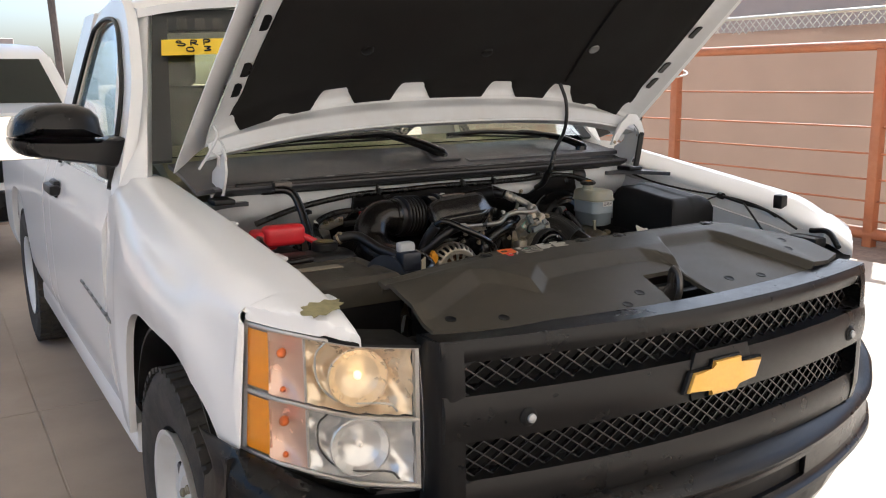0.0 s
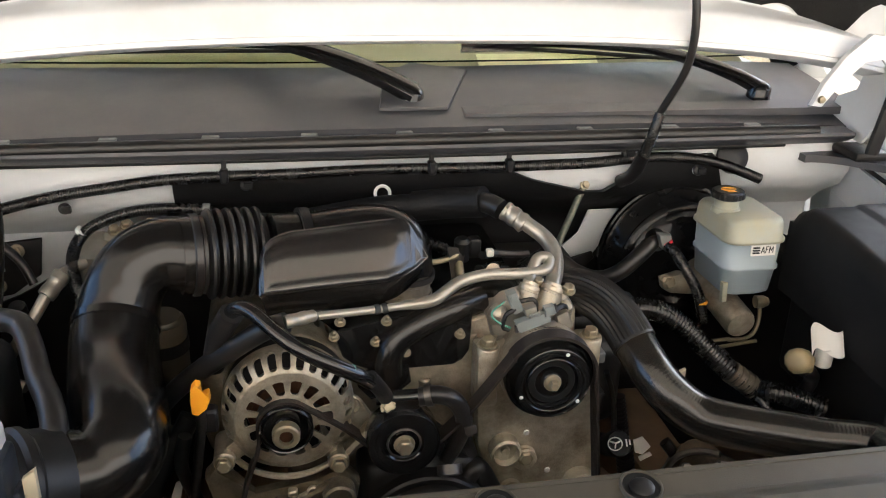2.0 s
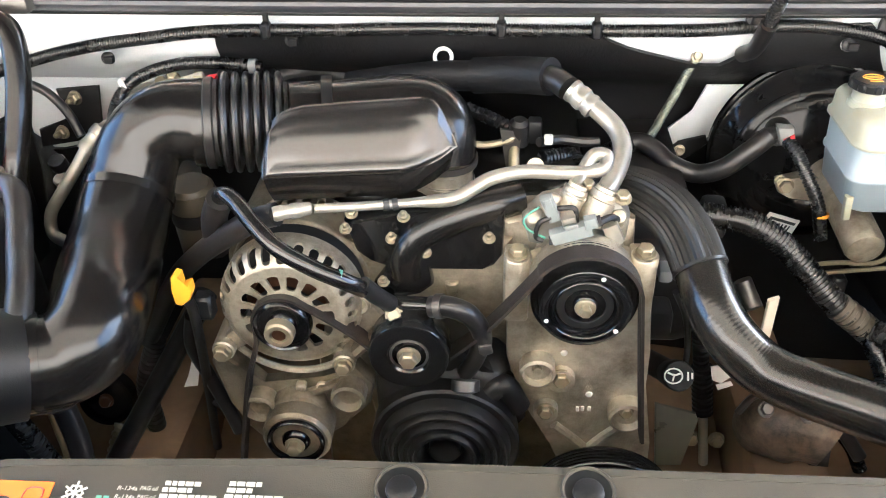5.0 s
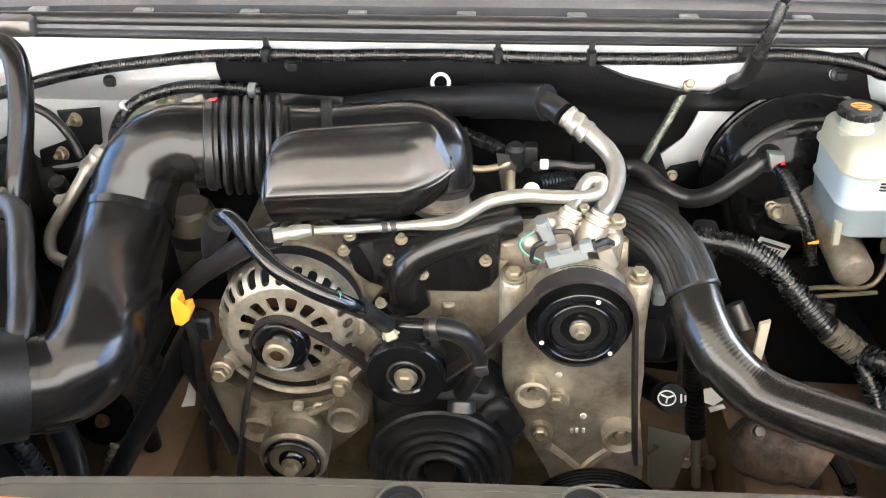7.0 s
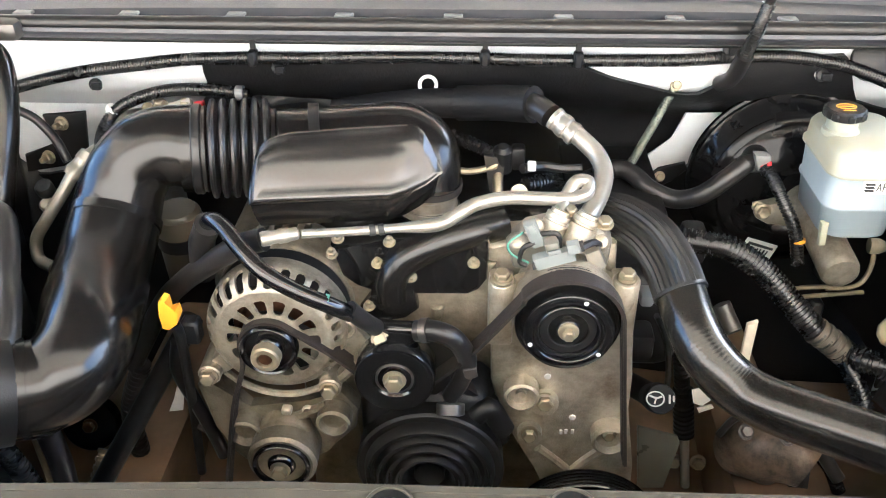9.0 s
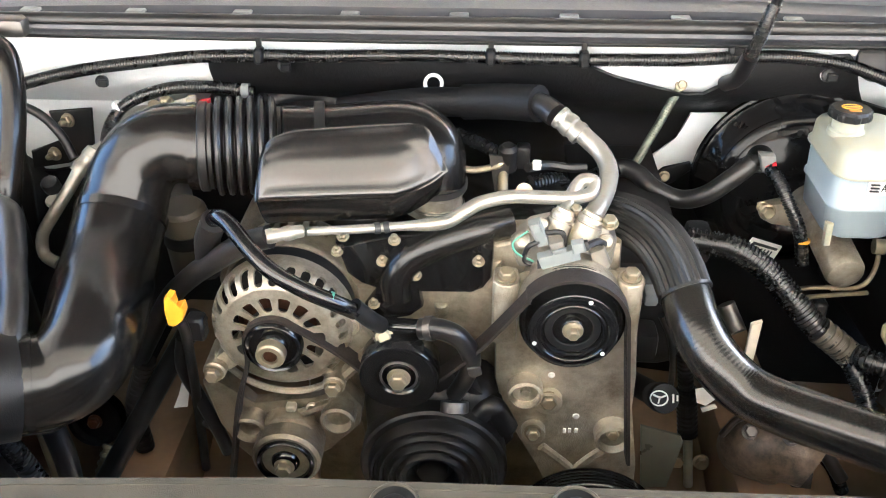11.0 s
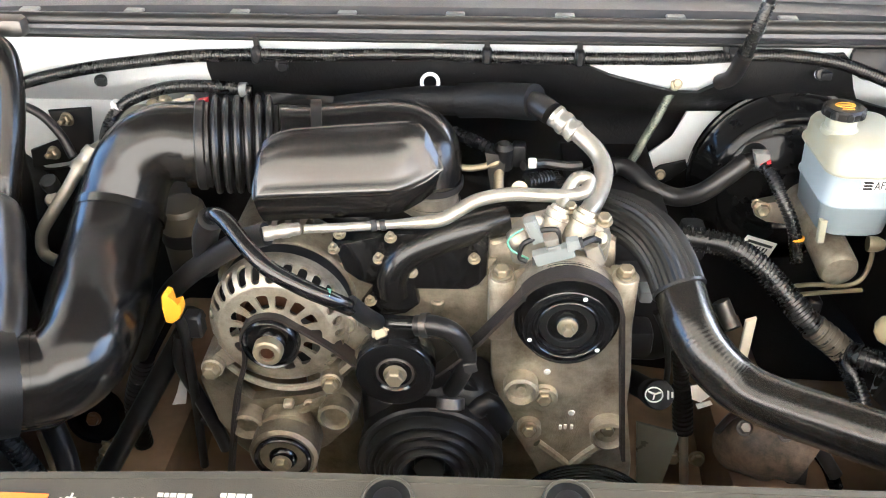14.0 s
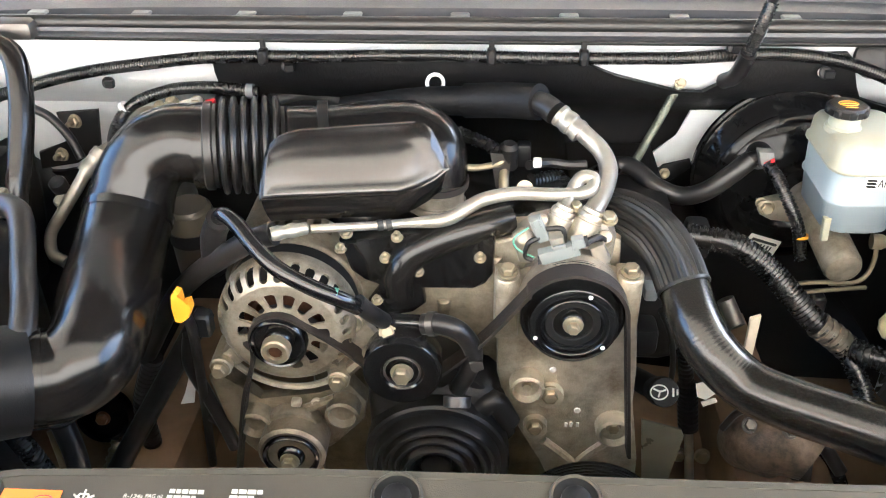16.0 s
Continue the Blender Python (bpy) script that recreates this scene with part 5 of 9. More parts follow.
for x, y in ((-0.019, 1.657), (0.107, 1.660), (0.432, 1.664), (-0.32, 1.645)):
    z = cover_z(x, y)
    z -= 0.012 * easy(c_hi(x) - 0.055, c_hi(x) - 0.028, y)
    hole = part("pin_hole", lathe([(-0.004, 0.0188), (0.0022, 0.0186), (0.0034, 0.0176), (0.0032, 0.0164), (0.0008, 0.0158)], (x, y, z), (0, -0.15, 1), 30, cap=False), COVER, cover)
    # black disc on the uncut panel paints in the shade of the well
    part("pin_well", lathe([(-0.003, 0.0160), (0.0014, 0.0160), (0.0012, 0.001)], (x, y, z), (0, -0.15, 1), 26), CAPB, hole)
    part("push_pin", lathe([(0.0, 0.0108), (0.0034, 0.0104), (0.0046, 0.0086), (0.0048, 0.003)], (x, y - 0.002, z), (0, -0.18, 1), 24), BLACK, hole)
for x, y in ((-0.567, 1.400), (-0.092, 1.372), (0.20, 1.375), (0.30, 1.365), (-0.46, 1.37), (0.53, 1.49), (-0.16, 1.335), (0.48, 1.43)):
    z = cover_z(x, y)
    # flush black disc stands for the dark inside of a hole
    part("fixing_hole", lathe([(-0.004, 0.012), (0.0006, 0.0122), (0.0010, 0.0112), (0.0004, 0.010)], (x, y, z), (0, -0.25, 1), 18), CAPB, cover)
# warning label and print, as plain bars


def flat_on_cover(x0, x1, y0, y1, material, name, parent, up=0.0012):
    return part(name, sheet(lin(x0, x1, 3), lambda u: y0, lambda u: y1, 3, lambda x, y: (x, y, cover_z(x, y) + up), (0, 0, -0.0008)), material, parent)


flat_on_cover(-0.294, -0.252, 1.613, 1.6415, ORANGE, "warning_label", cover)
part("label_symbol", tube([(-0.283 + 0.008 * math.cos(a), 1.624 + 0.0045 * math.sin(a), cover_z(-0.283, 1.624) + 0.0022) for a in lin(0, math.pi, 8)], 0.0012, 5, 2), INK, cover)
flat_on_cover(-0.290, -0.276, 1.6215, 1.6235, INK, "label_symbol", cover, 0.0022)
part("label_symbol", tube([(-0.263 + 0.006 * a, 1.631 + 0.007 * b, cover_z(-0.263, 1.631) + 0.002) for a, b in ((-1, -0.9), (1, -0.9), (1, 0.6), (0, 0.9), (-1, 0.6), (-1, -0.9))], 0.0006, 4, 2), REDP, cover)
part("round_symbol", lathe([(0, 0.0085), (0.0015, 0.0085)], (-0.279, 1.606, cover_z(-0.279, 1.606)), (0, -0.25, 1), 18), REDP, cover)
part("symbol_mark", tube([(-0.283, 1.604, cover_z(-0.283, 1.604) + 0.002), (-0.279, 1.608, cover_z(-0.279, 1.608) + 0.002), (-0.275, 1.604, cover_z(-0.275, 1.604) + 0.002)], 0.0009, 5, 2), PRINT, cover)
part("symbol_mark", tube([(-0.262, 1.602, cover_z(-0.262, 1.602) + 0.0015), (-0.257, 1.607, cover_z(-0.257, 1.607) + 0.0015), (-0.254, 1.612, cover_z(-0.254, 1.612) + 0.0015)], 0.0022, 6, 3), PRINT, cover)
for i in range(3):
    a = math.pi * i / 3 + 0.5
    p = V(-0.2355, 1.634, cover_z(-0.2355, 1.634) + 0.0015)
    d = V(math.cos(a) * 0.0085, math.sin(a) * 0.0085, math.sin(a) * 0.0013)
    part("snow_symbol", tube([p - d, p + d], 0.0008, 5, 1), PRINT, cover)
    for q in (-1, 1):
        e = V(math.cos(a + 0.55) * 0.006, math.sin(a + 0.55) * 0.006, math.sin(a + 0.55) * 0.001) * q
        f = V(math.cos(a - 0.55) * 0.006, math.sin(a - 0.55) * 0.006, math.sin(a - 0.55) * 0.001) * q
        part("snow_symbol", tube([p + e, p + d * 0.55 * q, p + f], 0.0007, 5, 1), PRINT, cover)


def printed_words(body, x, y, width):
    """Words in the built-in font, laid flat on the cover."""
    cu = bpy.data.curves.new("printed_words", "FONT")
    cu.body, cu.size, cu.shear, cu.extrude = body, 0.0045, 0.15, 0.0001
    ob = bpy.data.objects.new("words_source", cu)
    scene.collection.objects.link(ob)
    me = bpy.data.meshes.new_from_object(ob.evaluated_get(bpy.context.evaluated_depsgraph_get()))
    bpy.data.objects.remove(ob)
    bm = bmesh.new()
    bm.from_mesh(me)
    w = max(v.co.x for v in bm.verts)
    z0 = cover_z(x, y)
    slope = (cover_z(x, y + 0.004) - z0) / 0.004
    for v in bm.verts:
        u, h = v.co.x * width / w, v.co.y
        v.co = V(x + u, y + h, z0 + slope * h + 0.0014 + v.co.z)
    part("printed_words", bm, PRINT, cover, smooth=20)


printed_words("R-134a", -0.208, 1.6375, 0.0140)
printed_words("PAG oil", -0.1925, 1.6380, 0.0125)
printed_words("R-134a", -0.208, 1.6310, 0.0140)
printed_words("PAG oil", -0.1925, 1.6315, 0.0125)
flat_on_cover(-0.220, -0.2165, 1.629, 1.633, BEAMB, "printed_mark", cover)
flat_on_cover(-0.2150, -0.2115, 1.629, 1.633, BEAMB, "printed_mark", cover)
for x0, y0, lens in ((-0.1766, 1.6430, (0.62, 0.50, 0.97, 1.0, 0.8, 0.92, 0.55)), (-0.133, 1.6445, (0.56, 0.42, 1.0, 0.95, 0.85, 0.7, 0.9))):
    for k, ln in enumerate(lens):
        x, y = x0 - 0.0006 * k, y0 - 0.0049 * k
        while x < x0 + 0.038 * ln:
            w = 0.0028 + 0.0030 * abs(math.sin(91 * x + 7 * k))
            flat_on_cover(x, min(x + w, x0 + 0.039 * ln), y, y + 0.0029, PRINT, "printed_line", cover)
            x += w + 0.0010
for x, y in ((-0.225, 1.618), (-0.196, 1.619), (-0.225, 1.604), (-0.196, 1.605)):
    part("printed_outline", tube([(x + 0.012 * math.cos(a), y + 0.0045 * math.sin(a), cover_z(x, y) + 0.0015 + 0.0007 * math.sin(a)) for a in lin(0, 2 * math.pi, 14)], 0.0005, 4, 2), PRINT, cover)

# latch in the notch, radiator support, upper tank
latch = thing("bonnet_latch", (0.04, 1.42, 0.93), "dark steel bonnet latch in the notch of the cover", "latch")
part("latch_plate", rbox(-0.02, 0.09, 1.43, 1.46, 0.88, 0.995, 0.006), DARKSTEEL, latch)
part("latch_hook", tube([(0.04, 1.40, 0.93), (0.045, 1.385, 0.99), (0.05, 1.395, 1.03), (0.055, 1.42, 1.035), (0.06, 1.43, 0.98)], 0.008, 8, 5), DARKSTEEL, latch)
part("latch_lever", prism([(0, 0), (0.05, 0.01), (0.06, 0.05), (0.03, 0.09), (-0.01, 0.06)], (0.0, 1.40, 0.92), (1, 0.2, 0), (0, 0, 1), 0.006), DARKSTEEL, latch)
part("release_cable", tube([(0.02, 1.43, 0.95), (-0.01, 1.48, 0.93), (-0.02, 1.56, 0.95)], 0.006, 8, 5), RUBBER, latch)
part("radiator_support", merge(rbox(-0.62, 0.62, 1.36, 1.56, 0.86, 0.905, 0.01), rbox(-0.68, 0.68, 1.56, 1.60, 0.60, 0.93, 0.01)), BLACK, truck)
rad = thing("radiator", (0, 1.68, 0.4), "black radiator with plastic top tank and fan shroud", "radiator")
part("core", rbox(-0.44, 0.44, 1.61, 1.66, 0.42, 0.97, 0.006), DARKSTEEL, rad)
part("side_tank", rbox(0.44, 0.51, 1.60, 1.68, 0.42, 1.0, 0.015), BLACK, rad)
part("side_tank", rbox(-0.51, -0.44, 1.60, 1.68, 0.42, 1.0, 0.015), BLACK, rad)
part("fan_shroud", rbox(-0.43, 0.43, 1.665, 1.72, 0.42, 0.965, 0.02), BLACK, rad)
for x in (-0.21, 0.21):
    part("fan_ring", lathe([(0, 0.19), (0.03, 0.185), (0.03, 0.175), (0, 0.17)], (x, 1.72, 0.70), (0, 1, 0), 36), BLACK, rad)
    part("fan_hub", lathe([(0, 0.05), (0.03, 0.048), (0.035, 0.03)], (x, 1.725, 0.70), (0, 1, 0), 20), BLACK, rad)
# dark filler between the lamp and the cover
for s in (-1, 1):
    part("lamp_carrier", merge(rbox(min(s * 0.60, s * 0.72), max(s * 0.60, s * 0.72), 1.62, 1.72, 0.76, 0.86, 0.01), rbox(min(s * 0.64, s * 0.70), max(s * 0.64, s * 0.70), 1.60, 1.68, 0.84, 0.92, 0.012)), BLACK, truck)


# ---- the engine bay ----
def plate(pts, depth, bev=0.0, way=(0, -1, 0)):
    """A plate with the given corners, drawn out along way."""
    w = V(way).normalized()
    bm = bmesh.new()
    lo = [bm.verts.new(V(p)) for p in pts]
    hi = [bm.verts.new(V(p) + w * depth) for p in pts]
    n = len(pts)
    bm.faces.new(lo)
    top = bm.faces.new(list(reversed(hi)))
    for k in range(n):
        bm.faces.new((lo[k], hi[k], hi[(k + 1) % n], lo[(k + 1) % n]))
    if bev:
        bmesh.ops.bevel(bm, geom=list(top.edges), offset=bev, segments=2, profile=0.5, affect="EDGES")
    return bm


def pulley(name, at, r, parent, material=SATIN, dish=0.35, depth=0.030, ribs=True, n=48):
    prof = [(-depth, r * 0.5), (-depth, r * 0.97)]
    if ribs:
        for k in range(5):
            a = -depth + 0.004 + k * (depth - 0.006) / 5
            prof += [(a, r), (a + 0.0022, r * 0.965), (a + 0.0038, r)]
    else:
        prof += [(-depth + 0.002, r), (-0.002, r)]
    prof += [(-0.001, r * 0.985), (0.0, r * 0.95), (-0.002, r * 0.86), (-dish * depth, r * 0.80), (-dish * depth, r * 0.52), (-0.002, r * 0.46), (0.0, r * 0.40), (0.0, r * 0.02)]
    return part(name, lathe(prof, at, (0, -1, 0), n), material, parent)


# engine block front, timing cover and valve covers
engine = thing("engine", (0, 2.2, 0.55), "cast aluminium engine with black covers, set in the bay", "engine")
part("timing_cover", plate([(-0.115, 2.10, 1.005), (0.06, 2.10, 1.01), (0.06, 2.10, 0.86), (0.03, 2.10, 0.62), (-0.10, 2.10, 0.62), (-0.125, 2.10, 0.85)], 0.035, 0.008), CASTD, engine)
part("casting_ledge", tube([(-0.036, 2.074, 0.935), (0.001, 2.074, 0.938), (0.041, 2.074, 0.941)], 0.004, 8, 3, flat=0.6), CASTD, engine)
part("casting_boss", lathe([(-0.02, 0.0095), (0.010, 0.009), (0.012, 0.007)], (-0.009, 2.070, 0.939), (0, -0.25, 1), 16), CASTD, engine)
part("casting_boss", lathe([(-0.01, 0.0085), (0.004, 0.008), (0.005, 0.004)], (-0.021, 2.070, 0.923), (0, -1, 0.2), 16), CASTD, engine)
for px in ((-0.021, 2.080, 0.962), (0.016, 2.080, 0.965), (0.031, 2.080, 0.962)):
    part("casting_rib", tube([V(px) + V(0, 0, 0.01), V(px) - V(0, 0, 0.03)], 0.004, 8, 2), CASTD, engine)
part("block", rbox(-0.19, 0.19, 2.10, 2.46, 0.52, 0.93, 0.02), CASTD, engine)
part("intake_manifold", merge(rbox(-0.16, 0.15, 2.135, 2.44, 0.90, 1.025, 0.02), rbox(-0.09, 0.10, 2.115, 2.16, 0.985, 1.03, 0.01)), GLOSS, engine)
vc = {}
for s in (-1, 1):
    vc[s] = part("valve_cover", rbox(min(s * 0.13, s * 0.30), max(s * 0.13, s * 0.30), 2.13, 2.46, 0.80, 0.95, 0.03, 3), CASTD if s < 0 else BLACK, engine)
front_cover = part("front_cover", plate([(-0.127, 2.078, 1.031), (-0.056, 2.078, 1.044), (0.051, 2.078, 1.050), (0.048, 2.078, 0.990), (0.039, 2.078, 0.976), (0.026, 2.078, 0.977), (-0.028, 2.078, 0.971), (-0.085, 2.078, 0.972), (-0.101, 2.078, 0.979), (-0.116, 2.078, 0.992)], 0.02, 0.005), SATIN, engine)
for p in ((-0.074, 2.054, 1.013), (0.033, 2.054, 1.016), (-0.037, 2.050, 0.998), (-0.085, 2.046, 0.960), (-0.125, 2.058, 1.022), (-0.117, 2.058, 1.042), (-0.060, 2.056, 1.040)):
    bolt(engine, p, (0, -0.45, 0.9), 0.0056)
    part("stud_end", lathe([(0.004, 0.0028), (0.011, 0.0026), (0.012, 0.001)], p, (0, -0.45, 0.9), 10), STEEL, engine)
part("water_outlet", plate([(-0.097, 2.060, 0.953), (-0.083, 2.060, 0.974), (-0.033, 2.060, 0.984), (-0.029, 2.060, 0.956), (-0.044, 2.060, 0.943), (-0.081, 2.060, 0.934)], 0.014, 0.004), SATIN, engine)
xover = [(-0.058, 2.050, 0.970), (-0.058, 2.050, 0.994), (-0.045, 2.055, 1.016), (-0.010, 2.060, 1.036), (0.027, 2.070, 1.046), (0.065, 2.090, 1.047)]
part("coolant_crossover", tube(xover, 0.0185, 16, 8), GLOSS, engine)
part("outlet_neck", tube([(-0.079, 2.000, 0.967), (-0.050, 1.995, 0.968), (-0.022, 1.990, 0.971)], 0.0095, 12, 6), SATIN, engine)
part("bypass_hose", tube([(-0.028, 1.990, 0.970), (-0.006, 1.985, 0.974), (0.015, 1.985, 0.963), (0.028, 1.990, 0.932), (0.022, 1.995, 0.899), (0.009, 2.0, 0.868)], 0.0112, 14, 8, taper=lambda t: 1.05 - 0.15 * t), RUBBER, engine)
clamp_ring(engine, [(-0.028, 1.990, 0.970), (-0.006, 1.985, 0.974), (0.015, 1.985, 0.963)], 0.25, 0.0128, 0.008, DARKSTEEL)
part("spring_clip", plate([(0.024, 1.970, 0.935), (0.038, 1.970, 0.938), (0.040, 1.970, 0.927), (0.031, 1.970, 0.922), (0.026, 1.970, 0.925)], 0.003, 0.0008), DARKSTEEL, engine)
part("bypass_pipe_end", lathe([(0, 0.016), (0.012, 0.016), (0.014, 0.011)], (0.010, 1.985, 0.871), (0, -0.6, -0.8), 16), DARKSTEEL, engine)
part("pump_body", merge(lathe([(-0.10, 0.06), (0, 0.055), (0.01, 0.03)], (-0.03, 2.02, 0.84), (0, -1, 0), 28), rbox(-0.10, 0.06, 2.0, 2.10, 0.74, 0.87, 0.03, 3)), BLACK, engine)
part("oil_pan", rbox(-0.17, 0.17, 2.1, 2.45, 0.36, 0.54, 0.03), DARKSTEEL, engine)
bolt(engine, (-0.066, 1.985, 0.961), (0, -0.8, 0.6), 0.008)
part("pump_hose_stub", tube([(0.025, 2.000, 0.820), (0.051, 2.010, 0.843), (0.072, 2.010, 0.808)], 0.014, 12, 5), BLACK, engine)
part("dark_bracket", plate([(0.023, 2.030, 0.877), (0.064, 2.030, 0.843), (0.080, 2.030, 0.788), (0.053, 2.030, 0.748), (0.010, 2.030, 0.785)], 0.02, 0.006), BLACK, engine)

# small fittings on top of the engine, behind the air box
part("fuel_rail", tube([(-0.002, 2.300, 1.056), (0.036, 2.280, 1.048), (0.073, 2.260, 1.036)], 0.009, 12, 5, ridge=0.002, pitch=0.006), LOOM, engine)
part("vacuum_pipe", tube([(0.006, 2.200, 1.057), (0.023, 2.200, 1.054), (0.044, 2.200, 1.058), (0.058, 2.200, 1.065), (0.063, 2.220, 1.079)], 0.0045, 8, 6), STEEL, engine)
part("sensor", merge(lathe([(0, 0.012), (0.03, 0.012), (0.035, 0.007)], (0.065, 2.210, 1.053), (0, -0.2, 1), 12), rbox(0.075, 0.092, 2.20, 2.22, 1.055, 1.085, 0.004)), BLACK, engine)
part("white_connector", rbox(0.094, 0.104, 2.175, 2.185, 1.068, 1.078, 0.001, 1), LABELW, engine)
part("sensor_lead", tube([(0.088, 2.180, 1.069), (0.113, 2.200, 1.063), (0.141, 2.200, 1.060), (0.161, 2.200, 1.061)], 0.006, 8, 6), RUBBER, engine)
part("injector_harness", tube([(0.095, 2.220, 1.025), (0.132, 2.240, 1.019), (0.145, 2.220, 1.014), (0.203, 2.250, 1.036)], 0.012, 10, 6, ridge=0.002, pitch=0.005), LOOM, engine)
part("fuel_pipe", tube([(0.060, 2.180, 1.030), (0.060, 2.200, 1.051), (0.068, 2.220, 1.060)], 0.0065, 10, 5), STEEL, engine)
part("bracket_tab", plate([(0.042, 2.200, 1.077), (0.068, 2.200, 1.074), (0.064, 2.200, 1.031), (0.050, 2.200, 1.027)], 0.004), DARKSTEEL, engine)
TB = V((-0.023, 2.155, 1.046))
part("throttle_body", merge(lathe([(-0.045, 0.033), (-0.020, 0.034), (-0.018, 0.0375), (-0.010, 0.0375), (-0.008, 0.034), (0.004, 0.034), (0.006, 0.037), (0.014, 0.037)], TB, (0.05, 0, 1), 32), rbox(-0.068, 0.026, 2.104, 2.20, 1.000, 1.016, 0.006)), CASTB, engine)
part("throttle_band", lathe([(-0.008, 0.0345), (-0.008, 0.0362), (0.003, 0.0362), (0.003, 0.0345)], TB - V(0, 0, 0.012), (0.05, 0, 1), 32, cap=False), BLACK, engine)
for x, y in ((0.016, 2.114), (-0.054, 2.114)):
    bolt(engine, (x, y, 1.017), (0, 0, 1), 0.006)
part("ground_disc", lathe([(0, 0.0095), (0.002, 0.0095), (0.003, 0.004)], (0.081, 2.088, 1.087), (0, -0.8, 0.6), 18), mat("beige_disc", (0.42, 0.34, 0.24), 0.5), engine)
part("coil_cover", merge(rbox(0.10, 0.28, 2.22, 2.42, 0.95, 0.99, 0.01), rbox(0.12, 0.26, 2.16, 2.24, 0.94, 0.975, 0.01)), BLACK, engine)
part("rear_harness", tube([(-0.153, 2.400, 1.042), (-0.217, 2.400, 1.067), (-0.270, 2.380, 1.061), (-0.234, 2.410, 1.080)], 0.02, 10, 6), BLACK, engine)

# ---- alternator ----
AC = V((-0.184, 1.990, 0.953))
alt = thing("alternator", tuple(AC - V(0, -0.06, 0.08)), "cast aluminium alternator with slotted housing and copper windings", "alternator")
part("rotor_core", lathe([(-0.10, 0.048), (-0.030, 0.052), (-0.024, 0.050), (-0.021, 0.043), (-0.025, 0.038), (-0.022, 0.02)], AC, (0, -1, 0), 36), COPPER, alt)


def slotted_shell(profile, slots, count, share, wall=0.0032, sub=3):
    """A turned shell about the alternator's axis with round-ended slots punched through it. profile: (along, radius) pairs from the back to the front;
    slots(angle) gives the first and last row of the slot there, or None; share: the slot's width as a share of the pitch."""
    rows = []
    for (s0, r0), (s1, r1) in zip(profile, profile[1:]):
        rows += [(s0 + (s1 - s0) * k / sub, r0 + (r1 - r0) * k / sub) for k in range(sub)]
    rows.append(profile[-1])
    cols = []
    for i in range(count):
        a0 = 2 * math.pi * i / count
        span = slots(a0)
        for f in (-0.5, -0.31, "lo", "mid", "hi", 0.31):
            cols.append((a0, f, span))
    pitch = 2 * math.pi / count
    inner = []
    for k in range(len(rows)):
        (s0, r0), (s1, r1) = rows[max(k - 1, 0)], rows[min(k + 1, len(rows) - 1)]
        d = math.hypot(s1 - s0, r1 - r0)
        inner.append((rows[k][0] + (r1 - r0) / d * wall, rows[k][1] - (s1 - s0) / d * wall))
    bm = bmesh.new()
    skins = []
    for skin in (rows, inner):
        grid = []
        for a0, f, span in cols:
            line = []
            for k, (sa, r) in enumerate(skin):
                g = f
                if f in ("lo", "mid", "hi"):
                    half = share / 2
                    if span:
                        d = min(k - span[0] * sub, span[1] * sub - k)
                        half *= 0.45 if d <= 0 else (0.86 if d == 1 else 1.0)
                    g = {"lo": -half, "mid": 0.0, "hi": half}[f]
                a = a0 + g * pitch
                line.append(bm.verts.new(AC + V(math.cos(a) * r, -sa, math.sin(a) * r)))
            grid.append(line)
        skins.append(grid)
    n, m = len(cols), len(rows) - 1

    def solid(c, k):
        a0, f, span = cols[c % n]
        return 0 <= k < m and not (f in ("lo", "mid") and span and span[0] * sub <= k < span[1] * sub)
    A, B = skins
    for c in range(n):
        e = (c + 1) % n
        for k in range(m):
            if not solid(c, k):
                continue
            bm.faces.new((A[c][k], A[e][k], A[e][k + 1], A[c][k + 1]))
            bm.faces.new((B[c][k + 1], B[e][k + 1], B[e][k], B[c][k]))
            if not solid(c - 1, k):
                bm.faces.new((A[c][k], A[c][k + 1], B[c][k + 1], B[c][k]))
            if not solid(c + 1, k):
                bm.faces.new((A[e][k + 1], A[e][k], B[e][k], B[e][k + 1]))
            if not solid(c, k - 1):
                bm.faces.new((A[e][k], A[c][k], B[c][k], B[e][k]))
            if not solid(c, k + 1):
                bm.faces.new((A[c][k + 1], A[e][k + 1], B[e][k + 1], B[c][k + 1]))
    return bm


def shoulder_slots(a):
    c, q = math.cos(a), math.sin(a)
    if q < -0.75:
        return None
    if q > 0.30:
        return (2, 6)
    return (4, 6) if c > 0 else (3, 5)


SHOULDER = [(-0.044, 0.0790), (-0.036, 0.0795), (-0.026, 0.0795), (-0.018, 0.0785), (-0.011, 0.0755), (-0.005, 0.0705), (-0.0015, 0.0660), (0.0, 0.0630), (0.0, 0.0590), (0.0, 0.0540)]
part("front_housing", slotted_shell(SHOULDER, shoulder_slots, 28, 0.60), CAST, alt, "pale cast housing with punched cooling slots", smooth=32)
FACE = [(0.0, 0.0540), (0.0, 0.0520), (-0.0005, 0.0480), (-0.0010, 0.0430), (-0.0010, 0.0380), (-0.0005, 0.0330), (0.0, 0.0310), (0.0, 0.0230)]
part("face_spider", slotted_shell(FACE, lambda a: (1, 5), 14, 0.66), CAST, alt, smooth=32)
part("stator", lathe([(-0.066, 0.072), (-0.066, 0.0765), (-0.046, 0.0765), (-0.046, 0.072)], AC, (0, -1, 0), 56, cap=False), CAPB, alt)
part("stator_core", lathe([(-0.09, 0.060), (-0.040, 0.0700), (-0.034, 0.0700), (-0.032, 0.045)], AC, (0, -1, 0), 48), CAPB, alt)
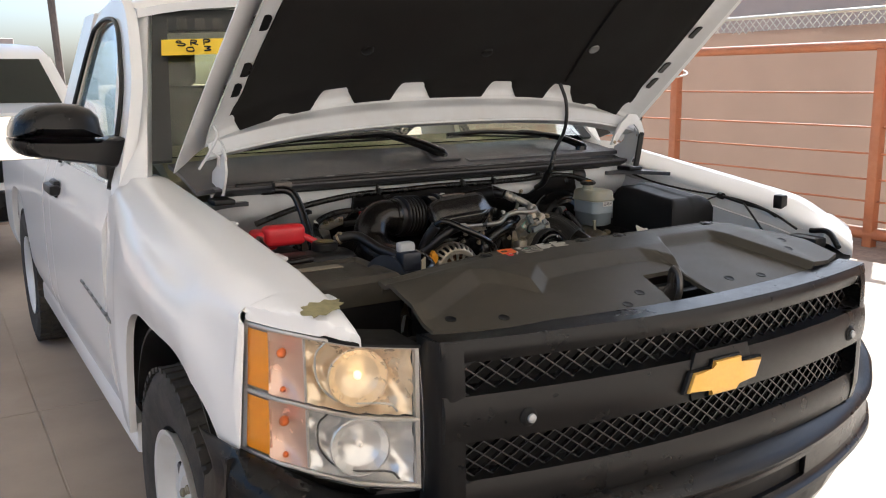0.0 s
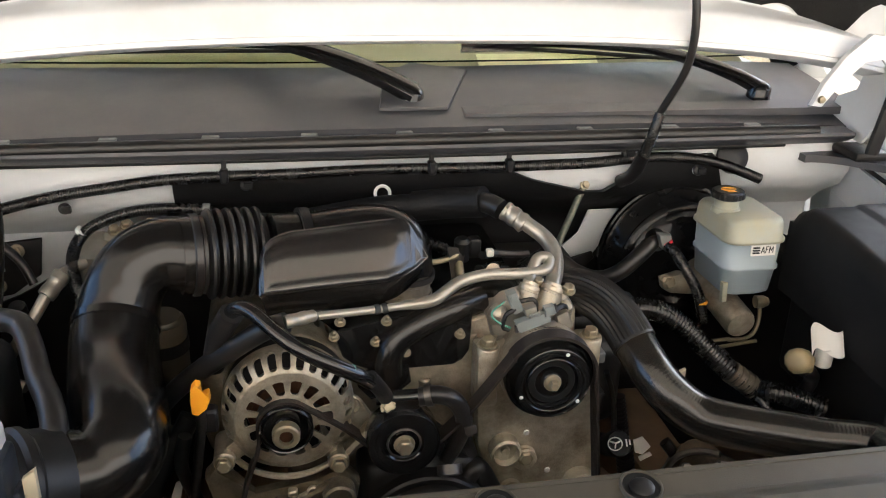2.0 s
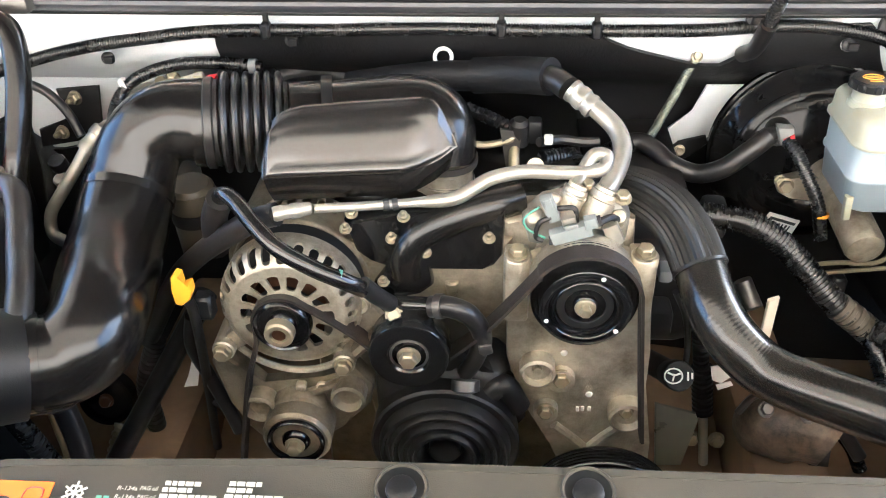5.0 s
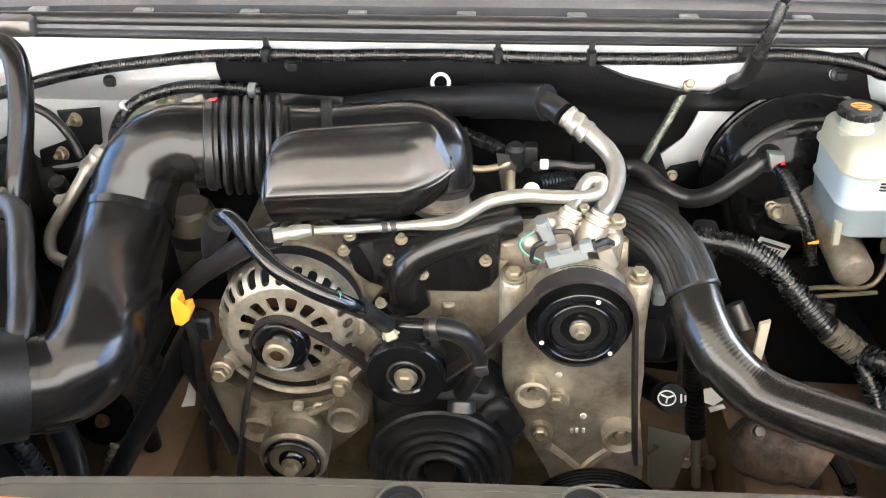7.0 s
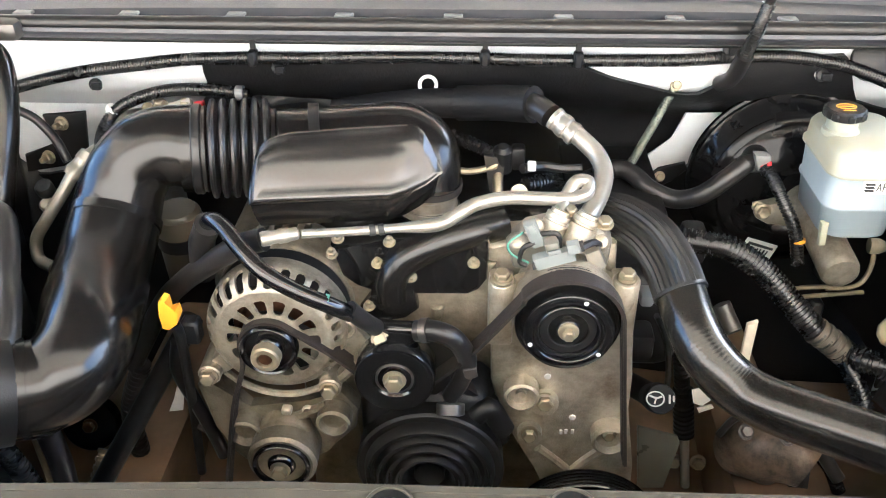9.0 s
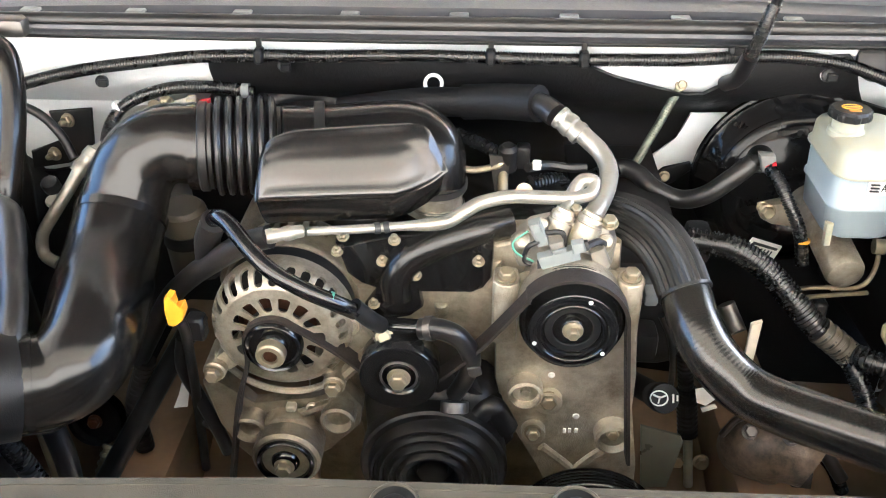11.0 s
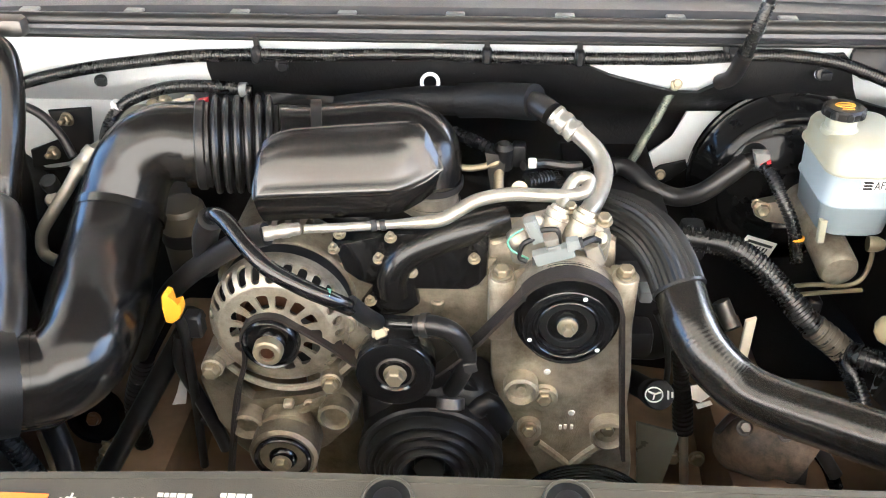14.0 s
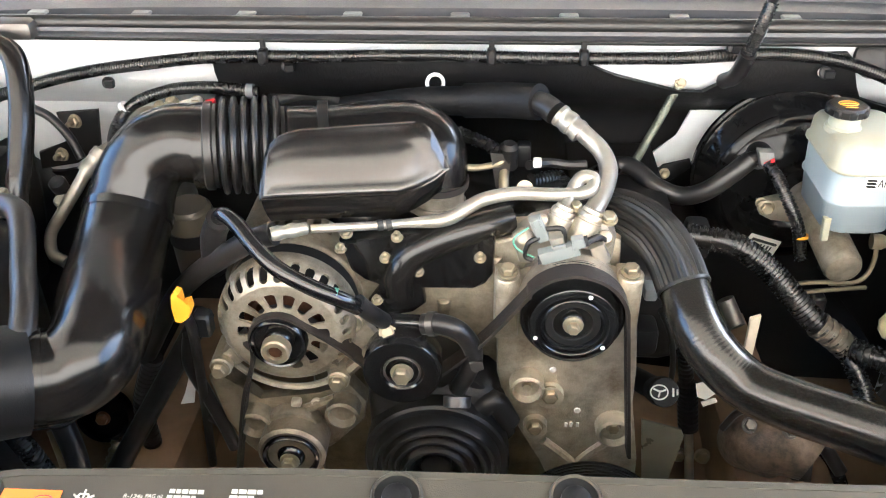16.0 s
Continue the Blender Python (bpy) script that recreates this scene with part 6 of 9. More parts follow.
REAR = [(-0.150, 0.040), (-0.148, 0.060), (-0.140, 0.071), (-0.128, 0.0770), (-0.112, 0.0795), (-0.098, 0.0800), (-0.082, 0.0800), (-0.068, 0.0795), (-0.064, 0.0780)]
part("rear_housing", slotted_shell(REAR, lambda a: (3, 5) if math.sin(a) > -0.2 else None, 30, 0.55), CASTD, alt, smooth=32)


part("brush_terminal", merge(lathe([(-0.01, 0.012), (0.012, 0.011), (0.016, 0.006)], AC + V(0.066, 0.095, 0.050), (0.3, -0.5, 0.8), 16), rbox(AC.x + 0.058, AC.x + 0.090, 2.06, 2.10, AC.z + 0.02, AC.z + 0.05, 0.006)), CASTD, alt)
arm = part("mount_arm", plate([(-0.119, 2.028, 0.972), (-0.094, 2.028, 0.948), (-0.080, 2.028, 0.924), (-0.085, 2.028, 0.890), (-0.112, 2.028, 0.878), (-0.130, 2.028, 0.902)], 0.012, 0.003), CAST, alt)
part("arm_eye", lathe([(0, 0.0125), (0.005, 0.0122), (0.006, 0.010), (0.002, 0.007), (0.002, 0.001)], (-0.108, 2.014, 0.953), (0, -1, 0.1), 20), CAST, arm)
for px in ((-0.262, 1.985, 0.902), (-0.127, 1.985, 0.887)):
    b = V(px)
    part("mount_ear", merge(lathe([(-0.05, 0.0135), (-0.002, 0.013), (0.0, 0.011)], b, (0, -1, 0), 20), plate([b + V(0.0, 0.03, 0.012), b + (AC - b) * 0.35 + V(0, 0.03, 0.02), b + (AC - b) * 0.4 + V(0, 0.03, -0.015), b + V(0.004, 0.03, -0.012)], 0.02, 0.003)), CAST, alt)
    bolt(alt, b, (0, -1, 0.1), 0.0088)
pulley("alternator_pulley", AC + V(-0.004, -0.016, -0.006), 0.032, alt, SATIN, 0.2, 0.026)
part("pulley_nut", lathe([(0, 0.0165), (0.010, 0.016), (0.012, 0.014), (0.012, 0.009), (0.006, 0.0085), (0.005, 0.001)], AC + V(-0.004, -0.018, -0.006), (0, -1, 0), 28), STEEL, alt)
part("nut_core", lathe([(0, 0.008), (0.008, 0.0075)], AC + V(-0.004, -0.019, -0.006), (0, -1, 0), 14), COPPER, alt)
part("lower_lip", lathe([(-0.020, 0.066), (-0.010, 0.0665), (-0.007, 0.064), (-0.012, 0.058)], AC + V(0, 0.006, -0.010), (0, -1, 0), 56, cap=False), CASTD, alt)

# alternator bracket with belt tensioner
brk = thing("alternator_bracket", (-0.200, 2.030, 0.794), "cast aluminium bracket below the alternator", "bracket")
part("bracket_casting", plate([(-0.289, 2.030, 0.864), (-0.273, 2.030, 0.882), (-0.231, 2.030, 0.830), (-0.154, 2.030, 0.843), (-0.124, 2.030, 0.871), (-0.099, 2.030, 0.836), (-0.105, 2.030, 0.804), (-0.139, 2.030, 0.769), (-0.162, 2.030, 0.748), (-0.246, 2.030, 0.744), (-0.261, 2.030, 0.763), (-0.274, 2.030, 0.801)], 0.022, 0.006), CASTD, brk)
for p, r in (((-0.234, 2.000, 0.810), 0.021), ((-0.127, 2.000, 0.831), 0.021)):
    part("boss_cup", lathe([(-0.01, r), (0.012, r * 0.96), (0.014, r * 0.8), (0.004, r * 0.66), (0.0, 0.004)], p, (0, -1, 0), 26), CASTD, brk)
part("boss_pin", rbox(-0.190, -0.178, 1.998, 2.012, 0.832, 0.841, 0.002, 1), CASTB, brk)
part("boss_ring", lathe([(0, 0.0075), (0.004, 0.0073), (0.005, 0.0055), (0.001, 0.004), (0.001, 0.001)], (-0.159, 2.006, 0.835), (0, -1, 0.1), 18), CASTB, brk)
part("arc_lip", tube([(AC.x + 0.083 * math.cos(a), 2.006, AC.z - 0.010 + 0.083 * math.sin(a)) for a in lin(radians(218), radians(322), 12)], 0.0042, 8, 3), CASTB, brk)
part("rib", tube([(-0.241, 2.004, 0.813), (-0.192, 2.004, 0.819), (-0.136, 2.004, 0.845)], 0.006, 8, 4), CASTD, brk)
part("rib", tube([(-0.119, 2.004, 0.889), (-0.084, 2.004, 0.928), (-0.078, 2.010, 0.939)], 0.012, 8, 4, flat=0.6), CASTD, brk)
tens = thing("belt_tensioner", (-0.196, 1.985, 0.761), "aluminium belt tensioner with a black pulley", "tensioner")
TC = V((-0.188, 1.962, 0.785))
part("tensioner_body", merge(lathe([(-0.075, 0.040), (-0.008, 0.041), (-0.004, 0.037)], TC, (0, -1, 0), 36), plate([TC + V(-0.038, 0.062, 0.0), TC + V(-0.030, 0.062, 0.034), TC + V(-0.014, 0.062, 0.046), TC + V(0.014, 0.062, 0.046), TC + V(0.030, 0.062, 0.034), TC + V(0.038, 0.062, 0.0)], 0.035, 0.008)), CASTD, tens)
pulley("tensioner_pulley", TC + V(0, -0.002, 0), 0.034, tens, SATIN, 0.4, 0.02, False)
bolt(tens, TC + V(0, -0.004, 0), (0, -1, 0), 0.0095)

# idler, crank and steering pump pulleys
idler = thing("idler_pulley", (-0.050, 1.962, 0.920), "smooth black idler pulley with a plated hub bolt", "pulley", "belt pulleys")
IC = V((-0.050, 1.962, 0.922))
part("idler_wheel", lathe([(-0.034, 0.03), (-0.034, 0.0425), (-0.032, 0.044), (-0.003, 0.044), (-0.0005, 0.0425), (0.0, 0.040), (-0.0015, 0.032), (-0.0015, 0.024), (-0.004, 0.0215)], IC, (0, -1, 0), 48), SATIN, idler)
part("hub_ring", lathe([(-0.006, 0.0215), (-0.003, 0.0212), (-0.002, 0.0195), (-0.005, 0.0180), (-0.005, 0.010)], IC, (0, -1, 0), 32), DARKSTEEL, idler)
bolt(idler, IC + V(0, 0.002, 0), (0, -1, 0), 0.0102)
crank = thing("crank_pulley", (-0.015, 1.962, 0.768), "large black stepped crankshaft pulley", "pulley", "belt pulleys")
CC = V((-0.015, 1.962, 0.768))
CRANKP = [(-0.05, 0.07), (-0.05, 0.087), (-0.022, 0.088), (-0.019, 0.085), (-0.019, 0.078)]
for i in range(4):
    r = 0.076 - 0.0115 * i
    CRANKP += [(-0.008 + 0.003 * i, r), (-0.004 + 0.003 * i, r - 0.002), (-0.004 + 0.003 * i, r - 0.005), (-0.009 + 0.003 * i, r - 0.0065), (-0.009 + 0.003 * i, r - 0.010)]
part("crank_wheel", lathe(CRANKP + [(-0.004, 0.028), (-0.02, 0.024), (-0.02, 0.018)], CC, (0, -1, 0), 72), BLACK, crank)
part("crank_hub", lathe([(-0.022, 0.019), (-0.010, 0.018), (-0.008, 0.010)], CC, (0, -1, 0), 30), BLACK, crank)
steer = thing("steering_pump_pulley", (0.173, 1.962, 0.759), "black power steering pump pulley", "pulley", "belt pulleys")
SC = V((0.173, 1.962, 0.681))
pulley("pump_wheel", SC, 0.088, steer, SATIN, 0.5, 0.03)

# ---- compressor and its bracket ----
KC = V((0.134, 1.976, 0.983))
acb = thing("compressor_bracket", (0.151, 2.050, 0.772), "cast aluminium accessory bracket with bolts, holding the compressor", "bracket")
casting = plate([(0.052, 2.050, 0.993), (0.091, 2.050, 1.010), (0.181, 2.050, 1.013), (0.209, 2.050, 0.998), (0.218, 2.050, 0.885), (0.219, 2.050, 0.832), (0.234, 2.050, 0.737), (0.238, 2.050, 0.675), (0.133, 2.050, 0.670), (0.117, 2.050, 0.731), (0.091, 2.050, 0.770), (0.069, 2.050, 0.811), (0.055, 2.050, 0.870)], 0.022, 0.005)
part("bracket_casting", casting, CASTB, acb)
part("rear_casting", plate([(0.047, 2.120, 1.031), (0.075, 2.120, 1.032), (0.163, 2.120, 1.040), (0.191, 2.120, 1.035), (0.196, 2.120, 0.949), (0.053, 2.120, 0.945)], 0.05, 0.006), CASTB, acb)
for px, w in (((0.064, 2.030, 1.010), 0.017), ((0.198, 2.030, 1.014), 0.017)):
    p = V(px)
    part("bolt_column", merge(lathe([(-0.09, 0.0145), (0.0, 0.0150), (0.002, 0.0135)], p, (0, -0.15, 1), 20), rbox(p.x - 0.014, p.x + 0.014, p.y - 0.008, p.y + 0.03, p.z - 0.085, p.z - 0.002, 0.005)), CASTB, acb)
    bolt(acb, p + V(0, 0, 0.003), (0, -0.15, 1), 0.0088)
for px in ((0.054, 2.100, 1.031), (0.179, 2.100, 1.041)):
    p = V(px)
    part("bolt_column", rbox(p.x - 0.013, p.x + 0.013, p.y - 0.02, p.y + 0.03, p.z - 0.06, p.z, 0.004), CASTB, acb)
    bolt(acb, p, (0, -0.3, 1), 0.0085)
for px, r in (((0.091, 2.020, 0.860), 0.021), ((0.199, 2.020, 0.794), 0.0225)):
    part("boss_cup", lathe([(-0.012, r), (0.010, r * 0.97), (0.012, r * 0.82), (0.003, r * 0.7), (0.001, r * 0.3), (0.006, r * 0.25), (0.006, 0.001)], px, (0, -1, 0), 28), CASTB, acb)
for px, r in (((0.119, 2.020, 0.847), 0.0095), ((0.103, 2.015, 0.799), 0.0085), ((0.197, 2.014, 0.804), 0.0075)):
    bolt(acb, px, (0, -1, 0.1), r)
part("boss_collar", lathe([(-0.01, 0.017), (0.006, 0.0165), (0.007, 0.014)], (0.119, 2.024, 0.842), (0, -1, 0), 24), CASTB, acb)
part("boss_collar", lathe([(-0.01, 0.015), (0.006, 0.0145), (0.007, 0.012)], (0.104, 2.022, 0.792), (0, -1, 0), 24), CASTB, acb)
part("rib", tube([(0.115, 2.026, 0.765), (0.145, 2.026, 0.737), (0.157, 2.026, 0.723)], 0.006, 8, 4), CASTB, acb)
part("rib", tube([(0.192, 2.026, 0.764), (0.173, 2.026, 0.744), (0.157, 2.026, 0.723)], 0.006, 8, 4), CASTB, acb)
for px in ((0.121, 2.027, 0.879), (0.154, 2.027, 0.816), (0.134, 2.060, 1.023)):
    part("paint_dot", lathe([(0, 0.0042), (0.0018, 0.0036), (0.0024, 0.001)], px, (0, -1, 0), 12), LABELW, acb)
for p in (V(0.142, 2.027, 0.791), V(0.148, 2.027, 0.792), V(0.156, 2.027, 0.792)):
    part("cast_mark", rbox(p.x - 0.0018, p.x + 0.0018, p.y - 0.001, p.y + 0.001, p.z - 0.0035, p.z + 0.0035, 0.0004, 1), LABELW, acb)

comp = thing("air_conditioning_compressor", tuple(KC + V(0, 0.05, -0.05)), "aluminium compressor with a black clutch pulley", "compressor")
part("compressor_body", lathe([(-0.150, 0.045), (-0.14, 0.054), (-0.10, 0.056), (-0.095, 0.052), (-0.06, 0.053), (-0.055, 0.058), (-0.030, 0.058), (-0.025, 0.05)], KC, (0, -1, 0.03), 44), CAST, comp)
KB = KC + V(0, 0.013, 0.001)
part("clutch_pulley", lathe([(-0.030, 0.036), (-0.030, 0.0540)] + [q for k in range(6) for q in ((-0.029 + k * 0.0042, 0.0560), (-0.0274 + k * 0.0042, 0.0538), (-0.0262 + k * 0.0042, 0.0560))] + [(-0.002, 0.0565), (0.0, 0.0556), (0.0006, 0.0540), (-0.0012, 0.0525), (-0.0012, 0.0500), (-0.004, 0.0480), (-0.004, 0.030)], KB, (0, -1, 0), 72), SATIN, comp)
plate_c = part("clutch_plate", lathe([(-0.010, 0.0455), (-0.0005, 0.0478), (0.0012, 0.0476), (0.0022, 0.0462), (0.0022, 0.0385), (0.0010, 0.0372), (-0.0006, 0.0366), (-0.0006, 0.0352), (0.0012, 0.0346), (0.0020, 0.0334), (0.0016, 0.0318), (-0.0045, 0.0300), (-0.0050, 0.0215), (-0.0065, 0.0205), (-0.0065, 0.0135), (-0.003, 0.0120), (-0.002, 0.0105), (-0.002, 0.006)], KC, (0, -1, 0), 72), SATIN, comp)
part("rubber_web", lathe([(-0.005, 0.0300), (-0.0036, 0.0290), (-0.0036, 0.0222), (-0.005, 0.0212)], KC, (0, -1, 0), 48, cap=False), CAPB, plate_c)
part("hub_washer", lathe([(-0.003, 0.0112), (0.0, 0.0108), (0.001, 0.0095), (0.001, 0.004)], KC, (0, -1, 0), 30), STEEL, comp)
part("hub_bolt", lathe([(0, 0.0066), (0.007, 0.0066), (0.0085, 0.0052), (0.0078, 0.002)], KC + V(0, -0.001, 0), (0, -1, 0), 6), STEEL, comp)
for a in (69, 201, 321):
    part("rivet", lathe([(0, 0.0026), (0.0010, 0.0023), (0.0014, 0.001)], KC + V(0.0424 * math.cos(radians(a)), -0.0021, 0.0424 * math.sin(radians(a))), (0, -1, 0), 12), LABELW, comp)
part("valve_head", plate([(0.068, 2.080, 1.039), (0.089, 2.080, 1.061), (0.123, 2.080, 1.071), (0.169, 2.080, 1.067), (0.183, 2.080, 1.045), (0.181, 2.080, 1.015), (0.137, 2.080, 0.999), (0.076, 2.080, 1.009)], 0.026, 0.008), ALU, comp)
for p, r in (((0.122, 2.062, 1.071), 0.0135), ((0.152, 2.060, 1.068), 0.0150)):
    part("pipe_fitting", lathe([(-0.03, r * 1.05), (-0.004, r * 1.05), (-0.003, r * 0.94), (-0.001, r * 0.94), (0.0, r), (0.004, r), (0.0055, r * 0.94), (0.006, r * 0.80), (0.010, r * 0.76)], p, (0.38, 0.30, 0.85), 28), CAST, comp)
for p, r in (((0.080, 2.048, 1.049), 0.011), ((0.100, 2.050, 1.069), 0.008), ((0.169, 2.050, 1.049), 0.010)):
    part("head_boss", lathe([(-0.02, r * 1.1), (0.0, r), (0.004, r * 0.7), (0.005, r * 0.3)], p, (0, -0.7, 0.7), 16), CAST, comp)
part("connector", plate([(0.095, 2.030, 1.045), (0.136, 2.030, 1.059), (0.141, 2.030, 1.045), (0.101, 2.030, 1.031)], 0.012, 0.002), PLUGW, comp, "pale grey wiring connector")
part("connector", merge(plate([(0.084, 2.040, 1.080), (0.096, 2.040, 1.084), (0.108, 2.040, 1.057), (0.096, 2.040, 1.052)], 0.012, 0.002), plate([(0.087, 2.030, 1.082), (0.094, 2.030, 1.085), (0.098, 2.030, 1.075), (0.091, 2.030, 1.072)], 0.006, 0.001)), PLUGW, comp, "pale grey wiring connector")
part("connector_collar", plate([(0.129, 2.024, 1.066), (0.141, 2.024, 1.069), (0.145, 2.024, 1.058), (0.132, 2.024, 1.053)], 0.010, 0.002), PLUGW, comp)
part("lock_tab", plate([(0.110, 2.016, 1.058), (0.123, 2.016, 1.062), (0.124, 2.016, 1.058), (0.111, 2.016, 1.054)], 0.003, 0.0005), GREY, comp)
part("plug_block", plate([(0.106, 2.035, 1.062), (0.121, 2.035, 1.066), (0.124, 2.035, 1.053), (0.110, 2.035, 1.050)], 0.014, 0.003), ALU, comp)
part("connector_lead", tube([(0.097, 2.030, 1.060), (0.085, 2.030, 1.052), (0.082, 2.030, 1.036), (0.090, 2.030, 1.031)], 0.0028, 6, 5), BLACK, comp)
part("foil_wrap", plate([(0.151, 2.045, 1.044), (0.166, 2.045, 1.051), (0.176, 2.045, 1.029), (0.168, 2.045, 1.016), (0.158, 2.045, 1.024)], 0.012, 0.004), ALU, comp)
part("connector_lead", tube([(0.100, 2.035, 1.067), (0.120, 2.030, 1.071), (0.124, 2.030, 1.053)], 0.0028, 6, 5), BLACK, comp)
part("connector_lead", tube([(0.092, 2.030, 1.034), (0.073, 2.030, 1.045), (0.070, 2.040, 1.052), (0.085, 2.040, 1.066)], 0.0012, 6, 5), BEAMB, comp)
part("connector_lead", tube([(0.145, 2.030, 1.054), (0.161, 2.040, 1.055), (0.172, 2.050, 1.042)], 0.004, 6, 5), BLACK, comp)
part("clip", plate([(0.095, 2.025, 1.040), (0.104, 2.025, 1.041), (0.105, 2.025, 1.033), (0.096, 2.025, 1.031)], 0.005, 0.001), INK, comp)
part("clip", plate([(0.140, 2.025, 1.065), (0.146, 2.025, 1.067), (0.149, 2.025, 1.056), (0.142, 2.025, 1.054)], 0.005, 0.001), INK, comp)
bolt(comp, (0.172, 2.055, 1.069), (0, -0.4, 1), 0.0075)
bolt(comp, (0.137, 2.070, 1.075), (0, -0.4, 1), 0.006)

# ---- drive belt ----
def ribbon(pts, y0, y1, th=0.0035):
    path = spline([V(p[0], 0, p[1]) for p in pts], 6)
    bm = bmesh.new()
    rows = []
    for i, p in enumerate(path):
        t = (path[min(i + 1, len(path) - 1)] - path[max(i - 1, 0)]).normalized()
        nrm = V(-t.z, 0, t.x)
        rows.append([bm.verts.new((p.x + nrm.x * o, y, p.z + nrm.z * o)) for o, y in ((0, y0), (0, y1), (th, y1), (th, y0))])
    for a, b in zip(rows, rows[1:]):
        for k in range(4):
            bm.faces.new((a[k], a[(k + 1) % 4], b[(k + 1) % 4], b[k]))
    return bm


def arc(c, r, a0, a1, n=7):
    return [(c.x + r * math.cos(radians(a)), c.z + r * math.sin(radians(a))) for a in lin(a0, a1, n)]


AP = AC + V(-0.004, 0, -0.006)
belt = thing("drive_belt", tuple(IC), "dark ribbed rubber accessory drive belt", "belt")
run = [(-0.268, 0.705), (-0.256, 0.770), (-0.238, 0.860), (AP.x - 0.0325, AP.z - 0.03)] + arc(AP, 0.0315, 180, 45) + [((AP.x + IC.x) / 2 - 0.005, (AP.z + IC.z) / 2 + 0.004), (IC.x - 0.040, IC.z - 0.016)] + arc(IC, 0.0445, 210, 320) + [((IC.x + KC.x) / 2 - 0.01, (IC.z + KC.z) / 2 - 0.012), (KC.x - 0.050, KC.z + 0.026)] + arc(KC, 0.0575, 145, 0, 10) + [(KC.x + 0.068, KC.z - 0.10), (KC.x + 0.079, KC.z - 0.20)]
part("belt_run", ribbon(run, 1.981, 2.004), BELT, belt, smooth=60)
for k in range(5):
    part("belt_rib", ribbon([(x, z) for x, z in run], 1.983 + k * 0.0044, 1.9853 + k * 0.0044, -0.0012), BELT, belt, smooth=60)

# ---- air intake ----
intake = thing("air_intake", (-0.332, 2.000, 1.073), "glossy black moulded air intake duct with bellows and resonator box", "air intake")
DUCT = [(-0.296, 2.160, 1.099), (-0.328, 2.160, 1.102), (-0.357, 2.152, 1.093), (-0.378, 2.138, 1.068), (-0.389, 2.112, 1.029), (-0.384, 2.055, 1.006), (-0.371, 1.985, 1.000), (-0.358, 1.930, 0.998), (-0.360, 1.899, 0.990), (-0.381, 1.880, 0.981), (-0.420, 1.862, 0.986)]
part("elbow_duct", tube(DUCT, 0.047, 32, 8, taper=lambda t: 1.0 + 0.12 * easy(0.15, 0.42, t) - 0.10 * easy(0.62, 0.85, t), flat=1.0), GLOSS, intake, smooth=60)
bel0, bel1 = V((-0.301, 2.160, 1.098)), V((-0.207, 2.182, 1.091))
axis = (bel1 - bel0)
prof = [(0.0, 0.048), (0.004, 0.053), (0.012, 0.053), (0.014, 0.050)]
L0 = axis.length
prof += [(0.018, 0.051), (0.020, 0.046)]
for k in range(6):
    s0 = 0.020 + k * (L0 - 0.024) / 6
    p6 = (L0 - 0.024) / 6
    prof += [(s0, 0.046), (s0 + p6 * 0.25, 0.0575), (s0 + p6 * 0.5, 0.0590), (s0 + p6 * 0.75, 0.0575), (s0 + p6 * 0.98, 0.046)]
prof += [(L0, 0.046)]
part("bellows", lathe(prof, bel0, axis, 48), RUBBER, intake)
part("duct_collar", lathe([(-0.004, 0.045), (-0.004, 0.0505), (0.004, 0.0515), (0.012, 0.0505), (0.012, 0.045)], (-0.307, 2.159, 1.099), axis, 48), GLOSS, intake)
RES = [(-0.197, 2.155, 1.107), (-0.156, 2.165, 1.104), (-0.103, 2.178, 1.105), (-0.066, 2.186, 1.105), (-0.042, 2.184, 1.101), (-0.027, 2.172, 1.088), (-0.025, 2.158, 1.052)]
part("resonator_tube", tube(RES, 0.047, 32, 8, taper=lambda t: 0.92 - 0.06 * t), GLOSS, intake)
clamp_ring(intake, [(-0.169, 2.162, 1.105), (-0.155, 2.165, 1.104), (-0.136, 2.168, 1.104)], 0.5, 0.0455, 0.012, BLACK, "tube_band")
part("hose_clamp", lathe([(0, 0.039), (0.0, 0.0412), (0.008, 0.0412), (0.008, 0.039)], (-0.024, 2.157, 1.056), (0.05, 0, 1), 36, cap=False), DARKSTEEL, intake)
EDGE_LO = [(-0.212, 2.056, 1.080), (-0.163, 2.053, 1.086), (-0.102, 2.053, 1.090), (-0.058, 2.056, 1.091), (-0.040, 2.066, 1.0925), (-0.020, 2.080, 1.098), (-0.003, 2.091, 1.107)]
EDGE_HI = [(-0.2125, 2.070, 1.098), (-0.2115, 2.082, 1.110), (-0.209, 2.092, 1.121), (-0.204, 2.099, 1.130), (-0.196, 2.1035, 1.1365), (-0.186, 2.1055, 1.1405), (-0.171, 2.107, 1.144), (-0.106, 2.110, 1.149), (-0.050, 2.1125, 1.1525), (-0.038, 2.113, 1.1530), (-0.030, 2.1120, 1.1515), (-0.024, 2.1100, 1.1470), (-0.016, 2.1050, 1.1330), (-0.009, 2.0990, 1.1190), (-0.003, 2.092, 1.109)]
lo_y, lo_z = curve_of([(p[0], p[1]) for p in EDGE_LO]), curve_of([(p[0], p[2]) for p in EDGE_LO])
hi_y, hi_z = curve_of([(p[0], p[1]) for p in EDGE_HI]), curve_of([(p[0], p[2]) for p in EDGE_HI])
BX0, BX1 = EDGE_LO[0][0], EDGE_LO[-1][0]


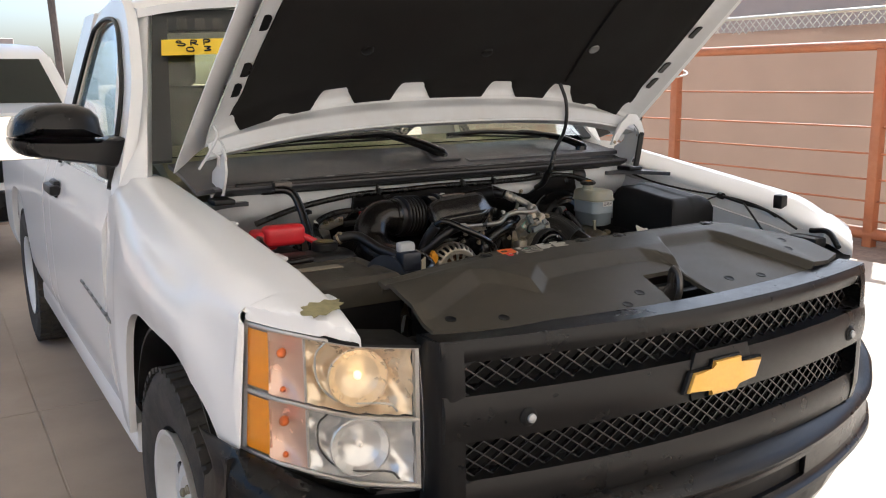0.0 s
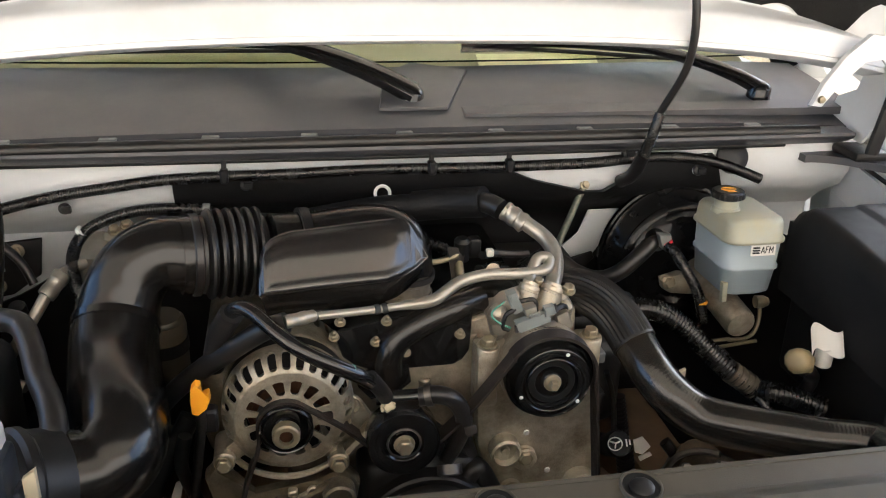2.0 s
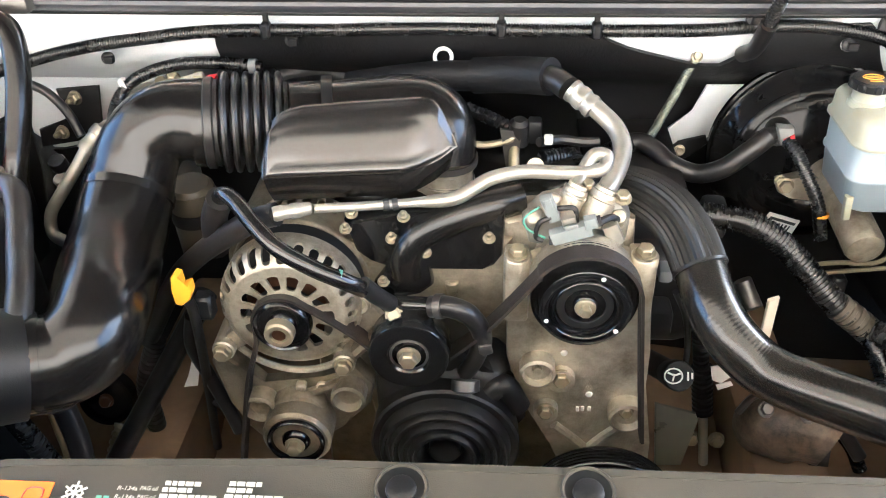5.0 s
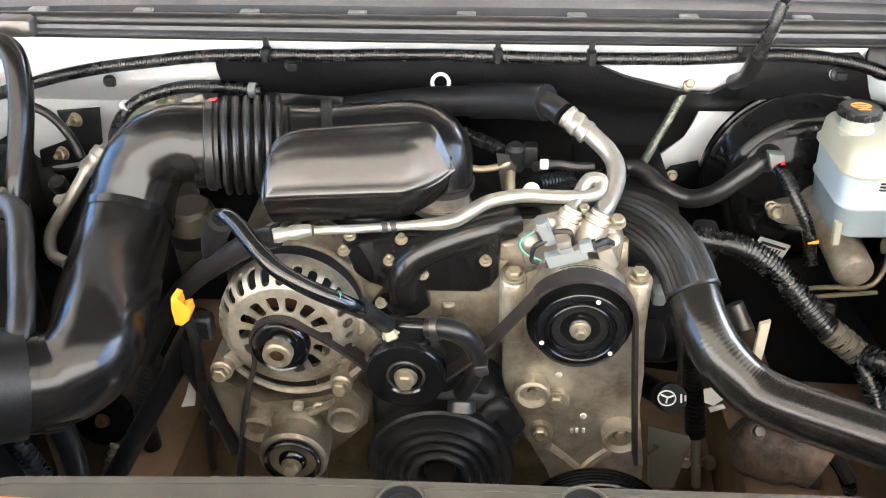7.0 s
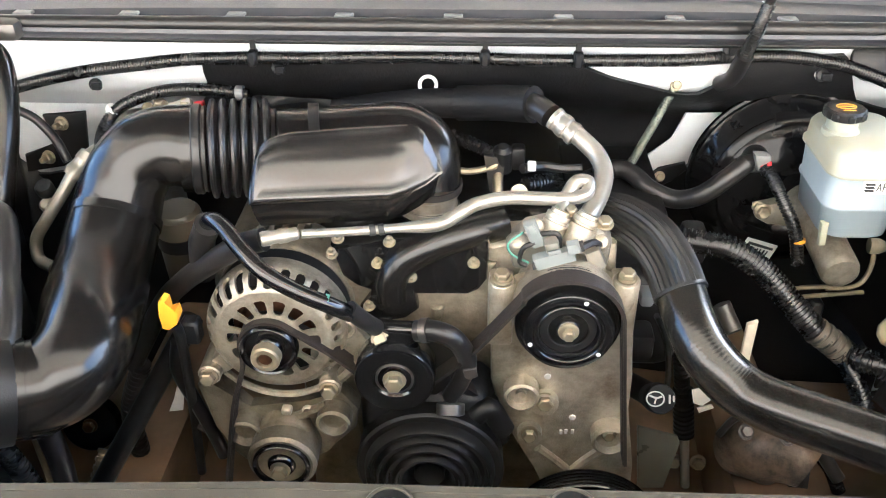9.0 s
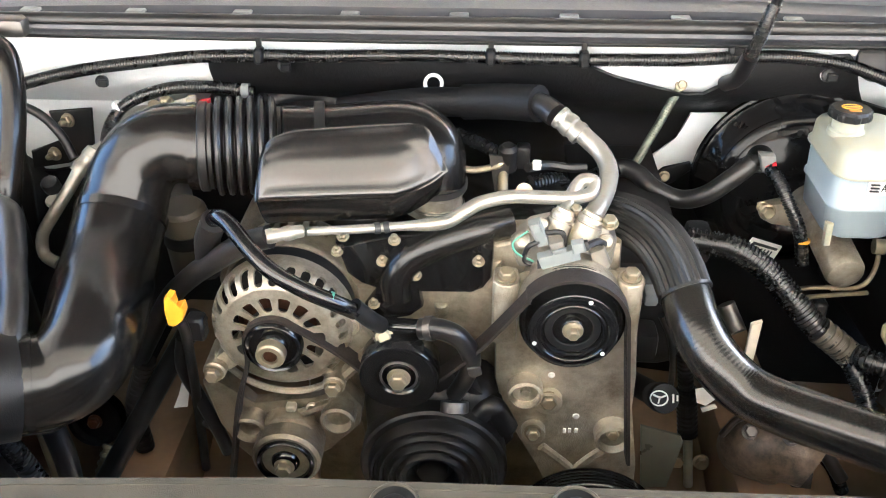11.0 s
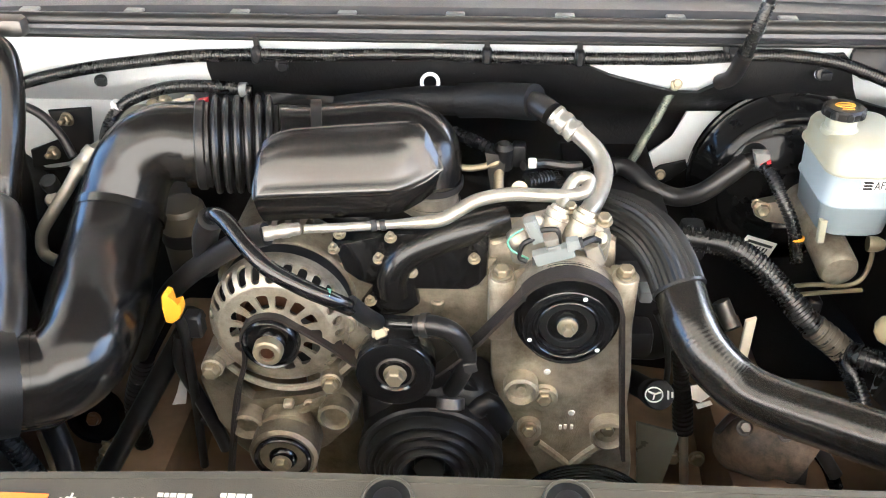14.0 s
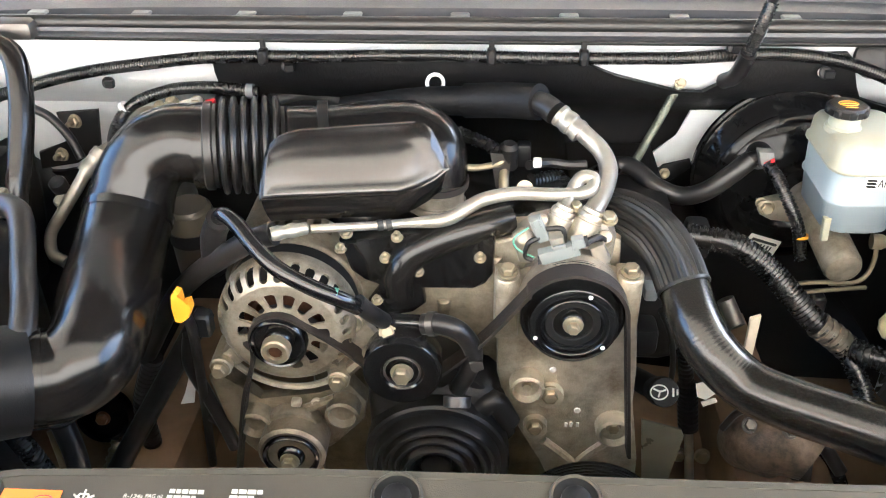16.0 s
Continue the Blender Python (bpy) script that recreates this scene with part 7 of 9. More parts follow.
def box_face(x, v):
    y0, y1, z0, z1 = lo_y(x), hi_y(x), lo_z(x), hi_z(x)
    tip = easy(-0.050, -0.022, x)
    e = min(v * (z1 - z0), (1 - 0.55 * tip) * (1 - v) * (z1 - z0), x - BX0)
    rim = 0.006 * (1 - easy(0, 0.008, e)) ** 1.5 * (1 - 0.6 * tip)
    dish = 0.0025 * easy(0.008, 0.016, e) * (1 - 0.6 * v) * (1 - tip)
    k = (0.62 * v + 0.21 * v * v + 0.17 * max(0, (v - 0.55) / 0.45) ** 2) * (1 - tip) + v * tip
    return (x, y0 + (y1 - y0) * k + rim + dish, z0 + (z1 - z0) * v)


bxs = sorted(set(lin(BX0, BX1, 70) + lin(BX0, BX0 + 0.012, 8) + lin(-0.058, BX1, 60)))
part("resonator_box", sheet(bxs, lambda u: 0, lambda u: 1, 44, box_face, lambda x, v: (0, 0.022, -0.012)), GLOSSBOX, intake, smooth=60)
part("box_base", sheet(lin(BX0 + 0.002, BX1 - 0.004, 50), lambda u: 0, lambda u: 1, 10, lambda x, v: (x - 0.06 * v * (x - 0.5 * (BX0 + BX1)), lo_y(x) + 0.006 - 0.003 * math.sin(math.pi * v) + 0.008 * v, lo_z(x) - 0.001 - 0.030 * v), lambda x, v: (0, 0.030, 0.006)), GLOSS, intake, smooth=60)
maf = thing("airflow_sensor", (-0.44, 1.845, 0.98), "black airflow sensor housing with grey plug", "sensor")
part("sensor_barrel", lathe([(-0.03, 0.055), (0.0, 0.056), (0.004, 0.060), (0.012, 0.060), (0.016, 0.055), (0.09, 0.055)], (-0.438, 1.852, 0.990), V((-0.413, 1.855, 0.985)) - V((-0.401, 1.863, 0.981)), 36), BLACK, maf)
MP, MQ = V((-0.449, 1.790, 1.058)), V((-0.451, 1.800, 1.085))
part("sensor_top", merge(rbox(MP.x - 0.026, MP.x + 0.026, MP.y - 0.022, MP.y + 0.022, MP.z - 0.030, MP.z + 0.018, 0.008), rbox(MP.x - 0.016, MP.x + 0.03, MP.y - 0.012, MP.y + 0.012, MP.z - 0.05, MP.z - 0.02, 0.004)), mat("blue_black_plastic", (0.012, 0.015, 0.022), 0.4, var=0.1), maf)
part("plug", rbox(MQ.x - 0.021, MQ.x + 0.021, MQ.y - 0.014, MQ.y + 0.014, MQ.z - 0.016, MQ.z + 0.012, 0.007), mat("pale_plug", (0.34, 0.35, 0.36), 0.5, var=0.08), maf)
part("white_tab", plate([(-0.416, 1.790, 1.048), (-0.404, 1.790, 1.057), (-0.404, 1.790, 1.024), (-0.416, 1.790, 1.022)], 0.006, 0.001), mat("cream_tab", (0.40, 0.36, 0.26), 0.5), maf)

airbox = thing("air_filter_box", (-0.65, 1.84, 0.72), "dusty black plastic air filter box with a faded label", "air filter box")
def lid_z(x, y):
    e = min(x + 0.755, -0.50 - x, y - 1.715, 1.955 - y)
    return 1.043 - 0.014 * (1 - easy(0, 0.014, e)) - 0.007 * easy(0.022, 0.030, e) + 0.004 * easy(0.05, 0.20, e)


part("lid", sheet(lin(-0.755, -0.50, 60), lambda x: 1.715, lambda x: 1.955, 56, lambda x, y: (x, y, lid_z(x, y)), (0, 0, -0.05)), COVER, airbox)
part("base", rbox(-0.752, -0.505, 1.72, 1.95, 0.72, 0.985, 0.012), BLACK, airbox)
part("lid_label", rbox(-0.700, -0.585, 1.868, 1.905, 1.0375, 1.0395, 0.0005, 1), mat("faded_label", (0.22, 0.19, 0.14), 0.6, var=0.2, scale=60), airbox)
part("outlet", lathe([(-0.02, 0.058), (0.045, 0.057), (0.05, 0.05)], (-0.505, 1.85, 0.965), (1, 0, 0), 30), BLACK, airbox)
surge = thing("coolant_tank", (-0.56, 2.04, 0.85), "black coolant reservoir with a ribbed cap and hose", "coolant tank")
part("tank", rbox(-0.70, -0.49, 1.975, 2.075, 0.86, 1.052, 0.025, 3), BLACK, surge)
cap = part("cap", lathe([(0, 0.030), (0.004, 0.034), (0.020, 0.034), (0.024, 0.030), (0.025, 0.012)], (-0.565, 2.03, 1.05), (0, 0, 1), 30), BLACK, surge)
part("cap_print", lathe([(0, 0.024), (0.0012, 0.024)], (-0.565, 2.03, 1.075), (0, 0, 1), 24), mat("faded_yellow_print", (0.12, 0.095, 0.035), 0.6), cap)
part("neck", lathe([(-0.01, 0.025), (0.012, 0.025)], (-0.565, 2.03, 1.045), (0, 0, 1), 24), BLACK, surge)
SHT = [(-0.520, 2.062, 1.066), (-0.500, 2.050, 1.076), (-0.472, 2.030, 1.078), (-0.455, 1.998, 1.066), (-0.440, 1.958, 1.050), (-0.422, 1.918, 1.042), (-0.412, 1.882, 1.026), (-0.418, 1.860, 0.995)]
part("tank_hose", tube(SHT, 0.0135, 16, 8), RUBBER, surge)
clamp_ring(surge, SHT, 0.06, 0.0140, 0.006, STEEL, "spring_clamp")
part("spring_clamp", rbox(-0.513, -0.500, 2.045, 2.070, 1.078, 1.088, 0.002, 1), STEEL, surge)
bat = thing("battery", (-0.60, 2.20, 0.80), "black battery with a bright red terminal cover", "battery")
part("case", rbox(-0.78, -0.60, 2.09, 2.27, 0.82, 1.045, 0.012), BLACK, bat)
part("terminal_cover", merge(rbox(-0.70, -0.59, 2.085, 2.135, 1.06, 1.115, 0.014, 3), rbox(-0.72, -0.66, 2.10, 2.18, 1.05, 1.10, 0.014, 3)), REDP, bat)
part("terminal_cover_tail", tube([(-0.60, 2.10, 1.085), (-0.575, 2.08, 1.07), (-0.555, 2.065, 1.055)], 0.009, 8, 5), REDP, bat)
part("cable", tube([(-0.70, 2.12, 1.08), (-0.73, 2.05, 1.09), (-0.70, 1.98, 1.045), (-0.62, 1.975, 1.045)], 0.0075, 10, 6), RUBBER, bat)

clamp_ring(intake, DUCT, 0.40, 0.0500, 0.010, GLOSS, "duct_ridge")
clamp_ring(intake, DUCT, 0.955, 0.0465, 0.008, GLOSS, "duct_ridge")
part("moulding_seam", tube([V(p) + V(0.012, -0.040, -0.030) for p in DUCT[7:]], 0.0012, 6, 8), GLOSS, intake)

# ---- air-conditioning pipes ----
acl = thing("air_conditioning_pipe", (0.039, 2.080, 1.078), "bright aluminium refrigerant pipe with crimped hose ends", "pipe", "refrigerant pipes")
A1 = [(-0.146, 2.012, 1.076), (-0.098, 2.025, 1.072), (-0.051, 2.040, 1.068), (-0.006, 2.050, 1.068), (0.016, 2.060, 1.076), (0.036, 2.070, 1.083), (0.069, 2.075, 1.088), (0.106, 2.080, 1.085), (0.135, 2.085, 1.083), (0.154, 2.090, 1.086), (0.157, 2.100, 1.095), (0.144, 2.100, 1.096), (0.134, 2.090, 1.085), (0.124, 2.070, 1.072)]
part("pipe", tube(A1, 0.0068, 14, 8, taper=lambda t: 0.72 + 0.40 * easy(0.25, 0.36, t)), ALU, acl)
part("crimp", lathe([(-0.020, 0.0074), (-0.016, 0.0080), (-0.010, 0.0080), (-0.008, 0.0070), (-0.002, 0.0070), (0.0, 0.0079), (0.008, 0.0079), (0.010, 0.0070), (0.018, 0.0068), (0.020, 0.005)], (-0.166, 2.000, 1.080), V((-0.146, 2.012, 1.076)) - V((-0.181, 1.995, 1.078)), 22), ALU, acl)
part("hose", tube([(-0.181, 1.995, 1.079), (-0.207, 2.000, 1.068), (-0.247, 2.020, 1.034), (-0.296, 2.050, 0.986), (-0.343, 2.080, 0.926), (-0.406, 2.100, 0.818)], 0.0125, 14, 8), RUBBER, acl)
for a, b in (((-0.078, 2.031, 1.070), (-0.072, 2.033, 1.070)), ((-0.068, 2.034, 1.069), (-0.062, 2.035, 1.070))):
    part("band", tube([a, b], 0.0063, 14, 1), INK, acl)
ac2 = thing("air_conditioning_pipe", (0.168, 2.150, 1.087), "bright aluminium suction pipe running to a foam-sleeved hose", "pipe", "refrigerant pipes")
A2 = [(0.150, 2.065, 1.065), (0.162, 2.085, 1.071), (0.175, 2.120, 1.077), (0.179, 2.145, 1.086), (0.172, 2.165, 1.097), (0.156, 2.180, 1.108), (0.140, 2.195, 1.117)]
part("pipe", tube(A2, 0.0108, 18, 8), ALU, ac2)
d2 = V((0.119, 2.205, 1.129)) - V((0.143, 2.190, 1.114))
part("crimp", lathe([(-0.017, 0.0105), (-0.015, 0.0140), (-0.009, 0.0140), (-0.007, 0.0126), (-0.003, 0.0126), (-0.001, 0.0143), (0.006, 0.0143), (0.008, 0.0130), (0.012, 0.0130), (0.014, 0.0143), (0.019, 0.0138), (0.020, 0.0105)], (0.137, 2.195, 1.117), d2, 28), ALU, ac2)
part("hose", tube([(0.120, 2.210, 1.124), (0.107, 2.225, 1.128), (0.091, 2.245, 1.125)], 0.0148, 16, 6), RUBBER, ac2)
part("foam_sleeve", tube([(0.101, 2.235, 1.128), (0.056, 2.270, 1.115), (0.009, 2.290, 1.105)], 0.0225, 22, 6), PAD, ac2)
part("sleeve_tail", tube([(0.009, 2.290, 1.105), (-0.039, 2.300, 1.100), (-0.092, 2.310, 1.090), (-0.157, 2.330, 1.072)], 0.0190, 18, 6), PAD, ac2)
AL3 = [(-0.458, 2.300, 1.037), (-0.482, 2.280, 1.032), (-0.496, 2.260, 1.022), (-0.513, 2.240, 0.995), (-0.536, 2.220, 0.962), (-0.552, 2.210, 0.937), (-0.551, 2.200, 0.912), (-0.529, 2.190, 0.905)]
ac3 = thing("air_conditioning_pipe", (-0.527, 2.220, 0.967), "dull aluminium pipe curving down beside the battery", "pipe", "refrigerant pipes")
part("pipe", tube(AL3, 0.0082, 14, 8), ALU, ac3)
part("crimp", lathe([(-0.02, 0.012), (-0.008, 0.0125), (-0.006, 0.0115), (0.004, 0.0115), (0.006, 0.0130), (0.018, 0.0125), (0.02, 0.009)], (-0.492, 2.260, 1.023), V((-0.482, 2.280, 1.032)) - V((-0.508, 2.250, 1.004)), 22), ALU, ac3)
accum = thing("receiver_drier", (-0.446, 2.360, 1.045), "silver receiver drier with fittings behind the duct", "drier")
part("can", lathe([(-0.14, 0.04), (-0.01, 0.044), (0.012, 0.038), (0.02, 0.02)], (-0.449, 2.360, 1.028), (0, -0.2, 1), 30), ALU, accum)
for px in ((-0.405, 2.350, 1.071), (-0.423, 2.350, 1.063), (-0.373, 2.360, 1.067)):
    bolt(accum, px, (0, -0.4, 1), 0.008)
part("plate", plate([(-0.441, 2.360, 1.050), (-0.364, 2.360, 1.072), (-0.363, 2.360, 1.055), (-0.439, 2.360, 1.032)], 0.012, 0.003, (0, -0.5, 0.8)), ALU, accum)
part("red_cap", plate([(-0.338, 2.300, 1.098), (-0.325, 2.300, 1.100), (-0.325, 2.300, 1.086), (-0.338, 2.300, 1.082)], 0.012, 0.003), REDP, accum)

# ---- cooling hoses ----
RH = [(0.153, 2.140, 1.016), (0.178, 2.125, 1.037), (0.205, 2.100, 1.045), (0.229, 2.075, 1.039), (0.246, 2.050, 1.022), (0.256, 2.022, 1.003), (0.263, 1.985, 0.987), (0.280, 1.955, 0.967), (0.309, 1.930, 0.950), (0.342, 1.905, 0.949), (0.383, 1.880, 0.951), (0.426, 1.855, 0.953), (0.477, 1.830, 0.956), (0.475, 1.78, 0.965), (0.478, 1.70, 0.955)]
SLEEVE = mat("ribbed_rubber_sleeve", (0.0085, 0.0082, 0.0072), 0.42, var=0.15, scale=60, spec=0.4, bump=0.1, bscale=500)
radh = thing("radiator_hose", (0.277, 1.960, 0.970), "thick black upper radiator hose with ribbed sleeve and braided cover", "hose")
part("ribbed_sleeve", tube(RH[:6], 0.0285, 56, 8, flute=0.035, flutes=1), SLEEVE, radh, smooth=8)
part("sleeve_end", tube([V(RH[5]) + (V(RH[4]) - V(RH[5])) * 0.10, V(RH[5])], 0.0300, 24, 2), RUBBER, radh)
BRAIDH = mat("braided_hose_cover", (0.010, 0.0092, 0.0075), 0.20, spec=0.6, var=0.15, scale=60, bump=0.03, bscale=420, dirt=(0.05, 0.044, 0.034), dirt_amt=0.2, dirt_scale=18)
part("braided_hose", tube(RH[5:], 0.0276, 36, 10, ridge=0.000026, pitch=0.0046), BRAIDH, radh, smooth=50)
CO = [(0.284, 2.160, 0.987), (0.307, 2.155, 0.986), (0.339, 2.145, 0.985), (0.376, 2.130, 0.965), (0.410, 2.110, 0.934), (0.439, 2.090, 0.908), (0.476, 2.080, 0.881)]
loom = thing("wiring_loom", (0.381, 2.130, 0.957), "black corrugated wiring conduit with a taped junction", "wiring loom", "wiring looms")
part("conduit", tube(CO, 0.0155, 20, 8, ridge=0.0024, pitch=0.0050), LOOM, loom)
part("conduit_branch", tube([(0.476, 2.080, 0.881), (0.494, 2.060, 0.886), (0.516, 2.050, 0.884), (0.557, 2.030, 0.873)], 0.0155, 18, 8, ridge=0.0024, pitch=0.0052), LOOM, loom)
part("conduit_branch", tube([(0.474, 2.080, 0.881), (0.483, 2.060, 0.865), (0.494, 2.040, 0.839), (0.497, 2.020, 0.818)], 0.0115, 16, 8, ridge=0.0020, pitch=0.0046), LOOM, loom)
part("tape_wrap", tube([(0.439, 2.090, 0.908), (0.461, 2.084, 0.893), (0.481, 2.080, 0.877)], 0.0172, 18, 6, ridge=0.0014, pitch=0.009), mat("tan_loom_tape", (0.07, 0.06, 0.045), 0.4, var=0.3, scale=120), loom)
part("loom_anchor", rbox(0.285, 0.315, 2.15, 2.19, 0.955, 1.0, 0.008), BLACK, loom)

# harness along the cowl
HR = [(-0.646, 2.325, 1.086), (-0.599, 2.325, 1.101), (-0.544, 2.326, 1.116), (-0.484, 2.327, 1.128), (-0.417, 2.328, 1.137), (-0.347, 2.329, 1.145), (-0.260, 2.329, 1.148), (-0.182, 2.330, 1.148), (-0.107, 2.330, 1.150), (-0.033, 2.330, 1.151), (0.042, 2.330, 1.150), (0.103, 2.330, 1.149), (0.162, 2.330, 1.149), (0.230, 2.332, 1.149), (0.295, 2.335, 1.149), (0.360, 2.337, 1.153), (0.424, 2.337, 1.154), (0.482, 2.335, 1.148), (0.525, 2.330, 1.137), (0.576, 2.320, 1.118)]
harn = thing("wiring_harness", (-0.033, 2.330, 1.151), "black corrugated harness clipped along the firewall below the cowl", "wiring loom", "wiring looms")
part("conduit", tube(HR, 0.0086, 14, 8, ridge=0.0013, pitch=0.0036), LOOM, harn)
for px in ((-0.260, 2.322, 1.151), (0.041, 2.322, 1.154), (0.160, 2.322, 1.153)):
    p = V(px)
    part("clip", merge(rbox(p.x - 0.006, p.x + 0.006, p.y - 0.008, p.y + 0.012, p.z - 0.011, p.z + 0.010, 0.003, 1), rbox(p.x - 0.0035, p.x + 0.0035, p.y + 0.004, p.y + 0.010, p.z, p.z + 0.024, 0.001, 1)), BLACK, harn)
for px in ((-0.484, 2.340, 1.104), (-0.231, 2.335, 1.132), (0.352, 2.340, 1.162), (0.473, 2.335, 1.131)):
    p = V(px)
    part("clip_stud", merge(lathe([(0, 0.0085), (0.006, 0.008), (0.008, 0.004)], p, (0, -1, 0.4), 14), rbox(p.x - 0.003, p.x + 0.010, p.y - 0.012, p.y - 0.004, p.z - 0.004, p.z + 0.006, 0.001, 1)), BLACK, harn)
lh = thing("wiring_loom", (-0.398, 2.360, 1.084), "black corrugated conduit looping behind the intake duct", "wiring loom", "wiring looms")
part("conduit", tube([(-0.279, 2.345, 1.090), (-0.329, 2.345, 1.096), (-0.384, 2.345, 1.095), (-0.427, 2.340, 1.086), (-0.457, 2.330, 1.073), (-0.472, 2.310, 1.054), (-0.471, 2.280, 1.031), (-0.456, 2.250, 0.995)], 0.0088, 16, 8, ridge=0.0012, pitch=0.0036), LOOM, lh)
part("band", lathe([(-0.003, 0.0100), (0.003, 0.0100)], (-0.463, 2.328, 1.072), (0.6, 0, 0.6), 16), LABELW, lh)
part("end_collar", lathe([(-0.005, 0.0102), (0.005, 0.0102)], (-0.290, 2.345, 1.092), (1, 0, 0), 16), GREY, lh)
part("cover", rbox(-0.36, -0.20, 2.36, 2.44, 1.045, 1.065, 0.008), BLACK, lh)
WH = [(0.375, 2.255, 1.462), (0.385, 2.235, 1.400), (0.390, 2.245, 1.320), (0.370, 2.275, 1.241), (0.363, 2.275, 1.210), (0.357, 2.285, 1.175), (0.355, 2.315, 1.134), (0.349, 2.345, 1.114)]
wash = thing("washer_hose", (0.40, 2.32, 1.2), "thin black washer hose running from bonnet to cowl", "hose")
part("hose_upper", tube(WH[:4], 0.0058, 10, 8), RUBBER, wash)
part("hose_ribbed", tube(WH[3:6], 0.0085, 14, 8, ridge=0.0012, pitch=0.004), LOOM, wash)
part("hose_lower", tube(WH[5:], 0.0105, 12, 6), RUBBER, wash)
strap = thing("ground_strap", (0.269, 2.360, 1.042), "woven metal ground strap bolted to the firewall", "strap")
part("strap_braid", tube([(0.296, 2.362, 1.101), (0.286, 2.358, 1.082), (0.272, 2.350, 1.053), (0.258, 2.340, 1.029), (0.249, 2.330, 1.015), (0.236, 2.310, 1.006)], 0.0060, 12, 8, ridge=0.0004, pitch=0.0034), BRAID, strap)
bolt(strap, (0.296, 2.360, 1.105), (0, -1, 0.5), 0.0062)
solo("firewall_ring", merge(lathe([(0, 0.0135), (0.003, 0.013), (0.004, 0.0105), (0.003, 0.009), (0, 0.0085)], (-0.033, 2.325, 1.115), (0, -1, 0.4), 28, cap=False)), LABELW, "white ring sealing a hole in the firewall pad", "grommet")
for nm, px in (("a", (-0.080, 2.345, 1.125)), ("b", (0.024, 2.345, 1.127))):
    solo("firewall_plug", lathe([(0, 0.0075), (0.003, 0.007), (0.004, 0.003)], px, (0, -1, 0.5), 18), LABELW, "small white plug on the firewall pad", "plug", "firewall plugs")
solo("firewall_plug", lathe([(0, 0.007), (0.003, 0.006), (0.004, 0.002)], (0.471, 2.335, 1.131), (0, -1, 0.5), 18), LABELW, "small white plug on the firewall pad", "plug", "firewall plugs")
solo("firewall_grommet", lathe([(0, 0.027), (0.006, 0.026), (0.010, 0.018), (0.012, 0.004)], (0.535, 2.345, 1.148), (0, -1, 0.4), 28), BLACK, "round black rubber grommet high on the firewall", "grommet")

# ---- brake servo, master cylinder and reservoir ----
BC = V(0.455, 2.315, 0.976)
servo = thing("brake_servo", tuple(BC - V(0, 0, 0.12)), "large round black brake servo on the firewall", "brake servo")
part("servo_drum", lathe([(-0.12, 0.094), (-0.045, 0.120), (-0.040, 0.125), (-0.028, 0.125), (-0.024, 0.119), (-0.006, 0.111), (0.012, 0.094), (0.024, 0.070), (0.028, 0.043), (0.034, 0.038), (0.036, 0.02)], BC, (0, -1, 0.06), 64), SERVO, servo)
part("servo_step", lathe([(-0.004, 0.105), (0.006, 0.1085), (0.010, 0.105), (0.013, 0.098)], BC, (0, -1, 0.06), 64, cap=False), SERVO, servo)
part("servo_flange", lathe([(-0.046, 0.122), (-0.044, 0.1285), (-0.036, 0.1285), (-0.034, 0.122)], BC, (0, -1, 0.06), 64, cap=False), SERVO, servo)
valve = part("check_valve", merge(lathe([(-0.01, 0.017), (0.012, 0.016), (0.02, 0.012)], (0.394, 2.285, 1.035), (-0.3, -0.9, 0.2), 18), lathe([(0, 0.009), (0.025, 0.009)], (0.389, 2.270, 1.042), (-1, -0.2, -0.3), 14)), BLACK, servo)
part("valve_plug", plate([(0.381, 2.262, 1.058), (0.401, 2.262, 1.057), (0.406, 2.262, 1.036), (0.389, 2.262, 1.034)], 0.014, 0.003), GREY, servo)
part("red_lock", plate([(0.390, 2.250, 1.043), (0.402, 2.250, 1.050), (0.404, 2.250, 1.043), (0.394, 2.250, 1.035)], 0.005, 0.001), REDP, servo)
part("vacuum_hose", tube([(0.379, 2.265, 1.040), (0.355, 2.260, 1.019), (0.326, 2.260, 0.994), (0.297, 2.270, 0.981), (0.264, 2.280, 0.990), (0.242, 2.300, 1.002), (0.220, 2.310, 1.005), (0.182, 2.300, 0.992)], 0.0125, 16, 8), RUBBER, servo)
part("plug_lead", tube([(0.396, 2.250, 1.040), (0.405, 2.235, 1.032), (0.416, 2.215, 1.011), (0.432, 2.200, 0.979), (0.442, 2.190, 0.935)], 0.0085, 12, 8, ridge=0.0014, pitch=0.005), LOOM, servo)
part("yellow_mark", lathe([(0, 0.0090), (0.004, 0.0090)], (0.438, 2.197, 0.968), (0.1, -0.2, -1), 12), YELLOW, servo)
label = part("servo_label", plate([(0.403, 2.275, 0.922), (0.445, 2.275, 0.909), (0.437, 2.275, 0.886), (0.393, 2.275, 0.901)], 0.0015, 0, (0, -1, -0.3)), LABELW, servo)
for i in range(7):
    k0, k1 = 0.12 + i * 0.11, 0.12 + i * 0.11 + (0.05 if i % 2 else 0.035)
    a, b, c, d = (V(q) for q in ((0.402, 2.272, 0.922), (0.445, 2.272, 0.908), (0.436, 2.272, 0.888), (0.393, 2.272, 0.900)))
    part("label_bar", plate([a.lerp(d, 0.45).lerp(b.lerp(c, 0.45), k0), a.lerp(d, 0.45).lerp(b.lerp(c, 0.45), k1), a.lerp(d, 0.82).lerp(b.lerp(c, 0.82), k1), a.lerp(d, 0.82).lerp(b.lerp(c, 0.82), k0)], 0.0008, 0, (0, -1, -0.3)), INK, label)
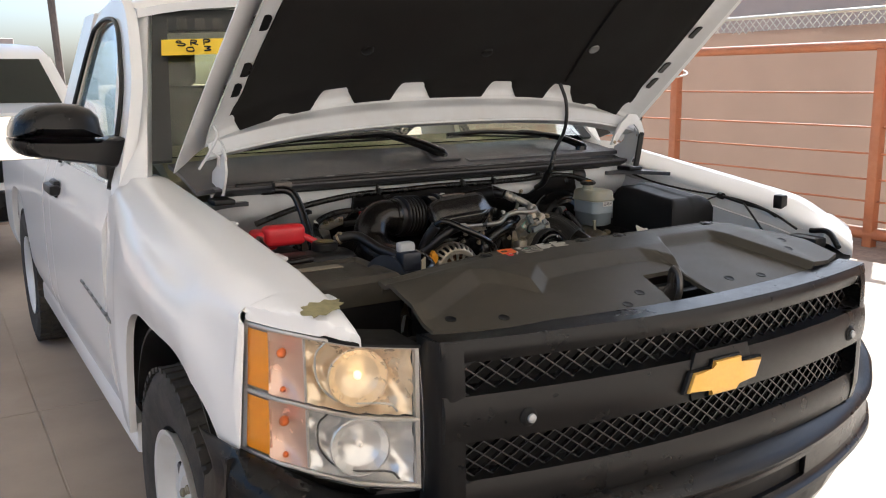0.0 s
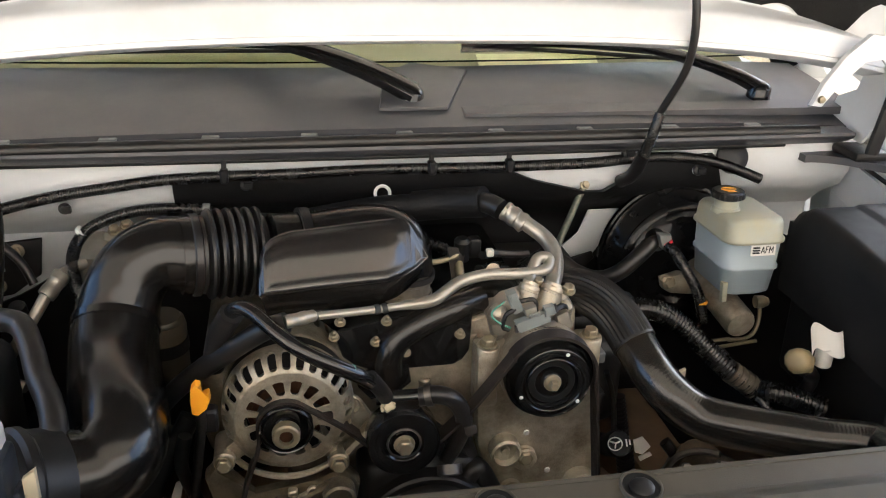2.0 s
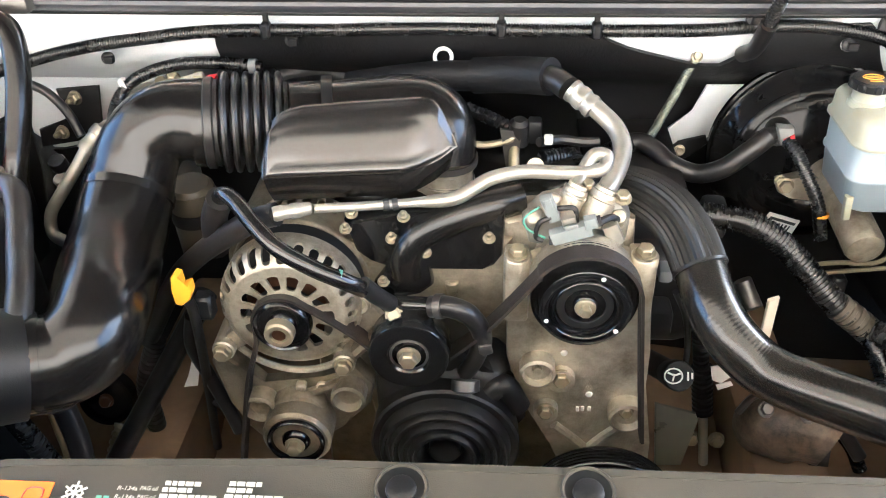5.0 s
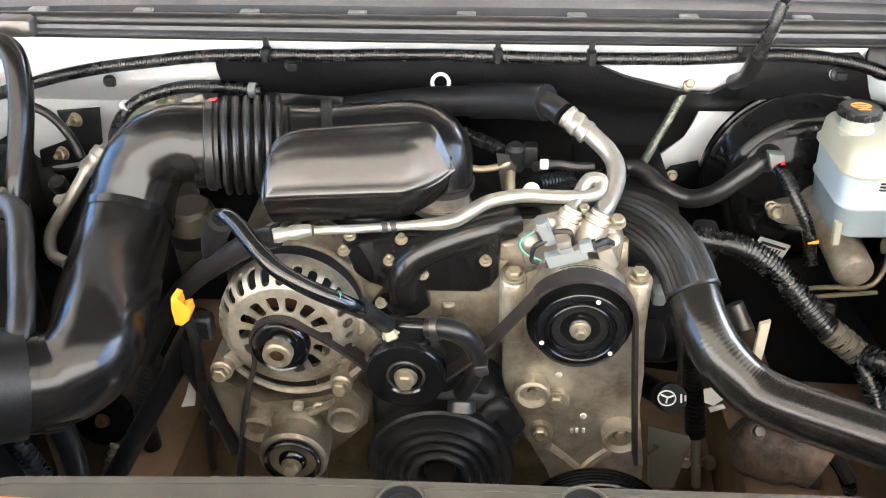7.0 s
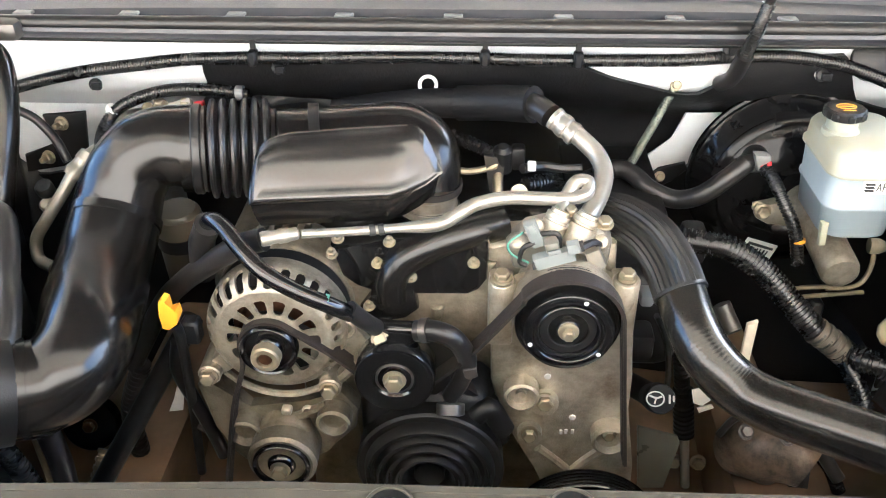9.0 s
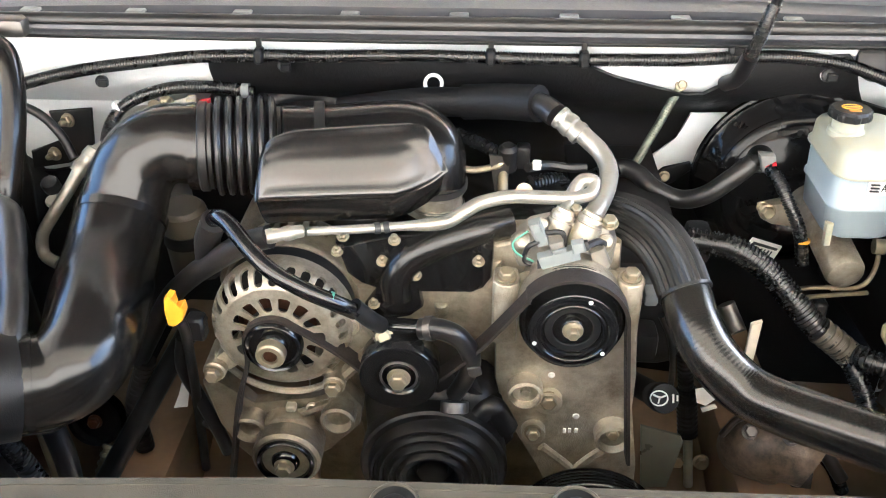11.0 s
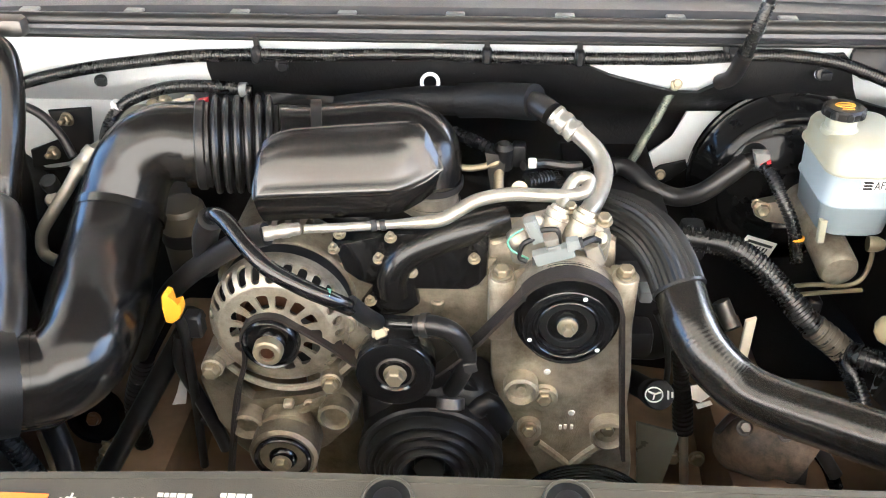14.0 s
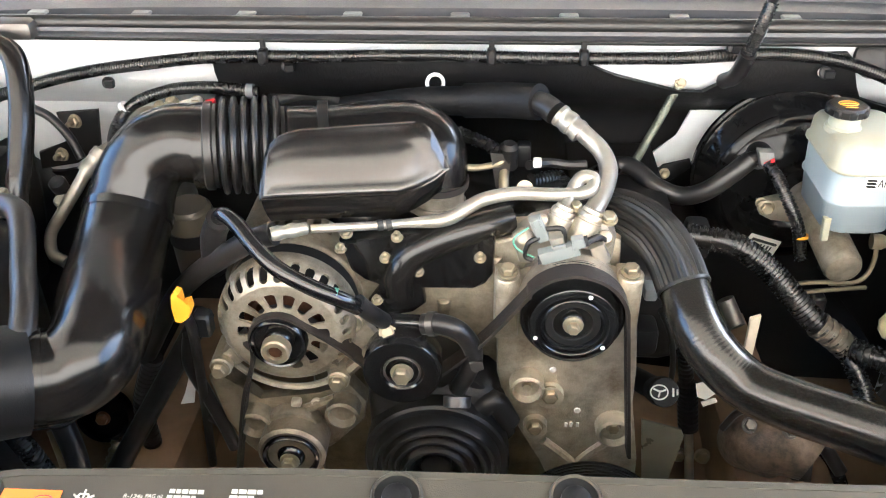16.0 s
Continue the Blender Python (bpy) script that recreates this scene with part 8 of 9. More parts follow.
part("label_bar", plate([a.lerp(d, 0.16).lerp(b.lerp(c, 0.16), 0.1), a.lerp(d, 0.16).lerp(b.lerp(c, 0.16), 0.9), a.lerp(d, 0.32).lerp(b.lerp(c, 0.32), 0.9), a.lerp(d, 0.32).lerp(b.lerp(c, 0.32), 0.1)], 0.0008, 0, (0, -1, -0.3)), INK, label)
master = thing("brake_master_cylinder", (0.47, 2.20, 0.94), "cast brake master cylinder with translucent fluid reservoir", "master cylinder")
MC = V(0.470, 2.26, 0.975)
part("cylinder", merge(lathe([(-0.02, 0.03), (0.02, 0.026), (0.05, 0.0235), (0.115, 0.0235), (0.121, 0.021), (0.124, 0.012)], MC, (0.05, -1, -0.18), 30), plate([(0.395, 2.265, 0.982), (0.423, 2.265, 0.990), (0.468, 2.265, 0.984), (0.475, 2.265, 0.950), (0.415, 2.265, 0.957), (0.400, 2.265, 0.965)], 0.016, 0.004)), CAST, master)
bolt(master, (0.404, 2.245, 0.980), (0, -1, 0.1), 0.0085)
bolt(master, (0.398, 2.250, 0.984), (0, -1, 0.1), 0.006)


def res_ring(z, x0, x1, y0, y1, c):
    out = []
    for cx, cy, a0 in ((x1 - c, y0 + c, -90), (x1 - c, y1 - c, 0), (x0 + c, y1 - c, 90), (x0 + c, y0 + c, 180)):
        out += [V(cx + c * math.cos(math.radians(a0 + 15 * k)), cy + c * math.sin(math.radians(a0 + 15 * k)), z) for k in range(7)]
    return out


RX = 0.484
part("reservoir_top", rings_to_bm([res_ring(z, RX - w, RX + w, 2.195 - d, 2.20 + e, c) for z, w, d, e, c in ((1.078, 0.046, 0.049, 0.069, 0.022), (1.080, 0.0490, 0.052, 0.072, 0.024), (1.084, 0.0490, 0.052, 0.072, 0.024), (1.087, 0.046, 0.049, 0.069, 0.022), (1.106, 0.045, 0.047, 0.067, 0.021), (1.112, 0.042, 0.043, 0.063, 0.019), (1.115, 0.034, 0.034, 0.055, 0.014))]), TANK, master, "milky white reservoir", smooth=60)
part("reservoir_base", rings_to_bm([res_ring(z, RX - w, RX + w, 2.195 - d, 2.20 + e, 0.021) for z, w, d, e in ((0.996, 0.034, 0.038, 0.054), (1.001, 0.040, 0.044, 0.061), (1.036, 0.043, 0.047, 0.064), (1.038, 0.0455, 0.049, 0.066), (1.042, 0.0455, 0.049, 0.066), (1.044, 0.0435, 0.047, 0.065), (1.0775, 0.045, 0.048, 0.066))]), TANKLOW, master, "pale blue fluid-filled lower reservoir", smooth=60)
part("reservoir_neck", lathe([(0, 0.021), (0.006, 0.0205), (0.008, 0.0175), (0.022, 0.0175)], (0.458, 2.205, 1.110), (0, 0, 1), 28), TANK, master)
rescap = part("reservoir_cap", lathe([(0, 0.019), (0.002, 0.0228), (0.010, 0.0232), (0.013, 0.021), (0.0135, 0.010)], (0.458, 2.205, 1.130), (0, 0, 1), 30), BLACK, master)
for i in range(8):
    a = 2 * math.pi * i / 8
    part("cap_grip", rbox(-0.0045, 0.0045, 0.0200, 0.0250, 0, 0.010, 0.002, 1), BLACK, rescap).matrix_basis = Matrix.Translation((0.458, 2.205, 1.1315)) @ Matrix.Rotation(a, 4, "Z")
part("cap_symbol", tube([(0.458 + 0.011 * math.cos(a), 2.205 + 0.007 * math.sin(a), 1.1438) for a in lin(0, 2 * math.pi, 20)], 0.0007, 6, 2), YELLOW, rescap)
part("cap_symbol", rbox(0.449, 0.467, 2.2040, 2.2058, 1.1430, 1.1444, 0.0004, 1), YELLOW, rescap)
part("cap_symbol", rbox(0.451, 0.465, 2.1930, 2.1942, 1.1430, 1.1442, 0.0004, 1), YELLOW, rescap)
lab = part("reservoir_label", plate([(0.474, 2.1460, 1.062), (0.512, 2.1460, 1.062), (0.512, 2.1475, 1.079), (0.474, 2.1475, 1.079)], 0.0012, 0), LABELW, master)
def stroke(*pts):
    part("label_letter", tube([(x, 2.1452, z) for x, z in pts], 0.00065, 5, 1), INK, lab)


# the letters A F M
stroke((0.4895, 1.0655), (0.4922, 1.0755))
stroke((0.4949, 1.0655), (0.4922, 1.0755))
stroke((0.4905, 1.0690), (0.4939, 1.0690))
stroke((0.4968, 1.0655), (0.4968, 1.0755))
stroke((0.4968, 1.0755), (0.5005, 1.0755))
stroke((0.4968, 1.0710), (0.4998, 1.0710))
stroke((0.5022, 1.0655), (0.5022, 1.0755))
stroke((0.5022, 1.0755), (0.5050, 1.0690))
stroke((0.5050, 1.0690), (0.5078, 1.0755))
stroke((0.5078, 1.0755), (0.5078, 1.0655))
for z in (1.066, 1.070, 1.074):
    part("label_line", rbox(0.476, 0.486, 2.1425, 2.1455, z, z + 0.0016, 0.0002, 1), BLACK, lab)
part("reservoir_foot", plate([(0.442, 2.160, 1.018), (0.451, 2.160, 1.018), (0.453, 2.160, 0.987), (0.445, 2.160, 0.986)], 0.008, 0.002), TANK, master)
part("port", lathe([(0, 0.010), (0.012, 0.010), (0.02, 0.006)], (0.523, 2.190, 0.965), (1, -0.1, 0), 14), STEEL, master)
part("brake_pipe", tube([(0.530, 2.190, 0.965), (0.531, 2.185, 0.941), (0.524, 2.180, 0.919), (0.507, 2.175, 0.911), (0.476, 2.170, 0.913)], 0.0032, 8, 6), STEEL, master)
part("brake_pipe", tube([(0.417, 2.160, 0.913), (0.448, 2.170, 0.913), (0.479, 2.170, 0.915)], 0.0030, 8, 5), STEEL, master)
part("brake_pipe", tube([(0.416, 2.150, 0.908), (0.461, 2.160, 0.908), (0.523, 2.170, 0.908)], 0.0030, 8, 5), STEEL, master)
part("pipe_clip", rbox(0.455, 0.472, 2.15, 2.17, 0.872, 0.902, 0.003, 1), BLACK, master)
mount = thing("firewall_bracket", (0.319, 2.400, 0.950), "black pressed bracket with a plated stud on the firewall", "bracket")
part("plate", plate([(0.287, 2.405, 0.949), (0.298, 2.405, 0.960), (0.335, 2.405, 0.970), (0.340, 2.405, 0.959), (0.321, 2.405, 0.942), (0.304, 2.405, 0.930), (0.290, 2.405, 0.935)], 0.006, 0.002), BLACK, mount)
bolt(mount, (0.300, 2.397, 0.948), (0, -1, 0.3), 0.0065)
solo("firewall_patch", plate([(0.330, 2.425, 1.038), (0.395, 2.425, 1.039), (0.365, 2.425, 0.990), (0.330, 2.425, 0.938), (0.289, 2.425, 0.926), (0.275, 2.425, 0.942), (0.279, 2.425, 0.966), (0.315, 2.425, 0.998)], 0.004, 0.001), WHITE_IN, "white painted firewall showing between black pads", "panel")

# ---- fuse box and right side ----
fuse = thing("fuse_box", (0.66, 2.03, 0.88), "black lidded fuse and relay box", "fuse box")
part("fuse_base", rbox(0.566, 0.735, 1.928, 2.172, 0.86, 1.0, 0.01), BLACK, fuse)
part("fuse_lid", sheet(lin(0.556, 0.744, 28), lambda x: 1.918, lambda x: 2.190, 28, lambda x, y: (x, y, 1.102 + 0.020 * easy(1.93, 2.16, y) - 0.014 * easy(0.69, 0.744, x) - 0.026 * (1 - min(1, max(0, min(x - 0.556, 0.744 - x, y - 1.918, 2.190 - y)) / 0.024)) ** 2.2 + 0.003 * easy(0.645, 0.651, x)), (0, 0, -0.110)), CAPB, fuse, smooth=50)
ftag = thing("paper_tag", (0.51, 2.00, 0.95), "pale curled paper tag on a beige wiring plug", "tag")
part("tag", sheet(lin(0, 1, 12), lambda u: 0, lambda u: 1, 4, lambda u, v: (0.498 + 0.052 * u, 2.000 + 0.014 * u + 0.010 * math.sin(u * 5) + 0.014 * v, 0.980 - 0.008 * u + 0.032 * v + 0.004 * math.sin(u * 6)), (0, 0.0012, -0.0006)), LABELW, ftag)
part("tag_cuff", tube([(0.532, 2.022, 0.980), (0.535, 2.026, 0.950)], 0.012, 14, 2), LABELW, ftag)
part("plug", merge(lathe([(-0.022, 0.013), (-0.012, 0.017), (0.010, 0.017), (0.016, 0.013), (0.018, 0.008)], (0.487, 2.01, 0.967), (-0.7, -0.5, 0.35), 10), rbox(0.480, 0.512, 2.008, 2.026, 0.946, 0.970, 0.004)), mat("beige_plug", (0.24, 0.19, 0.10), 0.5, var=0.15, scale=60), ftag)
part("plug_lead", tube([(0.505, 2.022, 0.945), (0.535, 2.04, 0.92), (0.54, 2.06, 0.88)], 0.010, 10, 6), RUBBER, ftag)
wire = thing("wiring_loom", (0.74, 2.0, 1.09), "thin black loom along the wing with cable ties", "wiring loom", "wiring looms")
part("lead", tube([(0.742, 2.30, 1.140), (0.758, 2.20, 1.118), (0.772, 2.06, 1.104), (0.775, 1.92, 1.100), (0.770, 1.80, 1.090), (0.758, 1.70, 1.070), (0.735, 1.60, 1.040)], 0.0036, 8, 8), RUBBER, wire)
part("lead", tube([(0.775, 1.92, 1.100), (0.770, 1.82, 1.086), (0.764, 1.74, 1.078), (0.756, 1.69, 1.064)], 0.0050, 8, 8), RUBBER, wire)
part("lead", tube([(0.772, 1.83, 1.092), (0.745, 1.77, 1.060), (0.715, 1.70, 1.020)], 0.0034, 8, 6), RUBBER, wire)
part("lead", tube([(0.773, 1.93, 1.099), (0.752, 1.945, 1.090), (0.738, 1.955, 1.078)], 0.0030, 8, 6), RUBBER, wire)
part("cable_tie", lathe([(-0.009, 0.011), (0.009, 0.011)], (0.774, 1.92, 1.100), (0.2, 1, 0.1), 12), BLACK, wire)
solo("wing_bumper", rbox(0.778, 0.806, 1.690, 1.722, 1.074, 1.124, 0.004), BLACK, "black rubber bonnet stop on the wing edge", "bump stop")
solo("wing_bracket", merge(rbox(0.69, 0.74, 1.50, 1.60, 1.0, 1.03, 0.008), tube([(0.72, 1.45, 1.01), (0.74, 1.50, 1.045), (0.745, 1.56, 1.04)], 0.008, 8, 5)), BLACK, "black bracket behind the headlamp", "bracket")

# ---- low parts seen between the accessories ----
dip = thing("dipstick", (-0.280, 1.965, 1.013), "bright yellow oil dipstick handle", "dipstick")
part("handle", plate([(-0.288, 1.965, 1.025), (-0.283, 1.965, 1.031), (-0.278, 1.965, 1.029), (-0.277, 1.965, 1.016), (-0.269, 1.965, 1.019), (-0.268, 1.965, 1.009), (-0.273, 1.965, 0.997), (-0.282, 1.965, 0.990), (-0.289, 1.965, 0.992), (-0.290, 1.965, 1.009)], 0.012, 0.003), YELLOW, dip)
part("dipstick_tube", tube([(-0.283, 1.972, 0.986), (-0.283, 1.980, 0.963), (-0.292, 2.000, 0.906), (-0.308, 2.030, 0.808), (-0.328, 2.060, 0.667)], 0.006, 10, 6), BLACK, dip)
part("tube_bracket", rbox(-0.285, -0.265, 1.985, 2.005, 0.945, 0.975, 0.003, 1), BLACK, dip)
bp = thing("coolant_pipe", (-0.169, 1.960, 1.062), "glossy black coolant pipe crossing the alternator", "pipe")
part("pipe", tube([(-0.251, 2.030, 1.060), (-0.248, 2.020, 1.078), (-0.233, 2.000, 1.098), (-0.217, 1.985, 1.098), (-0.193, 1.962, 1.084), (-0.168, 1.945, 1.070), (-0.137, 1.940, 1.053), (-0.106, 1.945, 1.033), (-0.091, 1.955, 1.017)], 0.0088, 16, 8), SATIN, bp)
part("pipe_end", tube([(-0.092, 1.955, 1.023), (-0.079, 1.965, 1.001), (-0.070, 1.985, 0.977)], 0.0095, 12, 5), BLACK, bp)
part("elbow_hose", tube([(-0.242, 2.010, 1.087), (-0.260, 2.030, 1.049), (-0.271, 2.050, 0.998)], 0.014, 12, 5), RUBBER, bp)
part("green_mark", lathe([(-0.002, 0.0092), (0.002, 0.0092)], (-0.113, 1.944, 1.038), (1, 0, -0.4), 14), BEAMB, bp)
canister = thing("idle_canister", (-0.346, 2.19, 0.90), "olive-tan metal canister with a black band below the duct", "canister")
part("can", lathe([(-0.10, 0.030), (-0.012, 0.031), (-0.002, 0.029), (0.0, 0.026), (0.004, 0.024), (0.005, 0.010)], (-0.346, 2.190, 0.996), (0, -0.1, 1), 32), mat("olive_tan_paint", (0.045, 0.038, 0.025), 0.45, var=0.2, scale=30), canister)
part("band", lathe([(-0.047, 0.0322), (-0.028, 0.0322)], (-0.346, 2.190, 0.996), (0, -0.1, 1), 32), CAPB, canister)
# left inner wing bracket with studs
lb = thing("wing_brace", (-0.568, 2.360, 1.016), "black pressed bracket with two plated nuts", "bracket")
part("brace", plate([(-0.602, 2.400, 1.033), (-0.537, 2.400, 1.039), (-0.546, 2.400, 0.980), (-0.588, 2.400, 0.950), (-0.648, 2.400, 0.939), (-0.645, 2.400, 0.968), (-0.592, 2.400, 0.988)], 0.006, 0.002), BLACK, lb)
part("brace_strip", tube([(-0.604, 2.272, 1.186), (-0.575, 2.262, 1.184), (-0.556, 2.250, 1.168), (-0.547, 2.225, 1.128), (-0.545, 2.190, 1.078), (-0.546, 2.155, 1.030), (-0.556, 2.130, 0.960)], 0.016, 14, 8, flat=0.7), GLOSS, lb)
part("side_panel", plate([(-0.597, 2.300, 1.077), (-0.595, 2.300, 1.044), (-0.597, 2.300, 0.965), (-0.609, 2.300, 0.880), (-0.655, 2.300, 0.869)], 0.006, 0.002), BLACK, lb)
part("service_cap", lathe([(-0.012, 0.0115), (0.0, 0.012), (0.003, 0.0105), (0.0022, 0.006), (0.003, 0.002)], (-0.537, 2.235, 1.003), (0, -0.45, 0.9), 22), BLACK, lb)
part("service_port", lathe([(-0.02, 0.010), (-0.008, 0.0105), (-0.006, 0.008)], (-0.541, 2.235, 0.982), (0, -0.45, 0.9), 18), ALU, lb)
part("cable", tube([(-0.599, 2.320, 1.077), (-0.571, 2.320, 1.061), (-0.545, 2.310, 1.036), (-0.530, 2.300, 1.007)], 0.0065, 10, 6), RUBBER, lb)
for px in ((-0.570, 2.385, 1.025), (-0.603, 2.385, 0.970)):
    bolt(lb, px, (-0.2, -1, 0.1), 0.0085)
    part("stud_end", lathe([(0.006, 0.0045), (0.018, 0.0042), (0.020, 0.002)], px, (-0.2, -1, 0.1), 12), STEEL, lb)
solo("cowl_end_cap", merge(rbox(-0.60, -0.545, 2.285, 2.325, 1.18, 1.205, 0.008)), DARKSTEEL, "dull metal end piece of the cowl rail", "end cap")
low = thing("lower_hoses", (-0.448, 2.000, 0.754), "dark pipes and hoses low beside the engine", "pipes")
part("diagonal_bar", tube([(-0.307, 2.080, 0.911), (-0.342, 2.060, 0.854), (-0.390, 2.030, 0.776), (-0.440, 2.000, 0.694), (-0.466, 1.980, 0.641)], 0.0135, 12, 6), BLACK, low)
part("black_hose", tube([(-0.395, 2.100, 0.819), (-0.426, 2.100, 0.738), (-0.427, 2.100, 0.653), (-0.439, 2.100, 0.560)], 0.013, 12, 6, ridge=0.001, pitch=0.008), RUBBER, low)
part("black_hose", tube([(-0.468, 1.980, 0.811), (-0.458, 1.970, 0.765), (-0.459, 1.960, 0.696)], 0.014, 12, 6), RUBBER, low)
part("steel_line", tube([(-0.484, 1.980, 0.801), (-0.469, 1.960, 0.746), (-0.467, 1.950, 0.707)], 0.006, 10, 5), STEEL, low)
part("loom_hose", tube([(-0.479, 1.900, 0.897), (-0.462, 1.900, 0.847), (-0.448, 1.900, 0.803), (-0.428, 1.900, 0.748)], 0.012, 14, 8, ridge=0.002, pitch=0.006), LOOM, low)
part("lower_pulley", lathe([(-0.02, 0.02), (-0.02, 0.038), (0.0, 0.038), (0.0, 0.032), (-0.006, 0.030), (-0.006, 0.012)], (-0.490, 2.100, 0.706), (0, -1, 0.3), 30), SATIN, low)
bolt(low, (-0.482, 2.090, 0.716), (0, -1, 0.3), 0.008, COPPER)
part("silver_joint", tube([(-0.453, 2.060, 0.703), (-0.459, 2.040, 0.681), (-0.469, 2.030, 0.648)], 0.009, 10, 4, ridge=0.002, pitch=0.01), STEEL, low)
part("alternator_lead", tube([(-0.309, 2.030, 0.915), (-0.317, 2.030, 0.872), (-0.305, 2.030, 0.827), (-0.285, 2.020, 0.781), (-0.276, 2.020, 0.742)], 0.0085, 10, 6), RUBBER, low)
part("alternator_lead", tube([(-0.312, 2.040, 0.827), (-0.312, 2.040, 0.780), (-0.290, 2.030, 0.771)], 0.006, 8, 5), RUBBER, low)
solo("paper_tag", plate([(-0.329, 2.050, 0.834), (-0.319, 2.050, 0.838), (-0.330, 2.050, 0.789), (-0.348, 2.050, 0.786), (-0.338, 2.050, 0.808)], 0.002), LABELW, "small white paper tag on a lead", "tag", "paper tags")
solo("paper_tag", plate([(-0.291, 2.040, 0.800), (-0.285, 2.040, 0.808), (-0.279, 2.040, 0.767), (-0.286, 2.040, 0.762)], 0.002), LABELW, "small white paper tag on a lead", "tag", "paper tags")
solo("paper_tag", plate([(0.318, 2.120, 0.783), (0.332, 2.120, 0.788), (0.347, 2.120, 0.769), (0.335, 2.120, 0.756), (0.323, 2.120, 0.761)], 0.002), LABELW, "small white paper tag on a lead", "tag", "paper tags")
solo("paper_tag", plate([(0.329, 2.120, 0.752), (0.347, 2.120, 0.759), (0.351, 2.120, 0.753), (0.333, 2.120, 0.744)], 0.002), LABELW, "small white paper tag on a lead", "tag", "paper tags")
solo("pale_strip", plate([(0.361, 2.100, 0.909), (0.373, 2.100, 0.914), (0.373, 2.100, 0.838), (0.362, 2.100, 0.842)], 0.006, 0.001), mat("pale_plastic_strip", (0.55, 0.50, 0.40), 0.5), "pale folded plastic strip behind the radiator hose", "strip")
oil = thing("oil_filler", (0.256, 2.050, 0.829), "black oil filler cap with a printed symbol", "filler cap")
OC = V((0.256, 2.040, 0.838))
part("cap", lathe([(-0.03, 0.016), (-0.01, 0.017), (-0.008, 0.0185), (0.006, 0.0185), (0.009, 0.017)], OC, (0.1, -0.8, 0.6), 28), CAPB, oil)
OD = V(0.1, -0.8, 0.6).normalized()
OE = V(1, 0.08, -0.06).normalized()
OF = OD.cross(OE) * -1


def on_cap(u, v):
    return OC + OD * 0.0096 + OE * u - OF * v


part("cap_ring", tube([on_cap(-0.007 + 0.0105 * math.cos(a), 0.0085 * math.sin(a)) for a in lin(0, 2 * math.pi, 20)], 0.0009, 5, 2), LABELW, oil)
part("cap_mark", tube([on_cap(-0.014, 0.004), on_cap(-0.006, 0.001), on_cap(0.001, 0.003)], 0.0012, 5, 3), LABELW, oil)
part("cap_mark", tube([on_cap(-0.006, 0.001), on_cap(-0.008, -0.006)], 0.0010, 5, 3), LABELW, oil)
part("cap_mark", tube([on_cap(0.010, -0.005), on_cap(0.010, 0.005)], 0.0012, 5, 2), LABELW, oil)
part("cap_mark", tube([on_cap(0.015, -0.003), on_cap(0.015, 0.004)], 0.0012, 5, 2), LABELW, oil)
part("filler_tube", tube([OC, OC + V(-0.005, 0.03, -0.02), OC + V(-0.02, 0.07, -0.04), OC + V(-0.04, 0.10, -0.05)], 0.015, 14, 6), CAPB, oil)
shaft = thing("steering_shaft", (0.317, 2.120, 0.733), "dark steering shaft with ribbed rubber boots", "shaft")
part("shaft_rod", tube([(0.322, 2.128, 0.699), (0.328, 2.124, 0.655), (0.335, 2.120, 0.604)], 0.0065, 12, 3), ALU, shaft)
part("boot", tube([(0.302, 2.155, 0.839), (0.313, 2.142, 0.763)], 0.0105, 14, 3, ridge=0.0028, pitch=0.0062), RUBBER, shaft)
part("boot", tube([(0.314, 2.142, 0.763), (0.323, 2.130, 0.692)], 0.0140, 14, 3, ridge=0.0036, pitch=0.0068), RUBBER, shaft)
bolt(shaft, (0.315, 2.130, 0.643), (0, -1, 0.3), 0.009)
bolt(shaft, (0.349, 2.130, 0.641), (0, -1, 0.3), 0.009)
rl = thing("lower_wiring", (0.257, 2.100, 0.881), "dark wiring plugs and hoses below the radiator hose", "wiring")
part("plug", rbox(0.226, 0.242, 2.075, 2.10, 0.945, 0.962, 0.004), GREY, rl)
part("lead", tube([(0.251, 2.090, 0.923), (0.272, 2.110, 0.873), (0.284, 2.120, 0.820), (0.286, 2.120, 0.772)], 0.004, 10, 6), RUBBER, rl)
part("plug", rbox(0.215, 0.255, 2.09, 2.13, 0.85, 0.89, 0.008), BLACK, rl)
part("hose", tube([(0.369, 2.120, 0.775), (0.400, 2.100, 0.741), (0.444, 2.080, 0.747), (0.466, 2.060, 0.748), (0.496, 2.040, 0.711)], 0.009, 12, 6), RUBBER, rl)
part("copper_clip", tube([(0.445, 2.080, 0.722), (0.458, 2.080, 0.712), (0.454, 2.080, 0.697), (0.471, 2.080, 0.687)], 0.005, 8, 4), COPPER, rl)
part("connector", plate([(0.449, 2.090, 0.696), (0.476, 2.090, 0.693), (0.480, 2.090, 0.657), (0.453, 2.090, 0.659)], 0.02, 0.004), BLACK, rl)
part("loom_branch", tube([(0.473, 2.070, 0.728), (0.492, 2.060, 0.709), (0.507, 2.050, 0.679)], 0.009, 12, 5, ridge=0.0015, pitch=0.005), LOOM, rl)
part("chrome_barrel", tube([(0.341, 2.140, 0.906), (0.351, 2.130, 0.887), (0.356, 2.120, 0.878)], 0.011, 12, 4), DARKSTEEL, rl)
